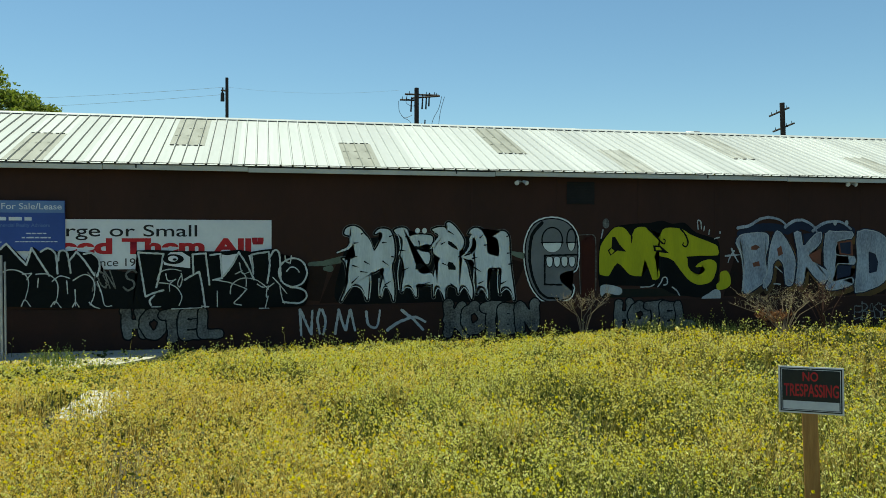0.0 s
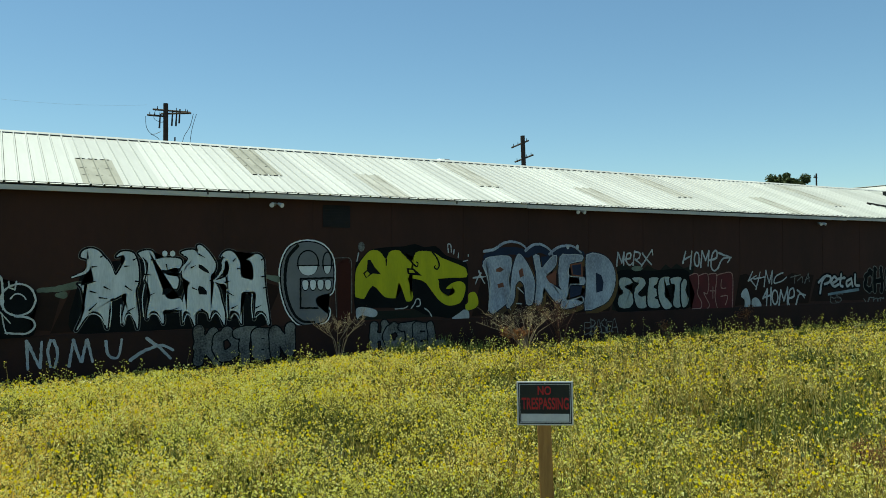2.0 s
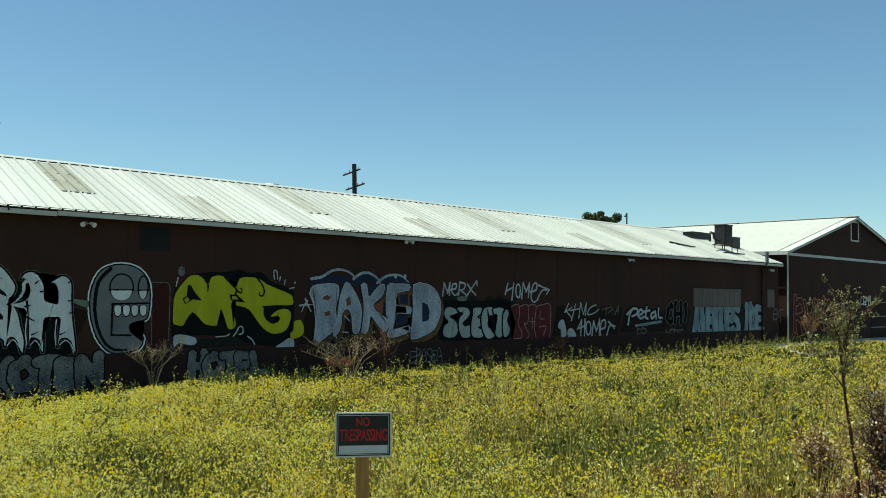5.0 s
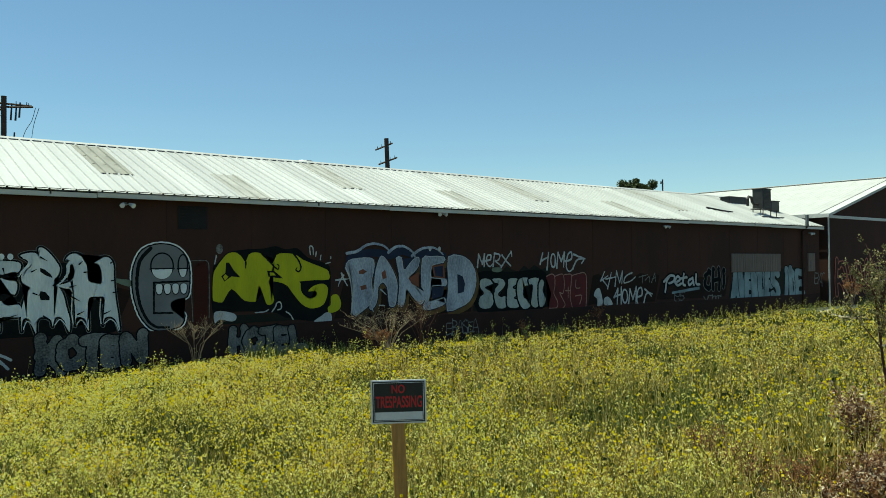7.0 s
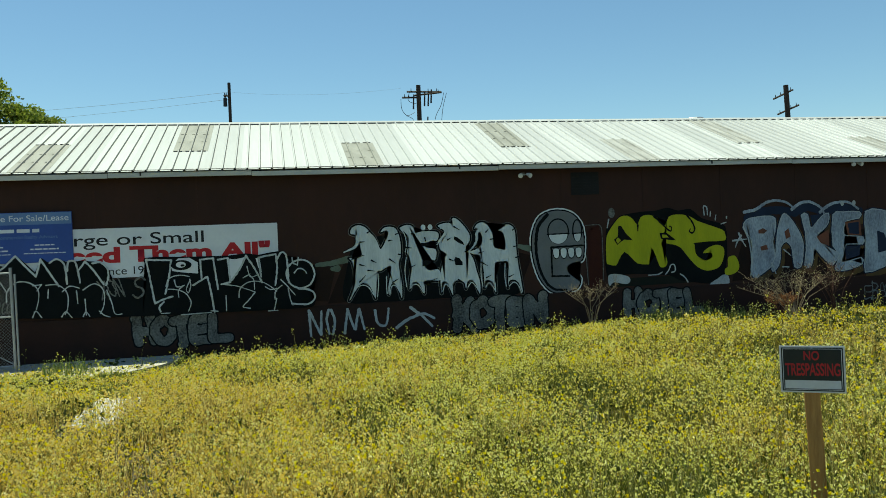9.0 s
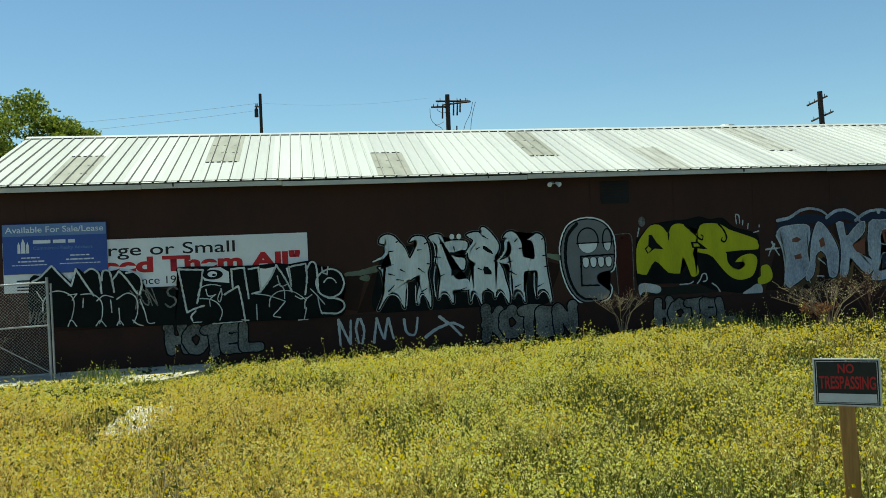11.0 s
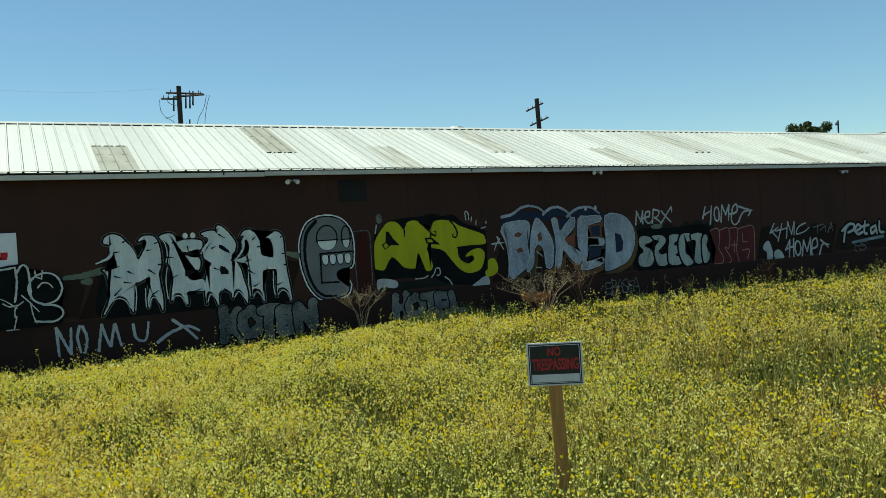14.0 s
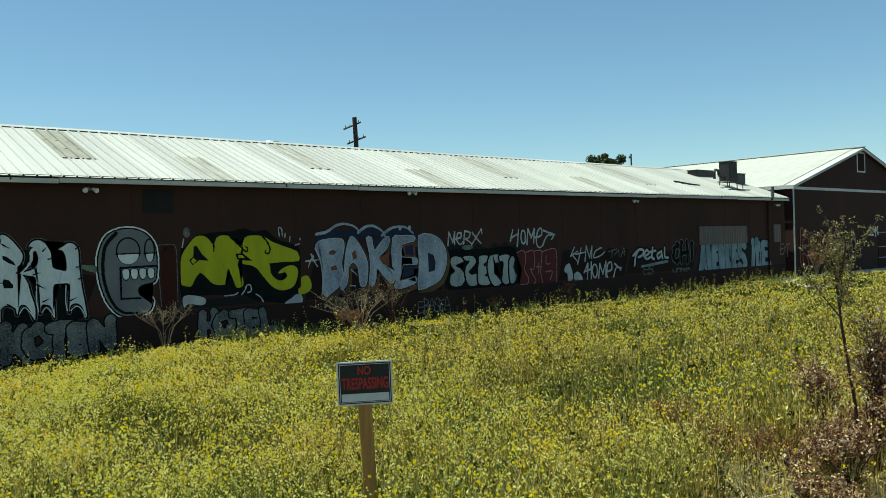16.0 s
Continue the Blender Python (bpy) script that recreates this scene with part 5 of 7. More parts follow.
BLUE = {
    "B": [(13.41, 1.5), (13.51, 1.74), (13.83, 1.81), (14.25, 1.83), (14.46, 1.74), (14.44, 1.38), (14.35, 1.08), (14.4, 0.78), (14.39, 0.46), (14.14, 0.25), (13.86, 0.08), (13.76, 0.03), (13.63, 0.16), (13.68, 0.65), (13.64, 1.18)],
    "A": [(14.46, 0.99), (14.53, 1.44), (14.64, 1.74), (14.75, 1.89), (14.92, 1.78), (15.14, 1.49), (15.31, 1.16), (15.36, 0.89), (15.31, 0.43), (15.22, 0.27), (15.05, 0.3), (15, 0.62), (14.96, 0.89), (14.79, 1.06), (14.61, 0.9), (14.59, 0.63), (14.52, 0.36), (14.33, 0.19), (14.29, 0.37), (14.42, 0.63)],
    "K": [(15.32, 1.82), (15.54, 1.83), (15.61, 1.43), (15.79, 1.56), (16.02, 1.78), (16.24, 1.85), (16.22, 1.56), (16.01, 1.34), (15.79, 1.16), (16.01, 0.93), (16.35, 0.74), (16.56, 0.59), (16.35, 0.32), (16.24, 0.32), (15.94, 0.6), (15.72, 0.83), (15.67, 0.52), (15.56, 0.25), (15.38, 0.34), (15.45, 0.8), (15.43, 1.34)],
    "E": [(16.38, 1.8), (16.71, 1.87), (17.3, 1.86), (17.28, 1.67), (16.82, 1.59), (16.73, 1.24), (16.87, 1.15), (17.39, 1.1), (17.37, 0.88), (16.82, 0.9), (16.7, 0.59), (16.65, 0.35), (17.29, 0.48), (17.34, 0.29), (16.93, 0.15), (16.54, 0.11), (16.4, 0.22), (16.58, 0.59), (16.35, 0.87)],
    "D": [(17.49, 1.86), (18.03, 1.9), (18.42, 1.74), (18.67, 1.42), (18.74, 1.03), (18.64, 0.65), (18.41, 0.32), (18.01, 0.14), (17.43, 0.03), (17.46, 0.57), (17.49, 1.14)],
}
BLUE_RUST = [[(13.89, 1.42), (14.04, 1.48), (14.18, 1.4), (14.06, 1.32), (13.89, 1.33)], [(13.93, 0.94), (14.14, 0.99), (14.18, 0.85), (13.97, 0.82)], [(14.74, 1.35), (14.88, 1.45), (14.94, 1.2), (14.79, 1.13)], [(15.81, 1.16), (16.22, 1.37), (16.22, 0.87), (15.94, 0.97)], [(16.78, 1.56), (17.3, 1.63), (17.34, 1.14), (16.87, 1.18)]]
BLUE_HOLES = [[(17.88, 1.27), (18.12, 1.19), (18.22, 0.94), (18.17, 0.65), (17.9, 0.6)], [(16.87, 1.52), (17.25, 1.56), (17.25, 1.18), (16.92, 1.22)], [(16.77, 0.85), (17.29, 0.84), (17.24, 0.54), (16.77, 0.44)], [(15.61, 1.8), (15.99, 1.83), (15.67, 1.45)]]
BLUE_ARCS = [smooth([(13.45, 1.97), (13.83, 2.04), (14.15, 2.22), (14.47, 2.28), (14.83, 2.21), (15.03, 2.07)], 5),
        smooth([(15.01, 2), (15.3, 2.18), (15.63, 2.2), (15.95, 2.04), (16.08, 1.85)], 5),
        smooth([(15.95, 1.89), (16.25, 2.09), (16.59, 2.17), (16.95, 2.14), (17.25, 1.95)], 5)]
BLUE_BAND = [smooth([(13.55, 1.79), (13.93, 1.94), (14.57, 1.99), (15.12, 1.89)], 5),
        smooth([(15.12, 1.92), (15.56, 2.05), (16.02, 1.91)], 5),
        smooth([(16.13, 1.89), (16.59, 2.02), (17.3, 1.89)], 5)]
BLUE_GLEAMS = [[(14.7, 0.83), (14.92, 0.64)],
        [(14.65, 0.32), (14.85, 0.3)],
        [(14.29, 0.44), (14.41, 0.13)],
        smooth([(13.39, 1.53), (13.55, 1.18), (13.63, 0.65), (13.59, 0.12)], 5)]
BUBBLE = [[(18.92, 1.03), (19.1, 1.12), (19.4, 1.08), (19.58, 0.92), (19.38, 0.83), (19.2, 0.77), (19.43, 0.65), (19.58, 0.45), (19.58, 0.22), (19.42, 0.04), (19.14, 0.01), (18.91, 0.08), (18.84, 0.25), (18.91, 0.47), (19.09, 0.58), (18.92, 0.78)],
    [(19.48, 1.08), (19.79, 1.12), (20.05, 1.07), (20.16, 0.87), (20, 0.68), (19.81, 0.53), (19.94, 0.44), (20.18, 0.46), (20.26, 0.22), (20.15, 0.02), (19.84, -0.01), (19.68, 0.12), (19.58, 0.43), (19.63, 0.73), (19.79, 0.88), (19.63, 0.92)],
    [(20.29, 1.07), (20.59, 1.11), (20.8, 1.05), (20.74, 0.87), (20.53, 0.75), (20.74, 0.65), (20.77, 0.47), (20.58, 0.37), (20.79, 0.31), (20.9, 0.14), (20.74, -0.01), (20.36, -0), (20.2, 0.16), (20.21, 0.62), (20.26, 0.81)],
    [(20.75, 0.95), (20.91, 1.1), (21.24, 1.12), (21.4, 1), (21.37, 0.8), (21.18, 0.78), (21.07, 0.66), (21.07, 0.4), (21.34, 0.29), (21.45, 0.09), (21.28, -0.05), (21.01, -0.06), (20.79, 0.21), (20.69, 0.61)],
    [(21.32, 1.06), (21.82, 1.1), (21.87, 0.89), (21.79, 0.69), (21.84, 0.28), (21.83, 0.02), (21.61, -0.04), (21.42, 0.09), (21.45, 0.39), (21.51, 0.79), (21.34, 0.84)],
    [(21.84, 0.89), (22.01, 1.05), (22.15, 0.89), (22.07, 0.64), (22.12, 0.48), (22.23, 0.27), (22.12, 0.03), (21.89, -0.03), (21.81, 0.28), (21.81, 0.65)]]
RED_FIELD = [(22.24, 1.09), (22.47, 1.19), (23.4, 1.18), (24.5, 1.2), (24.56, 0.54), (24.52, -0.14), (23.38, -0.13), (22.34, -0.1), (22.52, 0.47)]
RED_LINES = [smooth([(22.27, 1.13), (22.53, 1.21), (22.7, 1.13), (22.72, 0.78), (22.66, 0.47), (22.86, 0.15), (22.8, -0.07), (22.4, -0.08)], 5),
        smooth([(22.75, 1.13), (23.16, 1.19), (23.24, 0.77), (23.15, 0.46), (22.98, 0.5), (23.09, 0.31), (23.27, 0.04), (23.15, -0.1)], 5),
        smooth([(23.22, 1.17), (23.63, 1.18), (23.63, 0.87), (23.56, 0.34), (23.68, -0.1)], 5),
        smooth([(23.63, 1.12), (23.99, 1.2), (24.47, 1.18), (24.5, 0.43), (24.46, -0.16)], 5),
        smooth([(23.9, 0.97), (23.89, 0.67), (24.13, 0.65)], 5),
        smooth([(23.86, 0.34), (24.22, 0.35), (24.1, 0.02)], 5),
        [(23.3, 0.56), (23.6, 0.55)],
        [(23.45, 0.7), (23.44, 0.28)]]
TAG_HIGH = [[(18.82, 1.5), (18.88, 1.95)],
        [(18.88, 1.95), (19.05, 1.6)],
        [(19.05, 1.6), (19.15, 1.96)],
        [(19.15, 1.96), (19.13, 1.52)],
        smooth([(19.18, 1.72), (19.42, 1.76), (19.45, 1.92), (19.29, 1.9), (19.24, 1.66), (19.4, 1.52), (19.53, 1.6)], 5),
        [(19.56, 1.52), (19.63, 2.01)],
        smooth([(19.64, 1.99), (19.88, 1.93), (19.83, 1.77), (19.67, 1.7)], 5),
        [(19.67, 1.72), (19.97, 1.51)],
        smooth([(19.95, 1.49), (20.16, 1.73), (20.41, 2.02)], 5),
        smooth([(19.99, 1.93), (20.22, 1.69), (20.42, 1.53)], 5),
        [(20.44, 2.06), (20.47, 1.88)]]
TAG_ARROW = [[(21.94, 1.59), (22.08, 2.01)],
        [(22.02, 1.72), (22.36, 1.85)],
        [(22.3, 1.38), (22.39, 2.02)],
        smooth([(22.76, 1.73), (22.73, 1.54), (22.64, 1.47), (22.55, 1.54), (22.51, 1.72), (22.55, 1.9), (22.63, 1.98), (22.72, 1.91), (22.76, 1.73)], 5),
        [(22.83, 1.43), (22.91, 2.03)],
        [(22.91, 2.03), (23.08, 1.69)],
        [(23.08, 1.69), (23.26, 2.04)],
        [(23.26, 2.04), (23.21, 1.47)],
        smooth([(23.3, 1.69), (23.65, 1.78), (23.65, 2.04), (23.45, 1.93), (23.36, 1.49), (23.53, 1.3), (23.78, 1.43)], 5),
        smooth([(23.72, 1.39), (23.98, 1.74), (24.44, 1.79)], 5),
        smooth([(23.78, 1.96), (24.04, 1.88), (24.37, 1.79), (24.24, 1.61)], 5)]
TAG_KING = [[(25.37, 0.9), (25.61, 1.26)],
        [(25.37, 0.9), (25.82, 1.1)],
        [(25.47, 0.95), (25.79, 0.67)],
        [(25.79, 0.58), (26.03, 1.22)],
        [(25.68, 0.97), (26.28, 1.04)],
        [(26.25, 0.67), (26.35, 1.29)],
        [(26.35, 1.29), (26.54, 0.8)],
        [(26.54, 0.8), (26.72, 1.29)],
        [(26.72, 1.27), (26.68, 0.76)],
        smooth([(27.34, 1.2), (26.94, 1.06), (26.83, 0.8), (27.27, 0.87), (27.57, 1.03)], 5)]
TAG_LOW = [[(26.18, 0.21), (26.43, 0.57)],
        [(26.43, 0.57), (26.37, -0.14)],
        [(26.29, 0.25), (26.65, 0.34)],
        [(26.65, 0.62), (26.62, -0.14)],
        smooth([(27.04, 0.24), (26.99, 0.05), (26.87, -0.03), (26.76, 0.05), (26.71, 0.25), (26.75, 0.44), (26.87, 0.52), (26.99, 0.44), (27.04, 0.24)], 5),
        [(27.1, -0.09), (27.2, 0.52)],
        [(27.2, 0.52), (27.39, 0.1)],
        [(27.39, 0.1), (27.61, 0.61)],
        [(27.61, 0.61), (27.58, -0.17)],
        smooth([(27.69, 0.18), (27.99, 0.27), (27.95, 0.56), (27.73, 0.47), (27.66, -0), (27.92, -0.22), (28.15, -0.01)], 5),
        smooth([(28.11, -0.06), (28.3, 0.32), (28.69, 0.29)], 5),
        smooth([(28.19, 0.49), (28.42, 0.36), (28.62, 0.19)], 5)]
TAG_SMALL = [[(27.8, 1.01), (28.41, 1.11)],
        [(28.07, 1.08), (28.03, 0.75)],
        smooth([(28.22, 0.87), (28.49, 1.03), (28.53, 0.79)], 5),
        [(28.65, 0.77), (28.88, 1.18)],
        [(28.88, 1.18), (28.93, 0.82)],
        [(28.69, 0.91), (28.96, 0.99)]]
TAG_BLOBS = [[(24.96, 0.32), (25.06, 0.54), (25.27, 0.61), (25.41, 0.38), (25.48, 0.04), (25.35, -0.14), (25.14, -0.13), (25.17, 0.16)], [(25.55, 0.15), (25.76, 0.26), (25.97, 0.15), (26.08, -0.09), (25.62, -0.12)]]
PETAL = [smooth([(29.61, 0.35), (29.73, 0.81), (29.94, 1.01)], 5),
        smooth([(29.53, 0.79), (29.93, 1.03), (30.27, 1.01), (30.23, 0.81), (29.9, 0.71)], 5),
        smooth([(30.35, 0.73), (30.69, 0.86), (30.52, 1.01), (30.31, 0.78), (30.52, 0.61), (30.77, 0.68)], 5),
        smooth([(30.98, 1.11), (30.9, 0.68), (31.07, 0.6)], 5),
        [(30.73, 0.91), (31.2, 0.96)],
        smooth([(31.59, 0.9), (31.33, 0.8), (31.37, 0.6), (31.63, 0.73)], 5),
        [(31.63, 0.93), (31.72, 0.6)],
        smooth([(31.9, 1.08), (31.9, 0.67), (32.16, 0.62)], 5)]
PETAL_BAR = [(30.1, 0.34), (32.16, 0.52), (32.16, 0.39), (30.1, 0.24)]
BLACK_GROUND = [(-6.68, 1.24), (-6.46, 1.28), (-6.17, 1.54), (-5.96, 1.29), (-5.75, 1.11), (-5.6, 1.45), (-5.43, 1.32), (-5.25, 1.42), (-5.1, 1.3), (-4.96, 1.37), (-4.81, 1.29), (-4.6, 1.35), (-4.41, 1.29), (-4.21, 1.29), (-4.07, 1.09), (-4.05, 0.78), (-3.77, 0.88), (-3.2, 0.78), (-3.18, 1.16), (-3.2, 1.35), (-2.52, 1.35), (-1.92, 1.32), (-1.2, 1.32), (-0.74, 1.36), (-0.43, 1.31), (0.16, 1.39), (0.36, 1.15), (0.68, 1.16), (0.99, 0.97), (1.02, 0.53), (0.84, 0.39), (0.99, 0.21), (0.94, -0.06), (0.56, -0.12), (-1.29, -0.12), (-2.8, -0.11), (-3.81, -0.09), (-5.31, -0.05), (-6.07, -0), (-6.72, 0.09)]
BLACK_GAPS = [[(-1.19, 0.87), (-1.15, 1.24), (-1.01, 1.22), (-0.73, 1.27), (-0.94, 0.94), (-1.12, 0.66)], [(-2.59, 1.13), (-2.4, 1.3), (-2.13, 1.31), (-1.93, 1.18), (-1.93, 0.9), (-2.35, 0.95), (-2.55, 0.99)], [(-0.5, 1.22), (-0.4, 1.23), (-0.36, 0.86), (-0.44, 0.98)]]
BLACK_EDGES_A = [[(-6.63, 1.15), (-6.46, 1.24)],
        [(-6.46, 1.24), (-6.17, 1.52)],
        smooth([(-6.17, 1.52), (-5.96, 1.26), (-5.73, 1)], 5),
        [(-5.73, 1), (-5.61, 1.42)],
        smooth([(-5.61, 1.42), (-5.45, 1.13), (-5.22, 0.74)], 5),
        smooth([(-5.41, 1.32), (-5.25, 1.41), (-5.1, 1.32), (-5.05, 1.11), (-5.03, 0.79)], 5),
        smooth([(-5.01, 1.11), (-4.98, 1.33), (-4.84, 1.33), (-4.78, 1.16), (-4.73, 0.81)], 5),
        [(-4.77, 1.09), (-4.6, 1.32)],
        smooth([(-4.6, 1.32), (-4.42, 1.11), (-4.19, 0.74)], 5),
        smooth([(-4.43, 1.27), (-4.24, 1.28), (-4.09, 1.13), (-4.07, 0.92), (-4.13, 0.71)], 5)]
BLACK_LINES_A = [[(-6.54, 0.9), (-6.4, 0.65)],
        smooth([(-6.41, 0.42), (-6.39, 0.65), (-6.23, 0.85), (-6.01, 0.89), (-5.79, 0.8), (-5.69, 0.65), (-5.69, 0.45), (-5.75, 0.2)], 5),
        [(-5.48, 0.46), (-5.46, 0.68)],
        smooth([(-5.51, 0.78), (-5.27, 0.78), (-5.09, 0.66), (-5.02, 0.48), (-5.04, 0.2), (-5.11, 0.03)], 5),
        smooth([(-5.15, 0.6), (-4.97, 0.73), (-4.75, 0.67)], 5),
        [(-4.82, 0.61), (-4.8, 0.3)],
        smooth([(-4.67, 0.62), (-4.43, 0.76), (-4.26, 0.69), (-4.18, 0.51), (-4.2, 0.23), (-4.29, 0.01)], 5),
        [(-4.63, 0.39), (-4.62, -0)],
        smooth([(-4.12, 0.59), (-4.02, 0.29), (-3.95, 0), (-3.79, -0.02)], 5),
        smooth([(-5.84, 0.01), (-5.76, 0.16), (-5.64, 0)], 5),
        smooth([(-5.18, -0.01), (-5.08, 0.11), (-4.95, -0.04)], 5),
        smooth([(-4.69, -0.03), (-4.62, 0.08), (-4.54, -0.03)], 5),
        smooth([(-4.31, 0.08), (-4.2, -0.03), (-4.06, -0.08)], 5),
        [(-5.81, 0.78), (-5.61, 0.8)],
        [(-5.61, 0.8), (-5.72, 0.65)]]
BLACK_EDGES_B = [[(-3.17, 1.3), (-2.57, 1.26)],
        smooth([(-2.57, 1.26), (-2.64, 0.85), (-2.74, 0.43)], 5),
        smooth([(-3.17, 1.3), (-3.09, 0.8), (-3, 0.2)], 5),
        smooth([(-3, 0.2), (-2.79, 0.29), (-2.57, 0.35)], 5),
        smooth([(-2.87, -0.02), (-2.9, 0.1), (-2.79, 0.22)], 5),
        [(-2.06, 0.61), (-1.71, 0.81)],
        smooth([(-1.71, 0.81), (-1.64, 0.45), (-1.57, -0.09)], 5),
        [(-1.86, 1.25), (-1.55, 1.27)],
        smooth([(-1.55, 1.27), (-1.52, 1.01), (-1.46, 0.48)], 5),
        [(-1.87, 1.25), (-1.85, 0.77)],
        [(-1.44, 1.23), (-1.19, 1.26)],
        [(-1.19, 1.26), (-1.15, 0.64)],
        [(-1.15, 0.64), (-1.37, 0.6)],
        smooth([(-1.12, 0.68), (-0.89, 0.99), (-0.74, 1.3)], 5),
        smooth([(-0.74, 1.3), (-0.54, 0.97), (-0.36, 0.6)], 5),
        [(-0.43, 1.24), (-0, 1.31)],
        [(-0.43, 1.24), (-0.38, 0.74)]]
BLACK_EDGES_B += [smooth([(0.01, 1.31), (0.03, 0.94), (-0.03, 0.51)], 5),
        smooth([(0.02, 1.13), (0.13, 1.33), (0.23, 1.33), (0.29, 1.15), (0.31, 0.56)], 5),
        smooth([(0.99, 0.75), (0.87, 0.5), (0.61, 0.4), (0.36, 0.52), (0.26, 0.79), (0.38, 1.04), (0.64, 1.14), (0.89, 1.02), (0.99, 0.75)], 5),
        smooth([(0.36, 0.01), (0.78, -0.02), (0.96, 0.12), (0.94, 0.27), (0.79, 0.36), (0.55, 0.39)], 5)]
BLACK_LINES_B = [smooth([(-2.72, 0.61), (-2.63, 0.81), (-2.38, 0.88), (-2.14, 0.83)], 5),
        smooth([(-2.67, 0.54), (-2.44, 0.51), (-2.24, 0.4), (-2.13, 0.18), (-2.2, -0.04)], 5),
        smooth([(-2.51, 0.76), (-2.46, 0.59), (-2.28, 0.62)], 5),
        smooth([(-2.28, 0.62), (-2.42, 0.5), (-2.42, 0.33)], 5),
        smooth([(-2.14, 0.76), (-2.12, 0.61), (-2.18, 0.43), (-2.23, 0.52), (-2.14, 0.73)], 5),
        smooth([(-1.37, 0.6), (-0.98, 0.53), (-0.54, 0.36)], 5),
        smooth([(-0.95, 0.24), (-0.92, 0.45), (-0.77, 0.59), (-0.58, 0.64), (-0.34, 0.6), (-0.16, 0.49), (0, 0.35)], 5),
        smooth([(-0.54, 0.36), (-0.72, 0.15), (-0.86, -0), (-0.68, -0.05)], 5),
        [(-1.27, 0.31), (-1.27, -0.08)],
        smooth([(-0.72, 1.02), (-0.65, 0.76), (-0.49, 0.79)], 5),
        [(-0.83, 0.74), (-0.65, 0.83)],
        smooth([(-0.65, 0.79), (-0.56, 0.65), (-0.56, 0.43)], 5),
        smooth([(0.11, 0.65), (0.29, 0.45), (0.46, 0.23)], 5),
        smooth([(-0.05, 0.14), (-0.03, 0.36), (0.14, 0.5)], 5),
        [(-0.01, 0.17), (-0.08, -0.13)],
        smooth([(0.29, 0.42), (0.34, 0.12), (0.4, -0.03)], 5),
        [(-2.85, -0.06), (-2.64, -0.06)]]
BLACK_LINES_B += [[(-2.37, -0.12), (-1.64, -0.1)],
        [(-0.23, -0.14), (0.01, -0.14)],
        [(-1.65, -0.06), (-1.48, -0.08)],
        smooth([(-0.28, 0.48), (-0.14, 0.4), (0, 0.43)], 5)]
NOMUS = [[(0.8, -0.21), (0.83, -0.87)],
        [(0.83, -0.26), (1.08, -0.84)],
        [(1.09, -0.84), (1.12, -0.23)],
        smooth([(1.31, -0.21), (1.25, -0.46), (1.31, -0.83)], 5),
        smooth([(1.37, -0.22), (1.46, -0.5), (1.4, -0.86)], 5),
        [(1.71, -0.84), (1.8, -0.23)],
        [(1.8, -0.23), (1.96, -0.75)],
        [(1.99, -0.75), (2.09, -0.23)],
        [(2.11, -0.23), (2.23, -0.77)],
        smooth([(2.53, -0.29), (2.57, -0.59), (2.71, -0.71), (2.83, -0.64), (2.89, -0.26)], 5)]
SWASH = [smooth([(3.1, -0.78), (3.31, -0.63), (3.56, -0.52), (3.85, -0.45), (4.11, -0.59)], 5),
        smooth([(3.49, -0.27), (3.65, -0.4), (3.77, -0.49), (4.05, -0.79)], 5)]


def closed_line(outline):
    return [list(outline) + [outline[0]]]


# silver letters with dark cuts and dripping feet
def build_silver_piece():
    sp = Spray("tall silver-grey MESH lettering with black outlines and drips")
    # haze of black round the letters
    sp.fill(smooth([(1.75, 0.0), (1.85, 0.9), (2.1, 1.5), (3.0, 1.7), (4.2, 1.7), (5.6, 1.7), (6.35, 1.6), (6.55, 0.8), (6.6, 0.0), (5.6, -0.08), (4.2, -0.07), (2.8, -0.08)], 5, True), M_SPRAYBLACK, "shadow")
    sp.strokes(SILVER_HOOKS, 0.15, M_SPRAYBLACK, "hook_line", taper=0.5)
    edges = {}
    for ch, outline in SILVER.items():
        soft = smooth(outline, 3, True)
        edges[ch] = sp.strokes(closed_line(soft), 0.115, M_FADED, "letter", None, "silver letter with dark edges", rough=0.002)
        sp.strokes(closed_line(soft), 0.085, M_SPRAYBLACK, "outline", edges[ch], rough=0.002)
    for ch, outline in SILVER.items():
        sp.fill(smooth(outline, 3, True), M_CHROME, "fill", edges[ch])
    for outline in SILVER_HOLES:
        sp.fill(outline, M_SPRAYBLACK, "counter")
    sp.strokes(SILVER_HOOKS, 0.10, M_CHROME, "hook", taper=0.35)
    sp.strokes(SILVER_ECHO, 0.024, M_CHROME, "line", rough=0.002)
    sp.strokes(SILVER_CUTS, 0.04, M_SPRAYBLACK, "cut_line", taper=0.25, rough=0.002)
    for x in (3.9, 4.09):
        sp.fill(oval(x, 1.86, 0.065, 0.075), M_SPRAYWHITE, "dot")
    pale = Spray("pale green overspray beside silver letters", WALL_Y - 0.009)
    pale.strokes([[(1.05, 0.98), (1.42, 1.0), (1.9, 1.10)], [(1.45, 0.86), (1.58, 0.86)], [(6.55, 1.25), (6.85, 1.18)]], 0.1, M_GREENBLOB, "patch", taper=1.8)


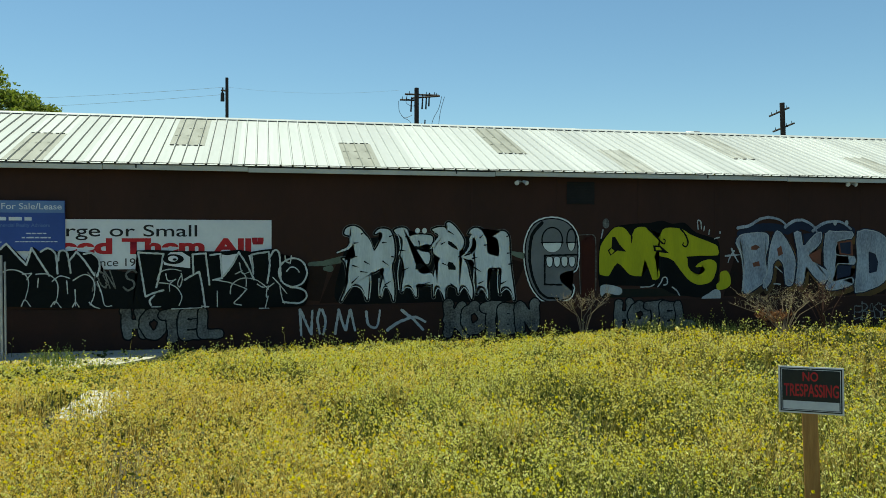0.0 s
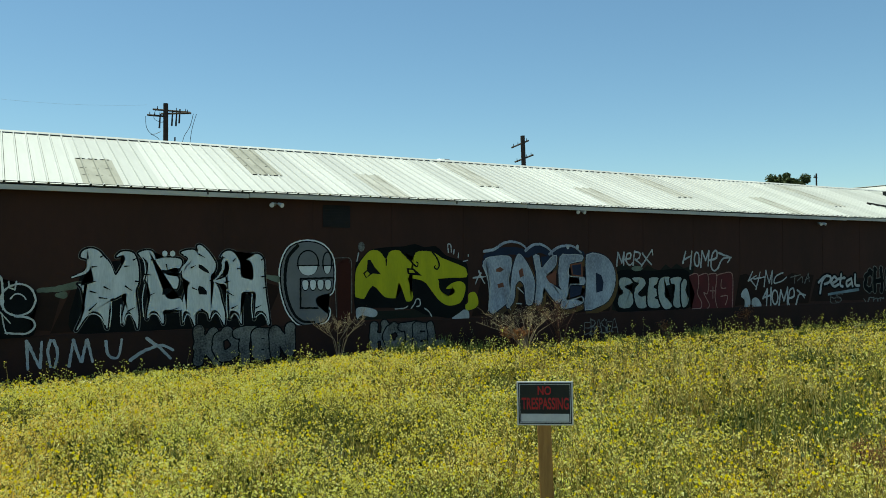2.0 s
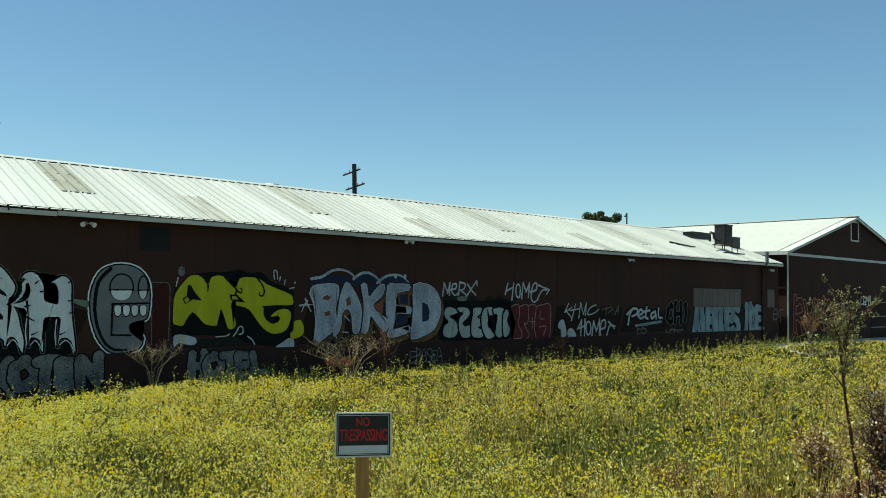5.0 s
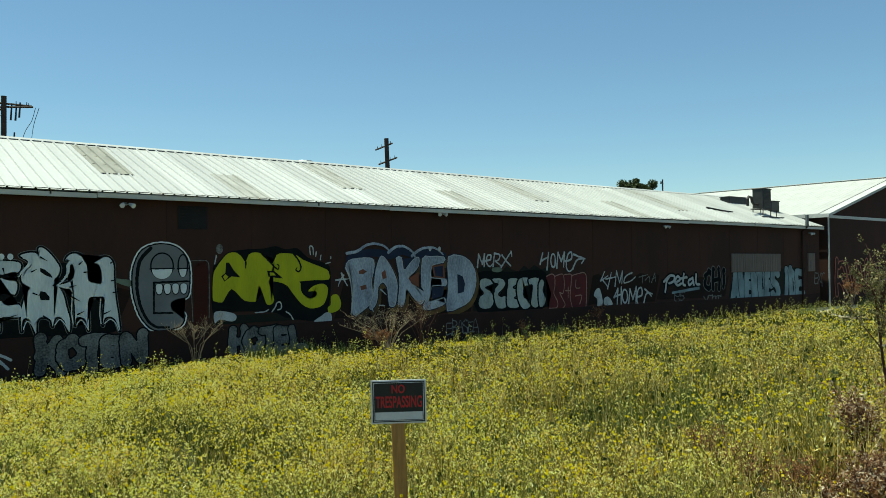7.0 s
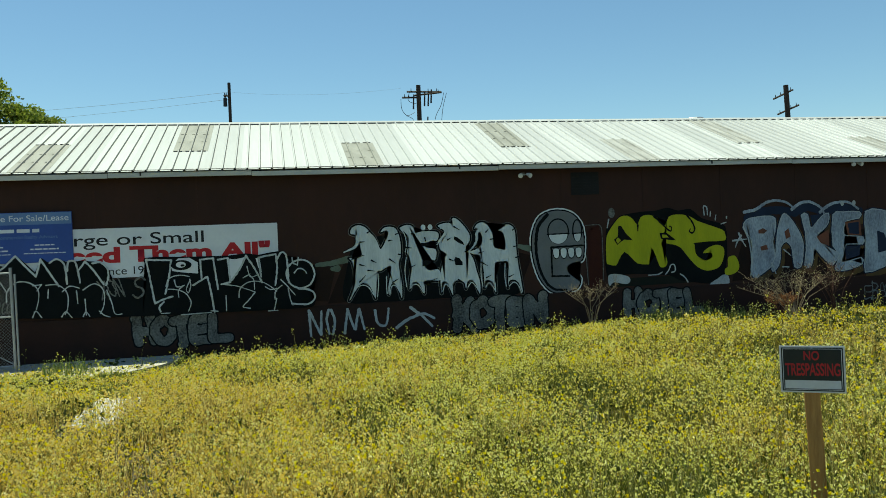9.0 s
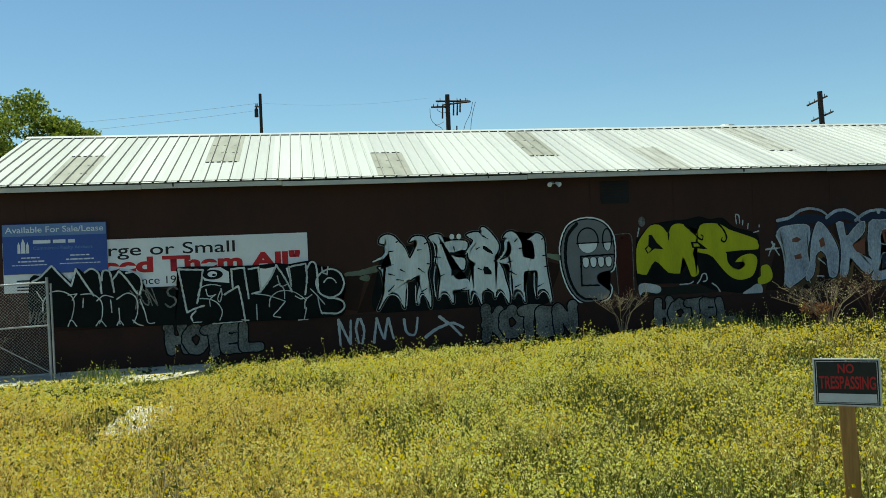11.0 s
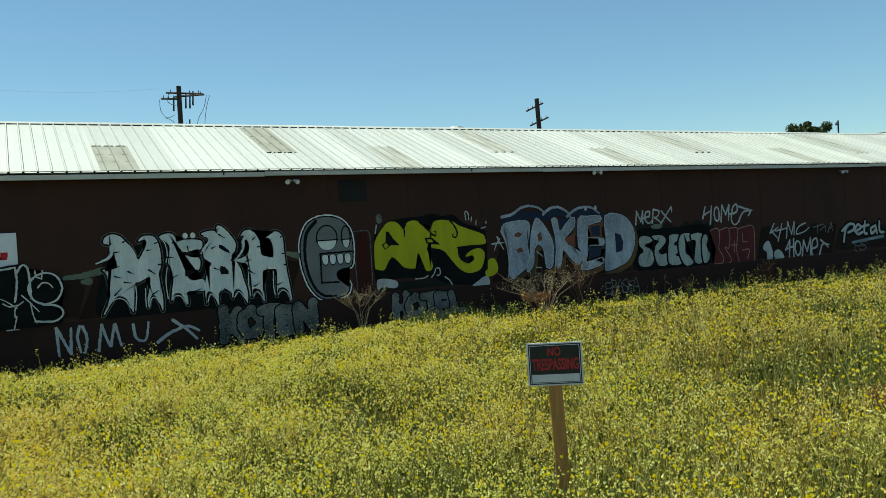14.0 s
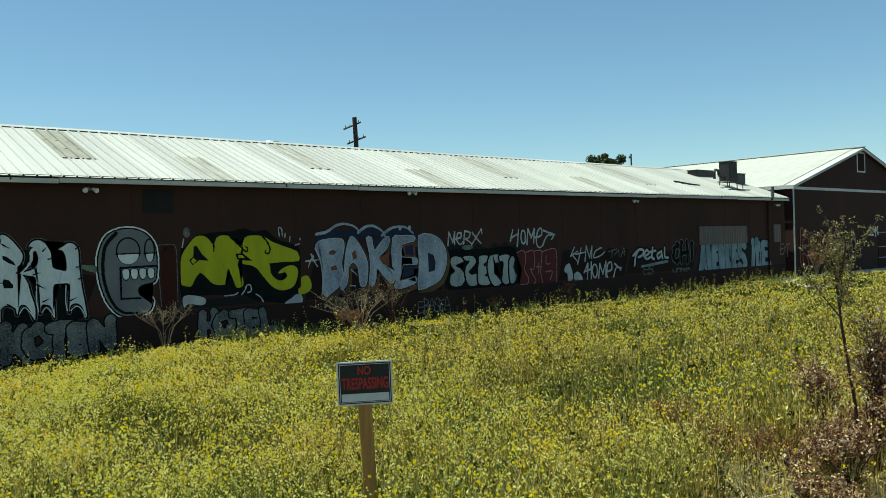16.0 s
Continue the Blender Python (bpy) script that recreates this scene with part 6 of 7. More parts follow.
def build_grey_dome():
    sp = Spray("grey painted dome shape with white outline and plain forms")
    top = smooth([(6.95, 1.2), (7.0, 1.65), (7.22, 2.04), (7.65, 2.19), (8.1, 2.11), (8.38, 1.82), (8.46, 1.45), (8.44, 0.95), (8.36, 0.78), (8.1, 0.72), (7.95, 0.62), (8.0, 0.42), (8.2, 0.36), (8.32, 0.28), (8.22, 0.02), (7.85, -0.07), (7.5, -0.05), (7.2, 0.25), (7.02, 0.7)], 5, True)
    edge = sp.strokes([top + top[:1]], 0.15, M_SPRAYWHITE, "outline", None, "white sprayed outline")
    sp.strokes([top + top[:1]], 0.075, M_SPRAYBLACK, "inner_line")
    sp.fill(top, M_GREYFILL, "field")
    sp.strokes([smooth([(7.42, 2.08), (7.14, 1.75), (7.06, 1.2), (7.12, 0.7), (7.3, 0.25), (7.55, 0.02), (7.9, -0.02)])], 0.10, M_SPRAYBLACK, "side_shade", taper=0.6)
    for cx, rx, rz in ((7.72, 0.32, 0.36), (8.28, 0.15, 0.32)):
        sp.fill(oval(cx, 1.62, rx, rz), M_SPRAYBLACK, "ring")
        sp.fill(oval(cx, 1.62, rx - 0.04, rz - 0.04), M_GREYFILL, "disc")
        sp.fill(oval(cx, 1.53, rx - 0.05, rz - 0.10, 180, 360, 14), M_SPRAYWHITE, "half_disc")
        sp.strokes([[(cx - rx, 1.54), (cx + rx, 1.55)]], 0.035, M_SPRAYBLACK, "bar")
    sp.strokes([[(7.5, 1.18), (8.44, 1.2)], [(7.5, 1.18), (7.5, 0.38), (8.0, 0.36)]], 0.05, M_SPRAYBLACK, "bar")
    for k in range(4):
        x = 7.56 + k * 0.22
        sp.fill(smooth([(x - 0.02, 1.13), (x + 0.17, 1.13), (x + 0.17, 0.92), (x + 0.08, 0.84), (x - 0.01, 0.92)], 4, True), M_SPRAYBLACK, "block_edge")
        sp.fill(smooth([(x, 1.12), (x + 0.15, 1.12), (x + 0.15, 0.93), (x + 0.08, 0.87), (x + 0.01, 0.93)], 4, True), M_SPRAYWHITE, "block")
    box_line = Spray("thin grey painted line in the shape of a door", WALL_Y - 0.009)
    box_line.strokes([smooth([(8.52, 1.75), (8.8, 1.76), (8.98, 1.72), (9.02, 1.4), (9.02, 0.2)]), [(8.52, 0.9), (8.56, 0.1)]], 0.022, M_FADED, "line")


def build_yellow_piece():
    sp = Spray("acid yellow graffiti letters on a black sprayed ground")
    sp.fill([(9.15, 0.5), (9.15, 0.22), (11.6, 0.22), (11.9, 0.0), (9.15, -0.02)], M_BUFF_D, "base")
    ground = sp.fill(smooth(YELLOW_GROUND, 3, True), M_SPRAYBLACK, "ground")
    sp.fill(smooth(YELLOW_LETTERS, 2, True), M_YELLOW, "letters", ground, "streaky acid yellow fill")
    sp.fill(smooth(YELLOW_TAIL, 3, True), M_YELLOW, "letters", ground)
    for outline in YELLOW_HOLES:
        sp.fill(outline, M_SPRAYBLACK, "counter", ground)
    for outline in YELLOW_GLEAMS:
        sp.fill(outline, M_YELLOW, "gleam", ground)
    sp.strokes(YELLOW_CURLS, 0.055, M_SPRAYBLACK, "line", ground, taper=0.6)
    for outline in YELLOW_PATCHES:
        sp.fill(smooth(outline, 3, True), M_GREYPATCH, "patch", ground, "pale sprayed patch")
    sp.fill(smooth(YELLOW_BLOB, 4, True), M_YELLOW, "blob", ground)
    tag = Spray("small white scrawls round yellow letters", WALL_Y - 0.012)
    tag.fill(oval(9.32, 2.08, 0.10, 0.14), M_FADED, "mark")
    tag.strokes(YELLOW_MARKS, 0.035, M_GREYPATCH, "mark")
    tag.strokes(STAR, 0.06, M_GREYPATCH, "star", taper=0.5)


def build_blue_piece():
    sp = Spray("pale blue-grey BAKED lettering with ochre shadows and blue arcs")
    for outline in BLUE.values():
        low = [(x + 0.09, z - 0.13) for x, z in outline]
        sp.strokes(closed_line(smooth(low, 2, True)), 0.12, M_BAKEDSHADE, "shade")
        sp.fill(low, M_BAKEDSHADE, "shade")
    sp.strokes(BLUE_BAND, 0.24, M_BLUEARC, "arc_shadow")
    for outline in BLUE.values():
        sp.strokes(closed_line(smooth(outline, 2, True)), 0.09, M_BLUEARC, "outline")
    for outline in BLUE.values():
        letter = sp.fill(smooth(outline, 2, True), M_BAKED, "letter", None, "streaky pale blue letter")
        sp.strokes(closed_line(smooth(outline, 2, True)), 0.026, M_GREYPATCH, "edge_line", letter)
    for outline in BLUE_RUST:
        sp.fill(outline, M_RUST, "counter")
    for outline in BLUE_HOLES:
        sp.fill(outline, M_BLUEARC, "counter")
    # arcs of cloud over the letters
    sp.strokes(BLUE_ARCS, 0.10, M_BAKED, "arc", taper=0.6)
    sp.strokes(BLUE_GLEAMS, 0.05, M_GREYPATCH, "gleam", taper=0.6)
    for x in (16.70, 17.10):
        sp.fill(oval(x, 2.13, 0.06, 0.08), M_GREYPATCH, "dot")


def build_black_pieces():
    # the black ground that both stand on
    g = Spray("black sprayed ground below the wall banner", WALL_Y - 0.080)
    g.fill(smooth(BLACK_GROUND, 2, True), M_SPRAYBLACK, "ground")
    for outline in BLACK_GAPS:
        g.fill(outline, M_BANNER, "gap")
    for label, edges, lines in (("black graffiti letters edged in white, looping in two rows", BLACK_EDGES_A, BLACK_LINES_A), ("black LIKEN graffiti letters edged in white", BLACK_EDGES_B, BLACK_LINES_B)):
        sp = Spray(label, WALL_Y - 0.085)
        sp.strokes(edges, 0.046, M_WHITELINE, "line")
        sp.strokes(lines, 0.030, M_WHITELINE, "scroll", taper=0.75)
    sp = Spray("small white strokes in a painted round shape", WALL_Y - 0.085)
    sp.strokes([[(0.42, 1.20), (0.44, 1.05), (0.52, 1.02)], [(0.58, 1.2), (0.55, 1.0)], smooth([(0.46, 0.80), (0.55, 0.90), (0.66, 0.90), (0.74, 0.84), (0.78, 0.78)])], 0.032, M_WHITELINE, "mark")
    # ring set into the top of the second letter
    ring = Spray("white and black painted ring between letters", WALL_Y - 0.095)
    ring.fill(oval(-2.33, 1.13, 0.25, 0.125), M_SPRAYBLACK, "disc")
    ring.fill(oval(-2.34, 1.14, 0.12, 0.075), M_BANNER, "dot")
    ring.fill(oval(-2.30, 1.12, 0.05, 0.03), M_SPRAYBLACK, "dot")
    tag = Spray("small white scrawled tags between black letters", WALL_Y - 0.085)
    lettering(tag, "XON", -4.30, -3.72, 0.42, 0.82, 0.03, ((0, M_FADED),), -0.3, 4, wild=0.1)
    lettering(tag, "S", -3.52, -3.2, 0.35, 0.86, 0.05, ((0, M_FADED),), 0.1, 5)
    lettering(tag, "VICO", -6.75, -6.3, 0.13, 0.40, 0.03, ((0, M_FADED),), 0.2, 6)


def build_faded(label, word, x0, x1, z0, z1, width, fill, seed, face_y=WALL_Y - 0.032, edge=M_SPRAYBLACK, extra=0.07, gap=0.02, wild=0.06):
    sp = Spray(label, face_y)
    lettering(sp, word, x0, x1, z0, z1, width, ((extra, edge), (0, fill)), 0.0, seed, gap, wild=wild)


def build_tag(label, word, x0, x1, z0, z1, width, material, seed, slant=0.12, face_y=WALL_Y - 0.010):
    sp = Spray(label, face_y)
    lettering(sp, word, x0, x1, z0, z1, width, ((0, material),), slant, seed, -0.15, jump=0.14, wild=0.10)




def strokes_tag(label, lines, width, material, face_y=WALL_Y - 0.012):
    Spray(label, face_y).strokes(lines, width, material, "stroke", taper=0.7)


def build_bubble_letters():
    sp = Spray("pale grey bubble letters with black outlines")
    sp.fill(smooth([(18.8, -0.05), (18.75, 1.25), (20.5, 1.32), (22.2, 1.3), (22.3, 0.2), (22.1, -0.05), (20.2, -0.08)], 5, True), M_SPRAYBLACK, "ground")
    sp.fill(oval(19.75, 1.40, 0.26, 0.09), M_GREENBLOB, "blob")
    for outline in BUBBLE:
        soft = smooth(outline, 4, True)
        edge = sp.strokes(closed_line(soft), 0.10, M_SPRAYBLACK, "letter", None, "grey bubble letter")
        sp.fill(soft, M_BUBBLE, "fill", edge)
        sp.strokes(closed_line(soft), 0.05, M_SPRAYBLACK, "edge_line", edge)
    sp = Spray("dark red block letters edged in dull pink", WALL_Y - 0.016)
    sp.fill(RED_FIELD, M_REDFILL, "ground")
    sp.strokes(RED_LINES, 0.036, M_PINK, "line")


def build_petal():
    sp = Spray("white Petal letters over a teal underline")
    sp.strokes(PETAL, 0.26, M_SPRAYBLACK, "outline")
    sp.fill(PETAL_BAR, M_TEAL, "bar")
    sp.strokes(PETAL, 0.11, M_GREYPATCH, "stroke")


def build_buff_patches():
    """Rectangles and swathes of not quite matching paint rolled over older writing."""
    for k, (x0, x1, z0, z1, m) in enumerate(((-2.4, 1.6, 0.0, 0.9, M_BUFF_A), (1.3, 6.9, -0.05, 1.0, M_BUFF_B), (8.6, 9.0, 0.0, 1.7, M_BUFF_C), (13.0, 18.9, -0.05, 1.3, M_BUFF_B), (18.6, 22.5, -0.05, 1.45, M_BUFF_D),
                                           (24.6, 29.2, -0.05, 1.1, M_BUFF_B), (29.0, 34.6, 0.0, 0.9, M_BUFF_A), (34.5, 41.7, -0.05, 1.25, M_BUFF_D))):
        rng = random.Random(50 + k)
        sp = Spray("dull patch of mismatched paint rolled over the red wall", WALL_Y - 0.0085)
        outline = []
        n = 14
        for i in range(n):
            outline.append((x0 + (x1 - x0) * i / n, z0 + rng.uniform(-0.01, 0.04)))
        for i in range(n):
            outline.append((x1 - (x1 - x0) * i / n + rng.uniform(-0.05, 0.05), z1 + rng.uniform(-0.12, 0.12)))
        sp.fill(outline, m, "patch")


M_BUFF_A = mat("buff_brown_black", (0.020, 0.014, 0.012), (0.030, 0.017, 0.013), 1.3, 0.9, fine=0.4, spec=0.1)
M_BUFF_B = mat("buff_dull_brown", (0.028, 0.015, 0.011), (0.018, 0.013, 0.011), 1.0, 0.9, fine=0.4, spec=0.1)
M_BUFF_C = mat("buff_red_brown", (0.055, 0.018, 0.013), (0.042, 0.015, 0.011), 1.6, 0.9, fine=0.4, spec=0.1)
build_buff_patches()
build_silver_piece()
build_grey_dome()
build_yellow_piece()
build_blue_piece()
build_black_pieces()
build_faded("faded grey HOTEL letters sprayed on the plinth", "HOTEL", -3.5, -1.25, -0.80, -0.24, 0.22, M_FADED, 2)
strokes_tag("dripping white NOMUS tag sprayed on the plinth", NOMUS, 0.075, M_GREYPATCH, WALL_Y - 0.032)
strokes_tag("curling white stroke sprayed on the plinth", SWASH, 0.09, M_GREYPATCH, WALL_Y - 0.032)
build_faded("faded grey bubble letters sprayed on the plinth", "KOTEN", 4.7, 7.25, -0.85, -0.2, 0.26, M_FADED, 3)
build_faded("faded grey HOTEL letters on the plinth", "HOTEL", 9.65, 11.95, -0.82, -0.22, 0.22, M_FADED, 9)
build_tag("thin grey scrawl on the plinth", "EBASEA", 17.4, 18.8, -0.75, -0.35, 0.03, M_FADED, 4, 0.0, WALL_Y - 0.032)
strokes_tag("white MERX tag on the red wall", TAG_HIGH, 0.07, M_GREYPATCH)
strokes_tag("white HOME tag with an arrow stroke", TAG_ARROW, 0.08, M_GREYPATCH)
build_bubble_letters()
strokes_tag("white KING tag on the red wall", TAG_KING, 0.065, M_GREYPATCH)
strokes_tag("white HOME tag below another tag", TAG_LOW, 0.085, M_GREYPATCH)
strokes_tag("small white tag on the red wall", TAG_SMALL, 0.05, M_FADED)
bl = Spray("white sprayed blotches on the red wall")
for blotch in TAG_BLOBS:
    bl.fill(smooth(blotch, 4, True), M_GREYPATCH, "blob")
build_petal()
build_faded("black OH letters with thin white edges", "OHI", 32.6, 34.4, 0.4, 1.2, 0.2, M_SPRAYBLACK, 11, WALL_Y - 0.010, M_FADED, 0.07)
build_tag("thin grey YERT tag low on the wall", "YERT", 32.45, 33.8, -0.5, 0.06, 0.05, M_FADED, 12)
build_tag("thin grey tag below painted letters", "ES", 30.3, 31.0, -0.05, 0.32, 0.04, M_FADED, 13)
build_faded("pale teal AVENUES block letters with black edges", "AVENUES", 34.85, 39.0, -0.2, 1.1, 0.40, M_TEAL, 14, WALL_Y - 0.010, M_SPRAYBLACK, 0.08)
build_faded("pale teal DE block letters with black edges", "IDE", 39.5, 41.4, -0.18, 1.12, 0.36, M_TEAL, 15, WALL_Y - 0.010, M_SPRAYBLACK, 0.08)
build_tag("thin grey EXT tag near the wall's end", "EXT", 42.75, 43.7, 0.45, 1.05, 0.06, M_FADED, 16)
build_faded("dull red graffiti letters edged in pink on the hall", "RVNO", 44.6, 49.6, -0.2, 1.4, 0.22, M_WALL, 17, GY - 0.04, M_REDEDGE, 0.16)
build_tag("faded grey tag on the hall wall", "HTH", 50.0, 52.4, 0.0, 1.1, 0.09, M_PINK, 18, 0.0, GY - 0.04)
build_tag("small white tag on the hall wall", "LEMN", 53.6, 55.1, 1.3, 1.75, 0.07, M_SPRAYWHITE, 19, 0.0, GY - 0.04)
smudge = Spray("faint pale smudge of paint high on the wall")
smudge.strokes([[(-2.9, 2.72), (-2.78, 2.68), (-2.7, 2.74)], [(-2.82, 2.84), (-2.76, 2.8)]], 0.05, M_PLINTH, "smudge", taper=0.5)


# ---- shrubs at the foot of the walls and by the pavement ----
twig_shrub("dry_shrub", "bare dry twiggy shrub against the red wall", 8.15, 20.3, 1.35, 1.7, 9, 11, 21, M_DRYTWIG, M_STRAW, 1, 0.012, 0.011)
twig_shrub("dry_shrub", "tangled dry brown shrub against the red wall", 13.9, 19.9, 1.3, 3.4, 22, 10, 22, M_DRYTWIG, M_STRAW, 1, 0.016, 0.010)
twig_shrub("dry_shrub", "dry brown twigs among weeds below graffiti", 15.2, 19.9, 1.5, 2.4, 13, 10, 23, M_REDTWIG, M_STRAW, 1, 0.016, 0.012)
twig_shrub("dry_shrub", "small dry weed at the wall's foot", 20.1, 20.6, 0.7, 0.6, 7, 8, 24, M_REDTWIG, M_DRYLEAF, 2, 0.02, 0.010)
twig_shrub("dry_shrub", "dry reddish weed against the red wall", 24.3, 20.7, 1.0, 0.9, 8, 9, 25, M_REDTWIG, M_DRYLEAF, 2, 0.025, 0.012)
twig_shrub("dry_shrub", "pale leafless shrub behind the gate", -7.6, 20.9, 1.1, 1.3, 10, 10, 26, M_DRYTWIG, M_STRAW, 2, 0.018, 0.012)
twig_shrub("dry_shrub", "dry bush by the hall's corner", 44.4, 20.3, 1.5, 1.6, 9, 10, 27, M_DRYTWIG, M_DRYLEAF, 5, 0.035, 0.018)
twig_shrub("dry_shrub", "brown leafy undergrowth of a dry shrub by the wall", 13.6, 20.1, 0.7, 1.5, 16, 9, 30, M_REDTWIG, M_DRYLEAF, 4, 0.022, 0.010)
twig_shrub("dry_shrub", "upright dark stalks in the weeds", 11.2, 12.1, 0.95, 0.4, 6, 5, 34, M_REDTWIG, M_LUSH, 4, 0.016, 0.006)
twig_shrub("dry_shrub", "upright dry stalks in the weeds", 13.9, 14.2, 0.95, 0.35, 6, 5, 28, M_REDTWIG, M_GREENLEAF, 2, 0.014, 0.006)
twig_shrub("dry_shrub", "thin upright dry stalks in the weeds", 9.6, 13.2, 0.95, 0.2, 3, 4, 29, M_REDTWIG, M_STRAW, 1, 0.014, 0.005)
def grass_tuft(label, x, y, height, width, blades, seed):
    """A feathery tuft of fresh upright grass with seeding tips."""
    rng = np.random.default_rng(seed)
    a, q = rng.uniform(0, math.tau, blades), np.sqrt(rng.random(blades)) * width * 0.5
    bx, by = x + np.cos(a) * q, y + np.sin(a) * q * 0.7
    h = height * rng.uniform(0.35, 1.0, blades) * (1 - 0.5 * (q / (width * 0.5)) ** 2)
    me, tip = blade_mesh("grass_tuft", bx, by, h, rng.uniform(0.010, 0.022, blades), rng.uniform(0.03, 0.4, blades), rng, M_TUFT)
    tagged(new("grass_tuft", me), label, "grass tuft", kind="stuff")
    c = np.concatenate([tip[::3] + rng.normal(size=tip[::3].shape) * 0.02 for _ in range(2)])
    tagged(new("tuft_seed", crossed("tuft_seed", c, 0.013 * rng.uniform(0.5, 1.2, len(c)), rng, M_TUFT)), "seeding tips of a fresh green grass tuft", "grass tuft", kind="stuff")


M_TUFT = leaf_mat("fresh_tuft_blade", [(0.07, 0.12, 0.020), (0.14, 0.20, 0.045), (0.24, 0.29, 0.08), (0.48, 0.47, 0.18)], 0.4)


# ---- the field of flowering weeds ----
def build_sapling_crown():
    s = thing("sapling_tree", "slender sapling with a sparse olive crown over weeds", "sapling", at=(7.02, 2.88, gz(7.02, 2.88) - 0.09))
    rng = np.random.default_rng(61)
    ends = []
    part("trunk", tube(bmesh.new(), [(0.06, -0.05, 0), (0.04, 0, 0.7), (-0.06, 0.05, 1.35), (-0.10, 0.08, 1.85)], 0.016, 0.008, 6), M_REDTWIG, s)
    for k in range(11):
        a = rng.uniform(0, math.tau)
        base = np.array([-0.07, 0.05, rng.uniform(1.4, 1.85)])
        tip = base + np.array([math.cos(a) * rng.uniform(0.12, 0.30), math.sin(a) * rng.uniform(0.12, 0.30), rng.uniform(0.2, 0.55)])
        bm = tube(bmesh.new(), [tuple(base), tuple((base + tip) / 2 + rng.normal(size=3) * 0.03), tuple(tip)], 0.006, 0.002, 5)
        for j in range(9):
            u = rng.uniform(0.2, 1.0)
            b = base + (tip - base) * u
            e = b + unit(rng.normal(size=3) + np.array([0, 0, 0.4])) * rng.uniform(0.05, 0.15)
            tube(bm, [tuple(b), tuple(e)], 0.002, 0.001, 3)
            ends += [e, b]
        part("limb", bm, M_REDTWIG, s)
    ob = new("crown", leaves(rng, ends, np.full(len(ends), 0.035), 12, 0.011, M_OLIVE, "crown", 1.0))
    ob.parent = s


M_OLIVE = leaf_mat("olive_leaf", [(0.10, 0.10, 0.035), (0.22, 0.20, 0.08), (0.36, 0.31, 0.15)], 0.3)
build_sapling_crown()
for i, (sx, sy, sh, sw) in enumerate(((6.55, 2.72, 0.6, 0.8), (6.95, 2.5, 0.8, 0.7), (7.3, 3.3, 0.85, 0.4), (7.0, 2.68, 1.3, 0.22), (7.2, 2.45, 0.95, 0.7), (5.9, 2.6, 0.35, 0.6), (6.45, 3.0, 0.36, 0.7), (6.9, 3.0, 0.48, 0.7), (7.25, 2.85, 0.6, 0.7))):
    twig_shrub("dead_bush", "dead reddish-brown leafy bush beside the pavement", sx, sy, sh, sw, 14, 12, 70 + i, M_REDTWIG, M_DEADLEAF, 6, 0.014, 0.007)

for i, (sx, sy, sh) in enumerate(((6.65, 4.35, 0.60), (6.3, 3.9, 0.56), (5.95, 3.5, 0.54), (6.25, 3.35, 0.50), (6.6, 3.3, 0.45))):
    twig_shrub("dead_weed", "rust-brown dead weed standing in the field", sx, sy, sh, 0.55, 9, 9, 90 + i, M_REDTWIG, M_DRYLEAF, 3, 0.010, 0.004)


def swell(x, y, scale, seed):
    """Soft random swells, about -1 to 1, of that size in metres."""
    rng = np.random.default_rng(seed)
    out = np.zeros_like(x)
    for k in range(7):
        a, f, p = rng.uniform(0, math.tau), rng.uniform(0.6, 1.7) * math.tau / scale, rng.uniform(0, math.tau)
        out += np.sin((x * math.cos(a) + y * math.sin(a)) * f + p + 0.8 * np.sin((y * math.cos(a) - x * math.sin(a)) * f * 0.6 + p * 2))
    return out / 3.5


def in_field(x, y):
    """Where weeds grow: thin on the concrete and against the wall, with gaps between clumps."""
    rng = np.random.default_rng(7)
    keep = rng.random(len(x))
    ok = (y > 0.95) & (y < 21.35)
    apron = (x < -2.2) & (y > 17.6 + np.clip((x + 6.6) * 0.40, -0.2, 2.0))
    patch = (((x + 2.55) / 0.50) ** 2 + ((y - 12.2) / 2.2) ** 2) < 1
    along = x - 33.0 - (y - 15.2) * 1.08
    path = ((along > 0.0) & (along < 2.2) & (y > 14.9)) | ((x > 38.5) & (y > 19.5))
    ok &= ~(apron & (keep > 0.30)) & ~(patch & (keep > 0.11)) & ~(path & (keep > 0.05))
    edge = y > 20.0 + 0.6 * swell(x, y * 0.2, 2.5, 3)
    ok &= ~(edge & (keep > 0.16))
    clump = swell(x, y, 0.7, 5) + 0.6 * swell(x, y, 1.9, 6)
    ok &= keep < np.clip(0.62 + 0.75 * clump, 0.12, 1.0)
    r, az = np.hypot(x, y), np.degrees(np.arctan2(x, y)) + 4 * swell(x, y, 1.2, 15)
    bare = (az > 58.5) & (r > 3.6) & (r < 7.4)
    return ok & ~((furrow(x, y) > 0.5) & (keep > 0.30)) & ~(bare & (keep > 0.12))


def furrow(x, y):
    """A worn brown furrow that runs away from the pavement, 0 to 1."""
    off = (x + 0.35 + 0.117 * y + 0.12 * swell(x, y, 1.6, 51)) / 0.30
    return np.exp(-off ** 2) * np.clip((y - 4.4) / 0.8, 0, 1) * np.clip((10.4 - y) / 1.5, 0, 1)


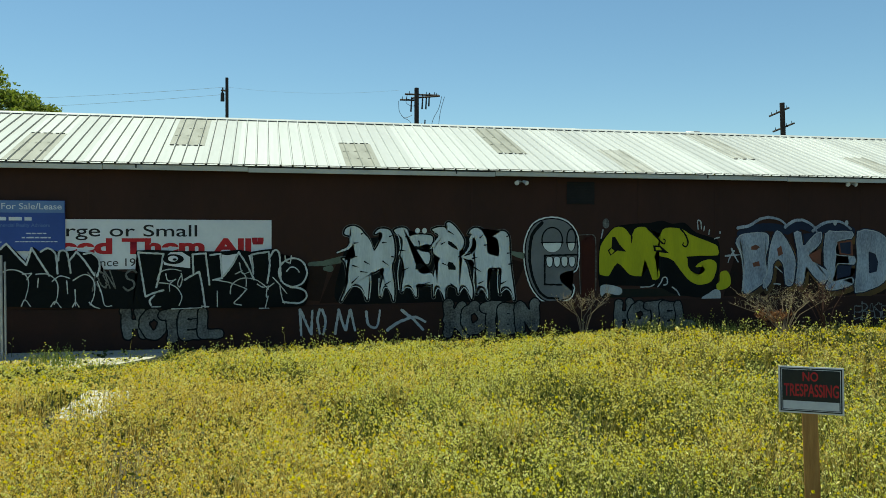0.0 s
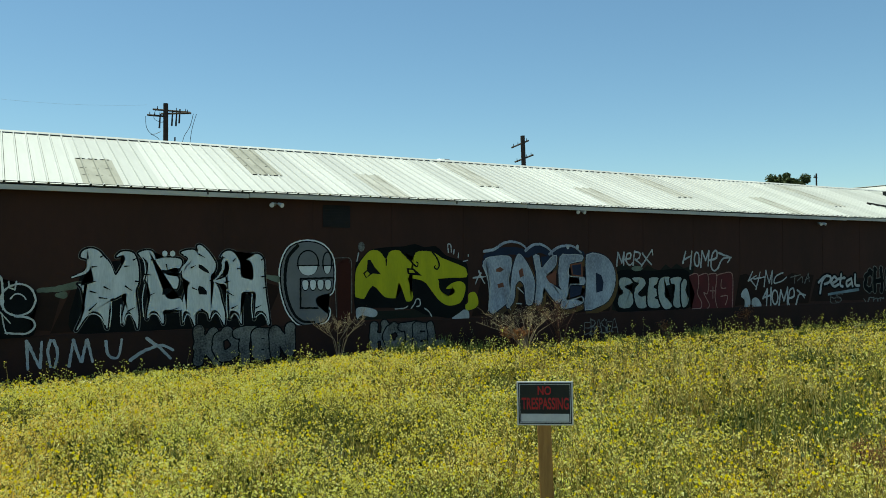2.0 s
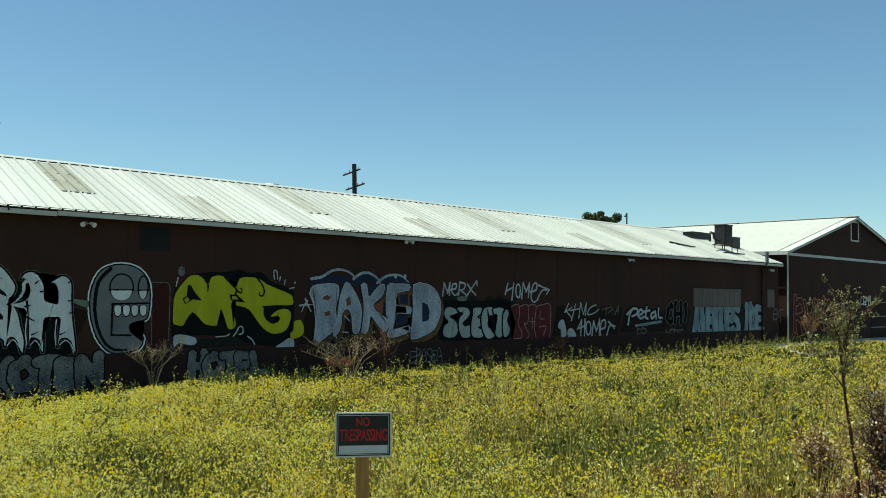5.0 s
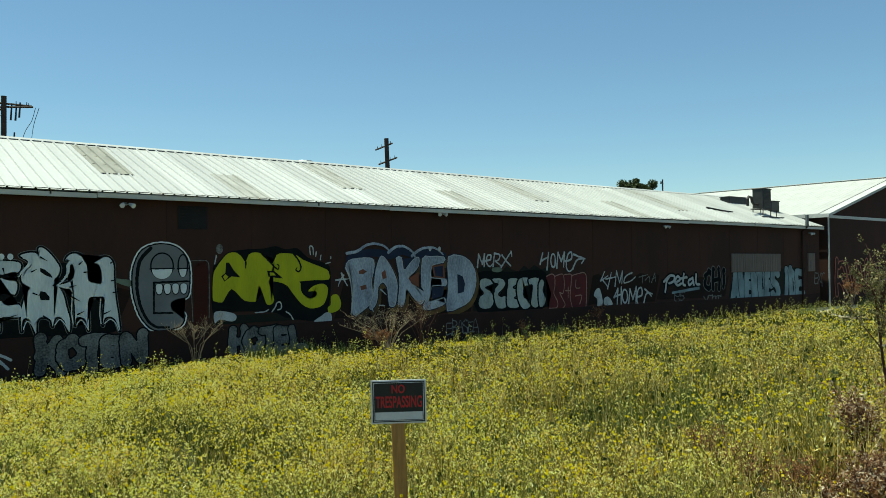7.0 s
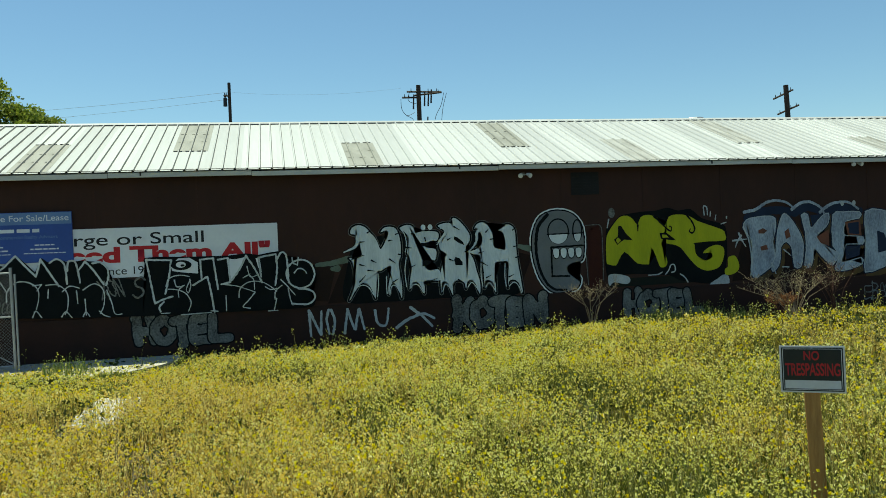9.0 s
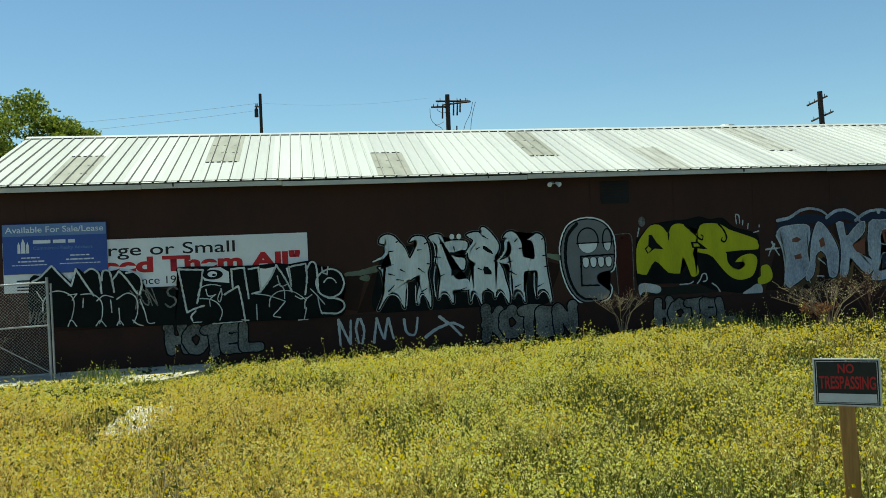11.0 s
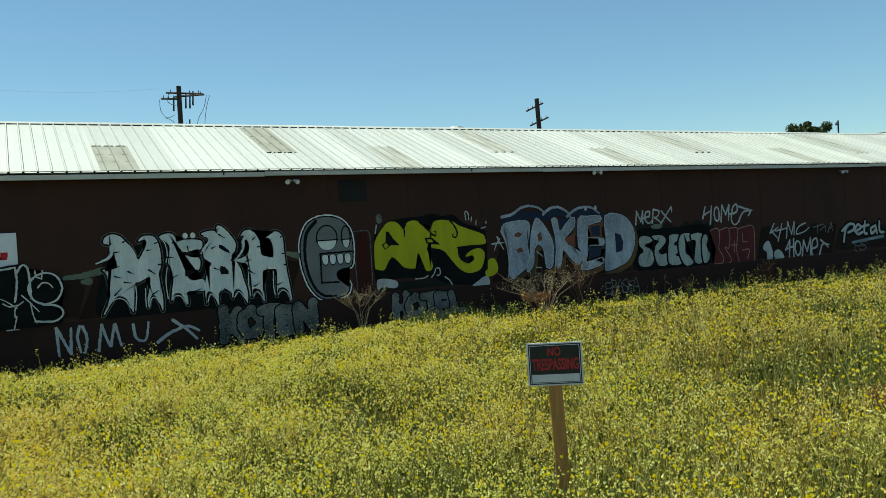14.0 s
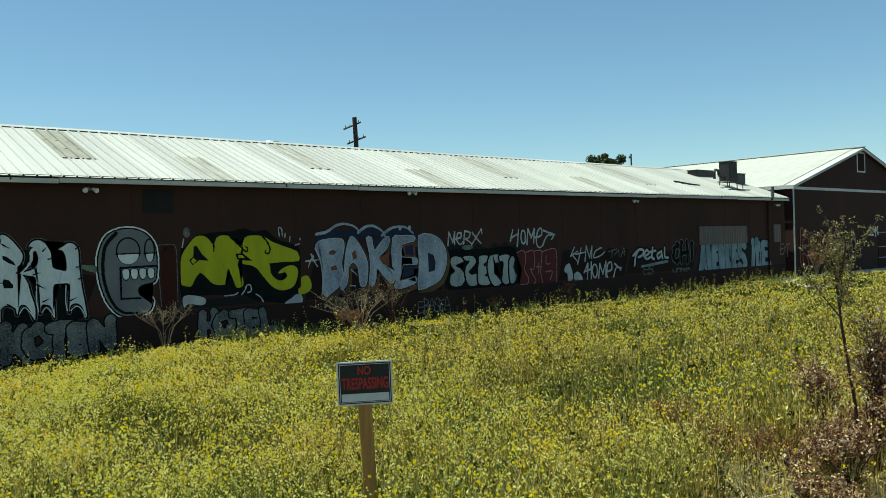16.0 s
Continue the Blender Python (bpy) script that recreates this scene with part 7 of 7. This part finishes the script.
def canopy(x, y):
    tall = np.interp(y, [1, 3.4, 6, 12, 15.5, 18, 21.4], [0.50, 0.64, 0.58, 0.53, 0.43, 0.27, 0.15])
    tall = tall * (1 - 0.45 * np.clip((-1.2 - x) / 1.5, 0, 1) * np.clip((y - 13) / 2, 0, 1)) * (1 - 0.4 * furrow(x, y))
    tall = tall * (1 - 0.22 * np.clip((x - 12) / 10, 0, 1) * np.clip((y - 9) / 4, 0, 1)) * (1 - 0.4 * np.clip((x - 26) / 3, 0, 1) * np.clip((36 - x) / 3, 0, 1))
    tall = tall * (1 - 0.38 * np.exp(-((x + 2.35) / 0.6) ** 2 - ((y - 10.6) / 1.8) ** 2))
    tall = tall + 0.16 * np.exp(-(((x - 2.82) / 0.35) ** 2 + ((y - 3.75) / 0.3) ** 2))
    return tall * (0.97 + 0.22 * swell(x, y, 3.2, 8) + 0.28 * swell(x, y, 1.4, 9) + 0.16 * swell(x, y, 0.45, 10))


def dryness(x, y):
    """How golden and dry the weeds are, 0 to 1."""
    west = np.clip((2.8 - x) / 3.4, 0, 1) * np.clip((17 - y) / 5, 0, 1)
    east = np.clip((x - 3.4 - 0.5 * y) / 1.2, 0, 1) * np.clip((4.2 - y) / 1.5, 0, 1)
    far = 0.38 * np.clip((x - 4) / 6, 0, 1)
    return np.clip(0.78 * west + 0.6 * east + far + 0.34 * swell(x, y, 3.6, 12) + 0.2 * swell(x, y, 1.1, 13) + 0.22 * np.clip((5.5 - y) / 2, 0, 1) + 0.06 - 0.8 * greenness(x, y), 0, 0.85)


def greenness(x, y):
    """Bushes of fresh dark green growth among the drying weeds, 0 to 1."""
    out = np.clip(1.5 * swell(x, y, 3.0, 52) - 0.75, 0, 1) * 0.8
    for cx, cy, rx, ry in ((1.25, 8.9, 0.55, 1.1), (3.05, 7.6, 0.45, 0.9), (4.0, 9.6, 0.7, 1.2), (8.8, 6.0, 1.6, 0.9), (-2.9, 15.4, 0.5, 0.8)):
        out = np.maximum(out, np.exp(-(((x - cx) / rx) ** 2 + ((y - cy) / ry) ** 2)))
    return out


def scatter(rng, density, r0, r1):
    """Random spots of the lot, by the distance from the pavement's edge at the origin."""
    box_x = (-min(r1, 16), min(r1, 48))
    n = int(density * (box_x[1] - box_x[0]) * (min(r1, 21.4) - 0.9))
    x, y = rng.uniform(*box_x, n), rng.uniform(0.9, min(r1, 21.4), n)
    r, az = np.hypot(x, y), np.degrees(np.arctan2(x, y))
    k = (r >= r0) & (r < r1) & (az > -52) & (az < 86) & (r > 2.2)
    x, y = x[k], y[k]
    k = in_field(x, y)
    return x[k], y[k]


def blade_mesh(name, x, y, h, w, lean, rng, material):
    """Bent blades, two segments each, tapering to a tip."""
    n = len(x)
    a, b = rng.uniform(0, math.tau, n), rng.uniform(0, math.tau, n)
    base = np.stack([x, y, ground_z(x, y) - 0.02], 1)
    side = np.stack([np.cos(a), np.sin(a), np.zeros(n)], 1) * (w * 0.5)[:, None]
    bend = np.stack([np.cos(b), np.sin(b), np.zeros(n)], 1) * (lean * h)[:, None]
    up = np.stack([np.zeros(n), np.zeros(n), h], 1)
    mid = base + up * 0.55 + bend * 0.3
    tip = base + up + bend
    co = np.stack([base - side, base + side, mid + side * 0.9, mid - side * 0.9, tip], 1).reshape(-1, 3)
    me = bpy.data.meshes.new(name)
    me.vertices.add(5 * n)
    me.vertices.foreach_set("co", co.astype(np.float32).ravel())
    i = np.arange(n) * 5
    loops = np.stack([i, i + 1, i + 2, i + 3, i + 3, i + 2, i + 4], 1).astype(np.int32).ravel()
    me.loops.add(7 * n)
    me.loops.foreach_set("vertex_index", loops)
    st = np.stack([np.arange(n) * 7, np.arange(n) * 7 + 4], 1).astype(np.int32).ravel()
    me.polygons.add(2 * n)
    me.polygons.foreach_set("loop_start", st)
    me.update(calc_edges=True)
    me.materials.append(material)
    return me, tip


def crossed(name, c, size, rng, material, flat=0.6):
    """Small heads: three crossed quads each."""
    m = len(c)
    a = unit(np.stack([rng.normal(size=m), rng.normal(size=m), flat * rng.normal(size=m)], 1))
    b = unit(np.cross(a, np.array([0, 0, 1.0]) + 0.5 * rng.normal(size=(m, 3))))
    d = np.cross(a, b)
    s = np.concatenate([size[:, None]] * 3)
    return quads_mesh(name, np.concatenate([c, c, c]), np.concatenate([a, d, b]) * s, np.concatenate([b, a, d]) * s, material)


def build_field():
    rng = np.random.default_rng(11)
    # nearest and farthest edge of each belt, stems to the square metre, width of a stem, size of a bud and of a flower
    belts = ((0, 4.6, 1900, 0.0034, 0.0078, 0.0145), (4.6, 7.5, 1350, 0.0045, 0.0098, 0.0165), (7.5, 12, 820, 0.0062, 0.0132, 0.0205), (12, 20, 480, 0.0085, 0.0195, 0.026), (20, 32, 260, 0.012, 0.027, 0.034), (32, 60, 150, 0.017, 0.036, 0.042))
    for r0, r1, dens, bw, bud, fl in belts:
        x, y = scatter(rng, dens, r0, r1)
        u = rng.random(len(x))
        dry = u < dryness(x, y)
        green = ~dry & (rng.random(len(x)) < 0.9 * greenness(x, y))
        for which, material, label in ((~dry & ~green, M_BLADE, "dense field of knee-high green weeds"), (dry, M_GOLD, "dry golden grass and weeds in the field"), (green, M_LUSH, "bushy dark green weeds in the field")):
            bx, by = x[which], y[which]
            n = len(bx)
            if not n:
                continue
            h = canopy(bx, by) * rng.uniform(0.5, 1.1, n)
            me, tip = blade_mesh("field_weeds", bx, by, h, bw * rng.uniform(0.6, 1.5, n), rng.uniform(0.04, 0.5, n), rng, material)
            tagged(new("field_weeds", me), label, "weeds", kind="stuff")
            # buds and pods at the tips and along the upper stems, thick in some clumps and few in others
            lush = 0.35 if material is M_LUSH else 1.0
            east = bx - 0.36 * by
            k = rng.random(n) < lush * (0.85 if r1 < 8 else 0.72 if r1 < 15 else 0.6) * np.clip(1 + 0.9 * swell(bx, by, 0.5, 41) + 0.5 * swell(bx, by, 2.2, 42), 0.12, 1.6) * np.clip(1.14 - 0.11 * east, 0.40, 1.5)
            c = tip[k]
            half = rng.random(len(c)) < 0.66
            heads = c[half]
            # a head is a loose cluster of a few buds
            more = heads[rng.random(len(heads)) < np.clip(0.9 - 0.14 * (heads[:, 0] - 0.36 * heads[:, 1]), 0.15, 1.0)]
            heads = np.concatenate([heads] + [more + rng.normal(size=more.shape) * bud * 1.5 - np.array([0, 0, bud * j]) for j in (1, 2)])
            tagged(new("weed_buds", crossed("weed_buds", heads, bud * rng.uniform(0.4, 1.15, len(heads)), rng, M_GOLDBUD if material is M_GOLD else M_BUD)), "pale buds on the weeds", "weeds", kind="stuff")
            # slender pods and dry leaflets, in the upper half of each stem
            m = len(c)
            pc = np.concatenate([c[~half]] + [c + np.stack([rng.normal(size=m) * 0.045, rng.normal(size=m) * 0.045, -rng.uniform(0.0, 0.24, m)], 1) for _ in range(2)])
            m = len(pc)
            up = unit(np.stack([rng.normal(size=m) * 0.9, rng.normal(size=m) * 0.9, np.ones(m)], 1))
            side = unit(np.cross(up, rng.normal(size=(m, 3))))
            s = bud * rng.uniform(0.6, 1.4, (m, 1))
            pale = rng.random(m) < (0.36 if r1 < 8 else 0.3 if r1 < 15 else 0.18)
            for w, tone in ((pale, M_GOLDBUD if material is M_GOLD else M_BUD), (~pale, M_POD)):
                tagged(new("weed_pods", quads_mesh("weed_pods", pc[w], (up * s * 1.7)[w], (side * s * 0.42)[w], tone)), "slender pods and leaflets on the weeds", "weeds", kind="stuff")
        # low leaves, coloured dark to paint the shade between the stems
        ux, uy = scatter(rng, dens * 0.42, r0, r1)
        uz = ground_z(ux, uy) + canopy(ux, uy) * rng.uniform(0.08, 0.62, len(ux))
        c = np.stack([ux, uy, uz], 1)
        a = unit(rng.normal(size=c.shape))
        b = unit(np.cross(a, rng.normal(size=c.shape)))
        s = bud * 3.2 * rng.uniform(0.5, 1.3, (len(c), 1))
        tagged(new("undergrowth", quads_mesh("undergrowth", c, a * s, b * s * 0.5, M_UNDERSHADE)), "leafy undergrowth, darkened to paint the shade between the weed stems", "weeds", kind="stuff")
        # flower heads gather in drifts
        fx, fy = scatter(rng, dens * 0.15, r0, r1)
        gold = 0.5 + 0.6 * swell(fx, fy, 2.4, 14) + 0.4 * swell(fx, fy, 0.6, 16)
        k = rng.random(len(fx)) < np.clip(0.26 + 0.7 * gold, 0.05, 1) * np.clip(1.1 - 0.05 * (fx - 0.36 * fy), 0.5, 1.2) * (1 - 0.7 * greenness(fx, fy))
        fx, fy = fx[k], fy[k]
        fz = ground_z(fx, fy) + canopy(fx, fy) * rng.uniform(0.78, 1.10, len(fx))
        size = fl * rng.uniform(0.35, 0.95, len(fx))
        tagged(new("mustard_flowers", crossed("mustard_flowers", np.stack([fx, fy, fz], 1), size, rng, M_FLOWER)), "small bright yellow mustard flower heads over the weeds", "flowers", kind="stuff")


def build_edge_stalks():
    """Taller stalks with tufted tops where the field meets the wall."""
    rng = np.random.default_rng(31)
    n = 3000
    x, y = rng.uniform(-6, 43, n), rng.uniform(17.2, 20.9, n)
    k = (rng.random(n) < np.clip(0.45 + 0.6 * swell(x, y, 1.6, 33), 0.03, 1)) & ~((x < -2.4) & (y > 18.2) & (rng.random(n) < 0.85))
    x, y = x[k], y[k]
    h = rng.uniform(0.14, 0.38, len(x)) + 0.42 * rng.random(len(x)) ** 3
    h = h * (1 + 0.25 * swell(x, y, 2.2, 34))
    me, tip = blade_mesh("edge_stalks", x, y, h, np.full(len(x), 0.010), rng.uniform(0.02, 0.25, len(x)), rng, M_BLADE)
    tagged(new("edge_stalks", me), "taller weed stalks along the field's far edge", "weeds", kind="stuff")
    c = np.concatenate([tip + rng.normal(size=tip.shape) * 0.035 - np.array([0, 0, 0.04 * j]) for j in range(5)])
    tagged(new("stalk_tufts", crossed("stalk_tufts", c, 0.017 * rng.uniform(0.5, 1.3, len(c)), rng, M_BUD)), "pale tufted tops of the taller stalks", "weeds", kind="stuff")


def build_litter():
    """Fallen straw and dead leaves by the pavement."""
    rng = np.random.default_rng(35)
    n = 12000
    az, r = np.radians(rng.uniform(57, 75, n)), rng.uniform(3.6, 7.6, n)
    x, y = r * np.sin(az), r * np.cos(az)
    c = np.stack([x, y, ground_z(x, y) + rng.uniform(0.0, 0.14, n)], 1)
    a = unit(np.stack([rng.normal(size=n), rng.normal(size=n), 0.35 * rng.normal(size=n)], 1))
    b = unit(np.cross(a, rng.normal(size=(n, 3))))
    s = rng.uniform(0.02, 0.07, (n, 1))
    tagged(new("straw_litter", quads_mesh("straw_litter", c, a * s, b * s * 0.12, M_STRAW)), "fallen pale straw and dead stems", "straw", kind="stuff")


build_edge_stalks()
build_litter()
build_field()
for k, (tx, ty, th, tw, tn) in enumerate(((-4.6, 19.2, 0.55, 1.3, 260), (-3.3, 17.6, 0.42, 0.9, 200), (-2.9, 15.3, 0.40, 1.0, 320), (-1.7, 17.2, 0.55, 1.5, 420), (-0.9, 18.2, 0.45, 1.0, 220), (10.2, 20.4, 0.65, 1.3, 260), (11.4, 20.5, 0.7, 1.4, 280),
                                           (12.4, 20.3, 0.5, 1.0, 200), (17.6, 20.2, 0.45, 1.0, 200), (21.6, 20.4, 0.6, 1.3, 260), (27.5, 20.4, 0.45, 1.0, 200), (35.9, 18.3, 0.7, 1.3, 260), (45.9, 20.0, 0.8, 1.4, 240))):
    grass_tuft("fresh green grass tuft near the shed's foot", tx, ty, th, tw, tn, 200 + k)
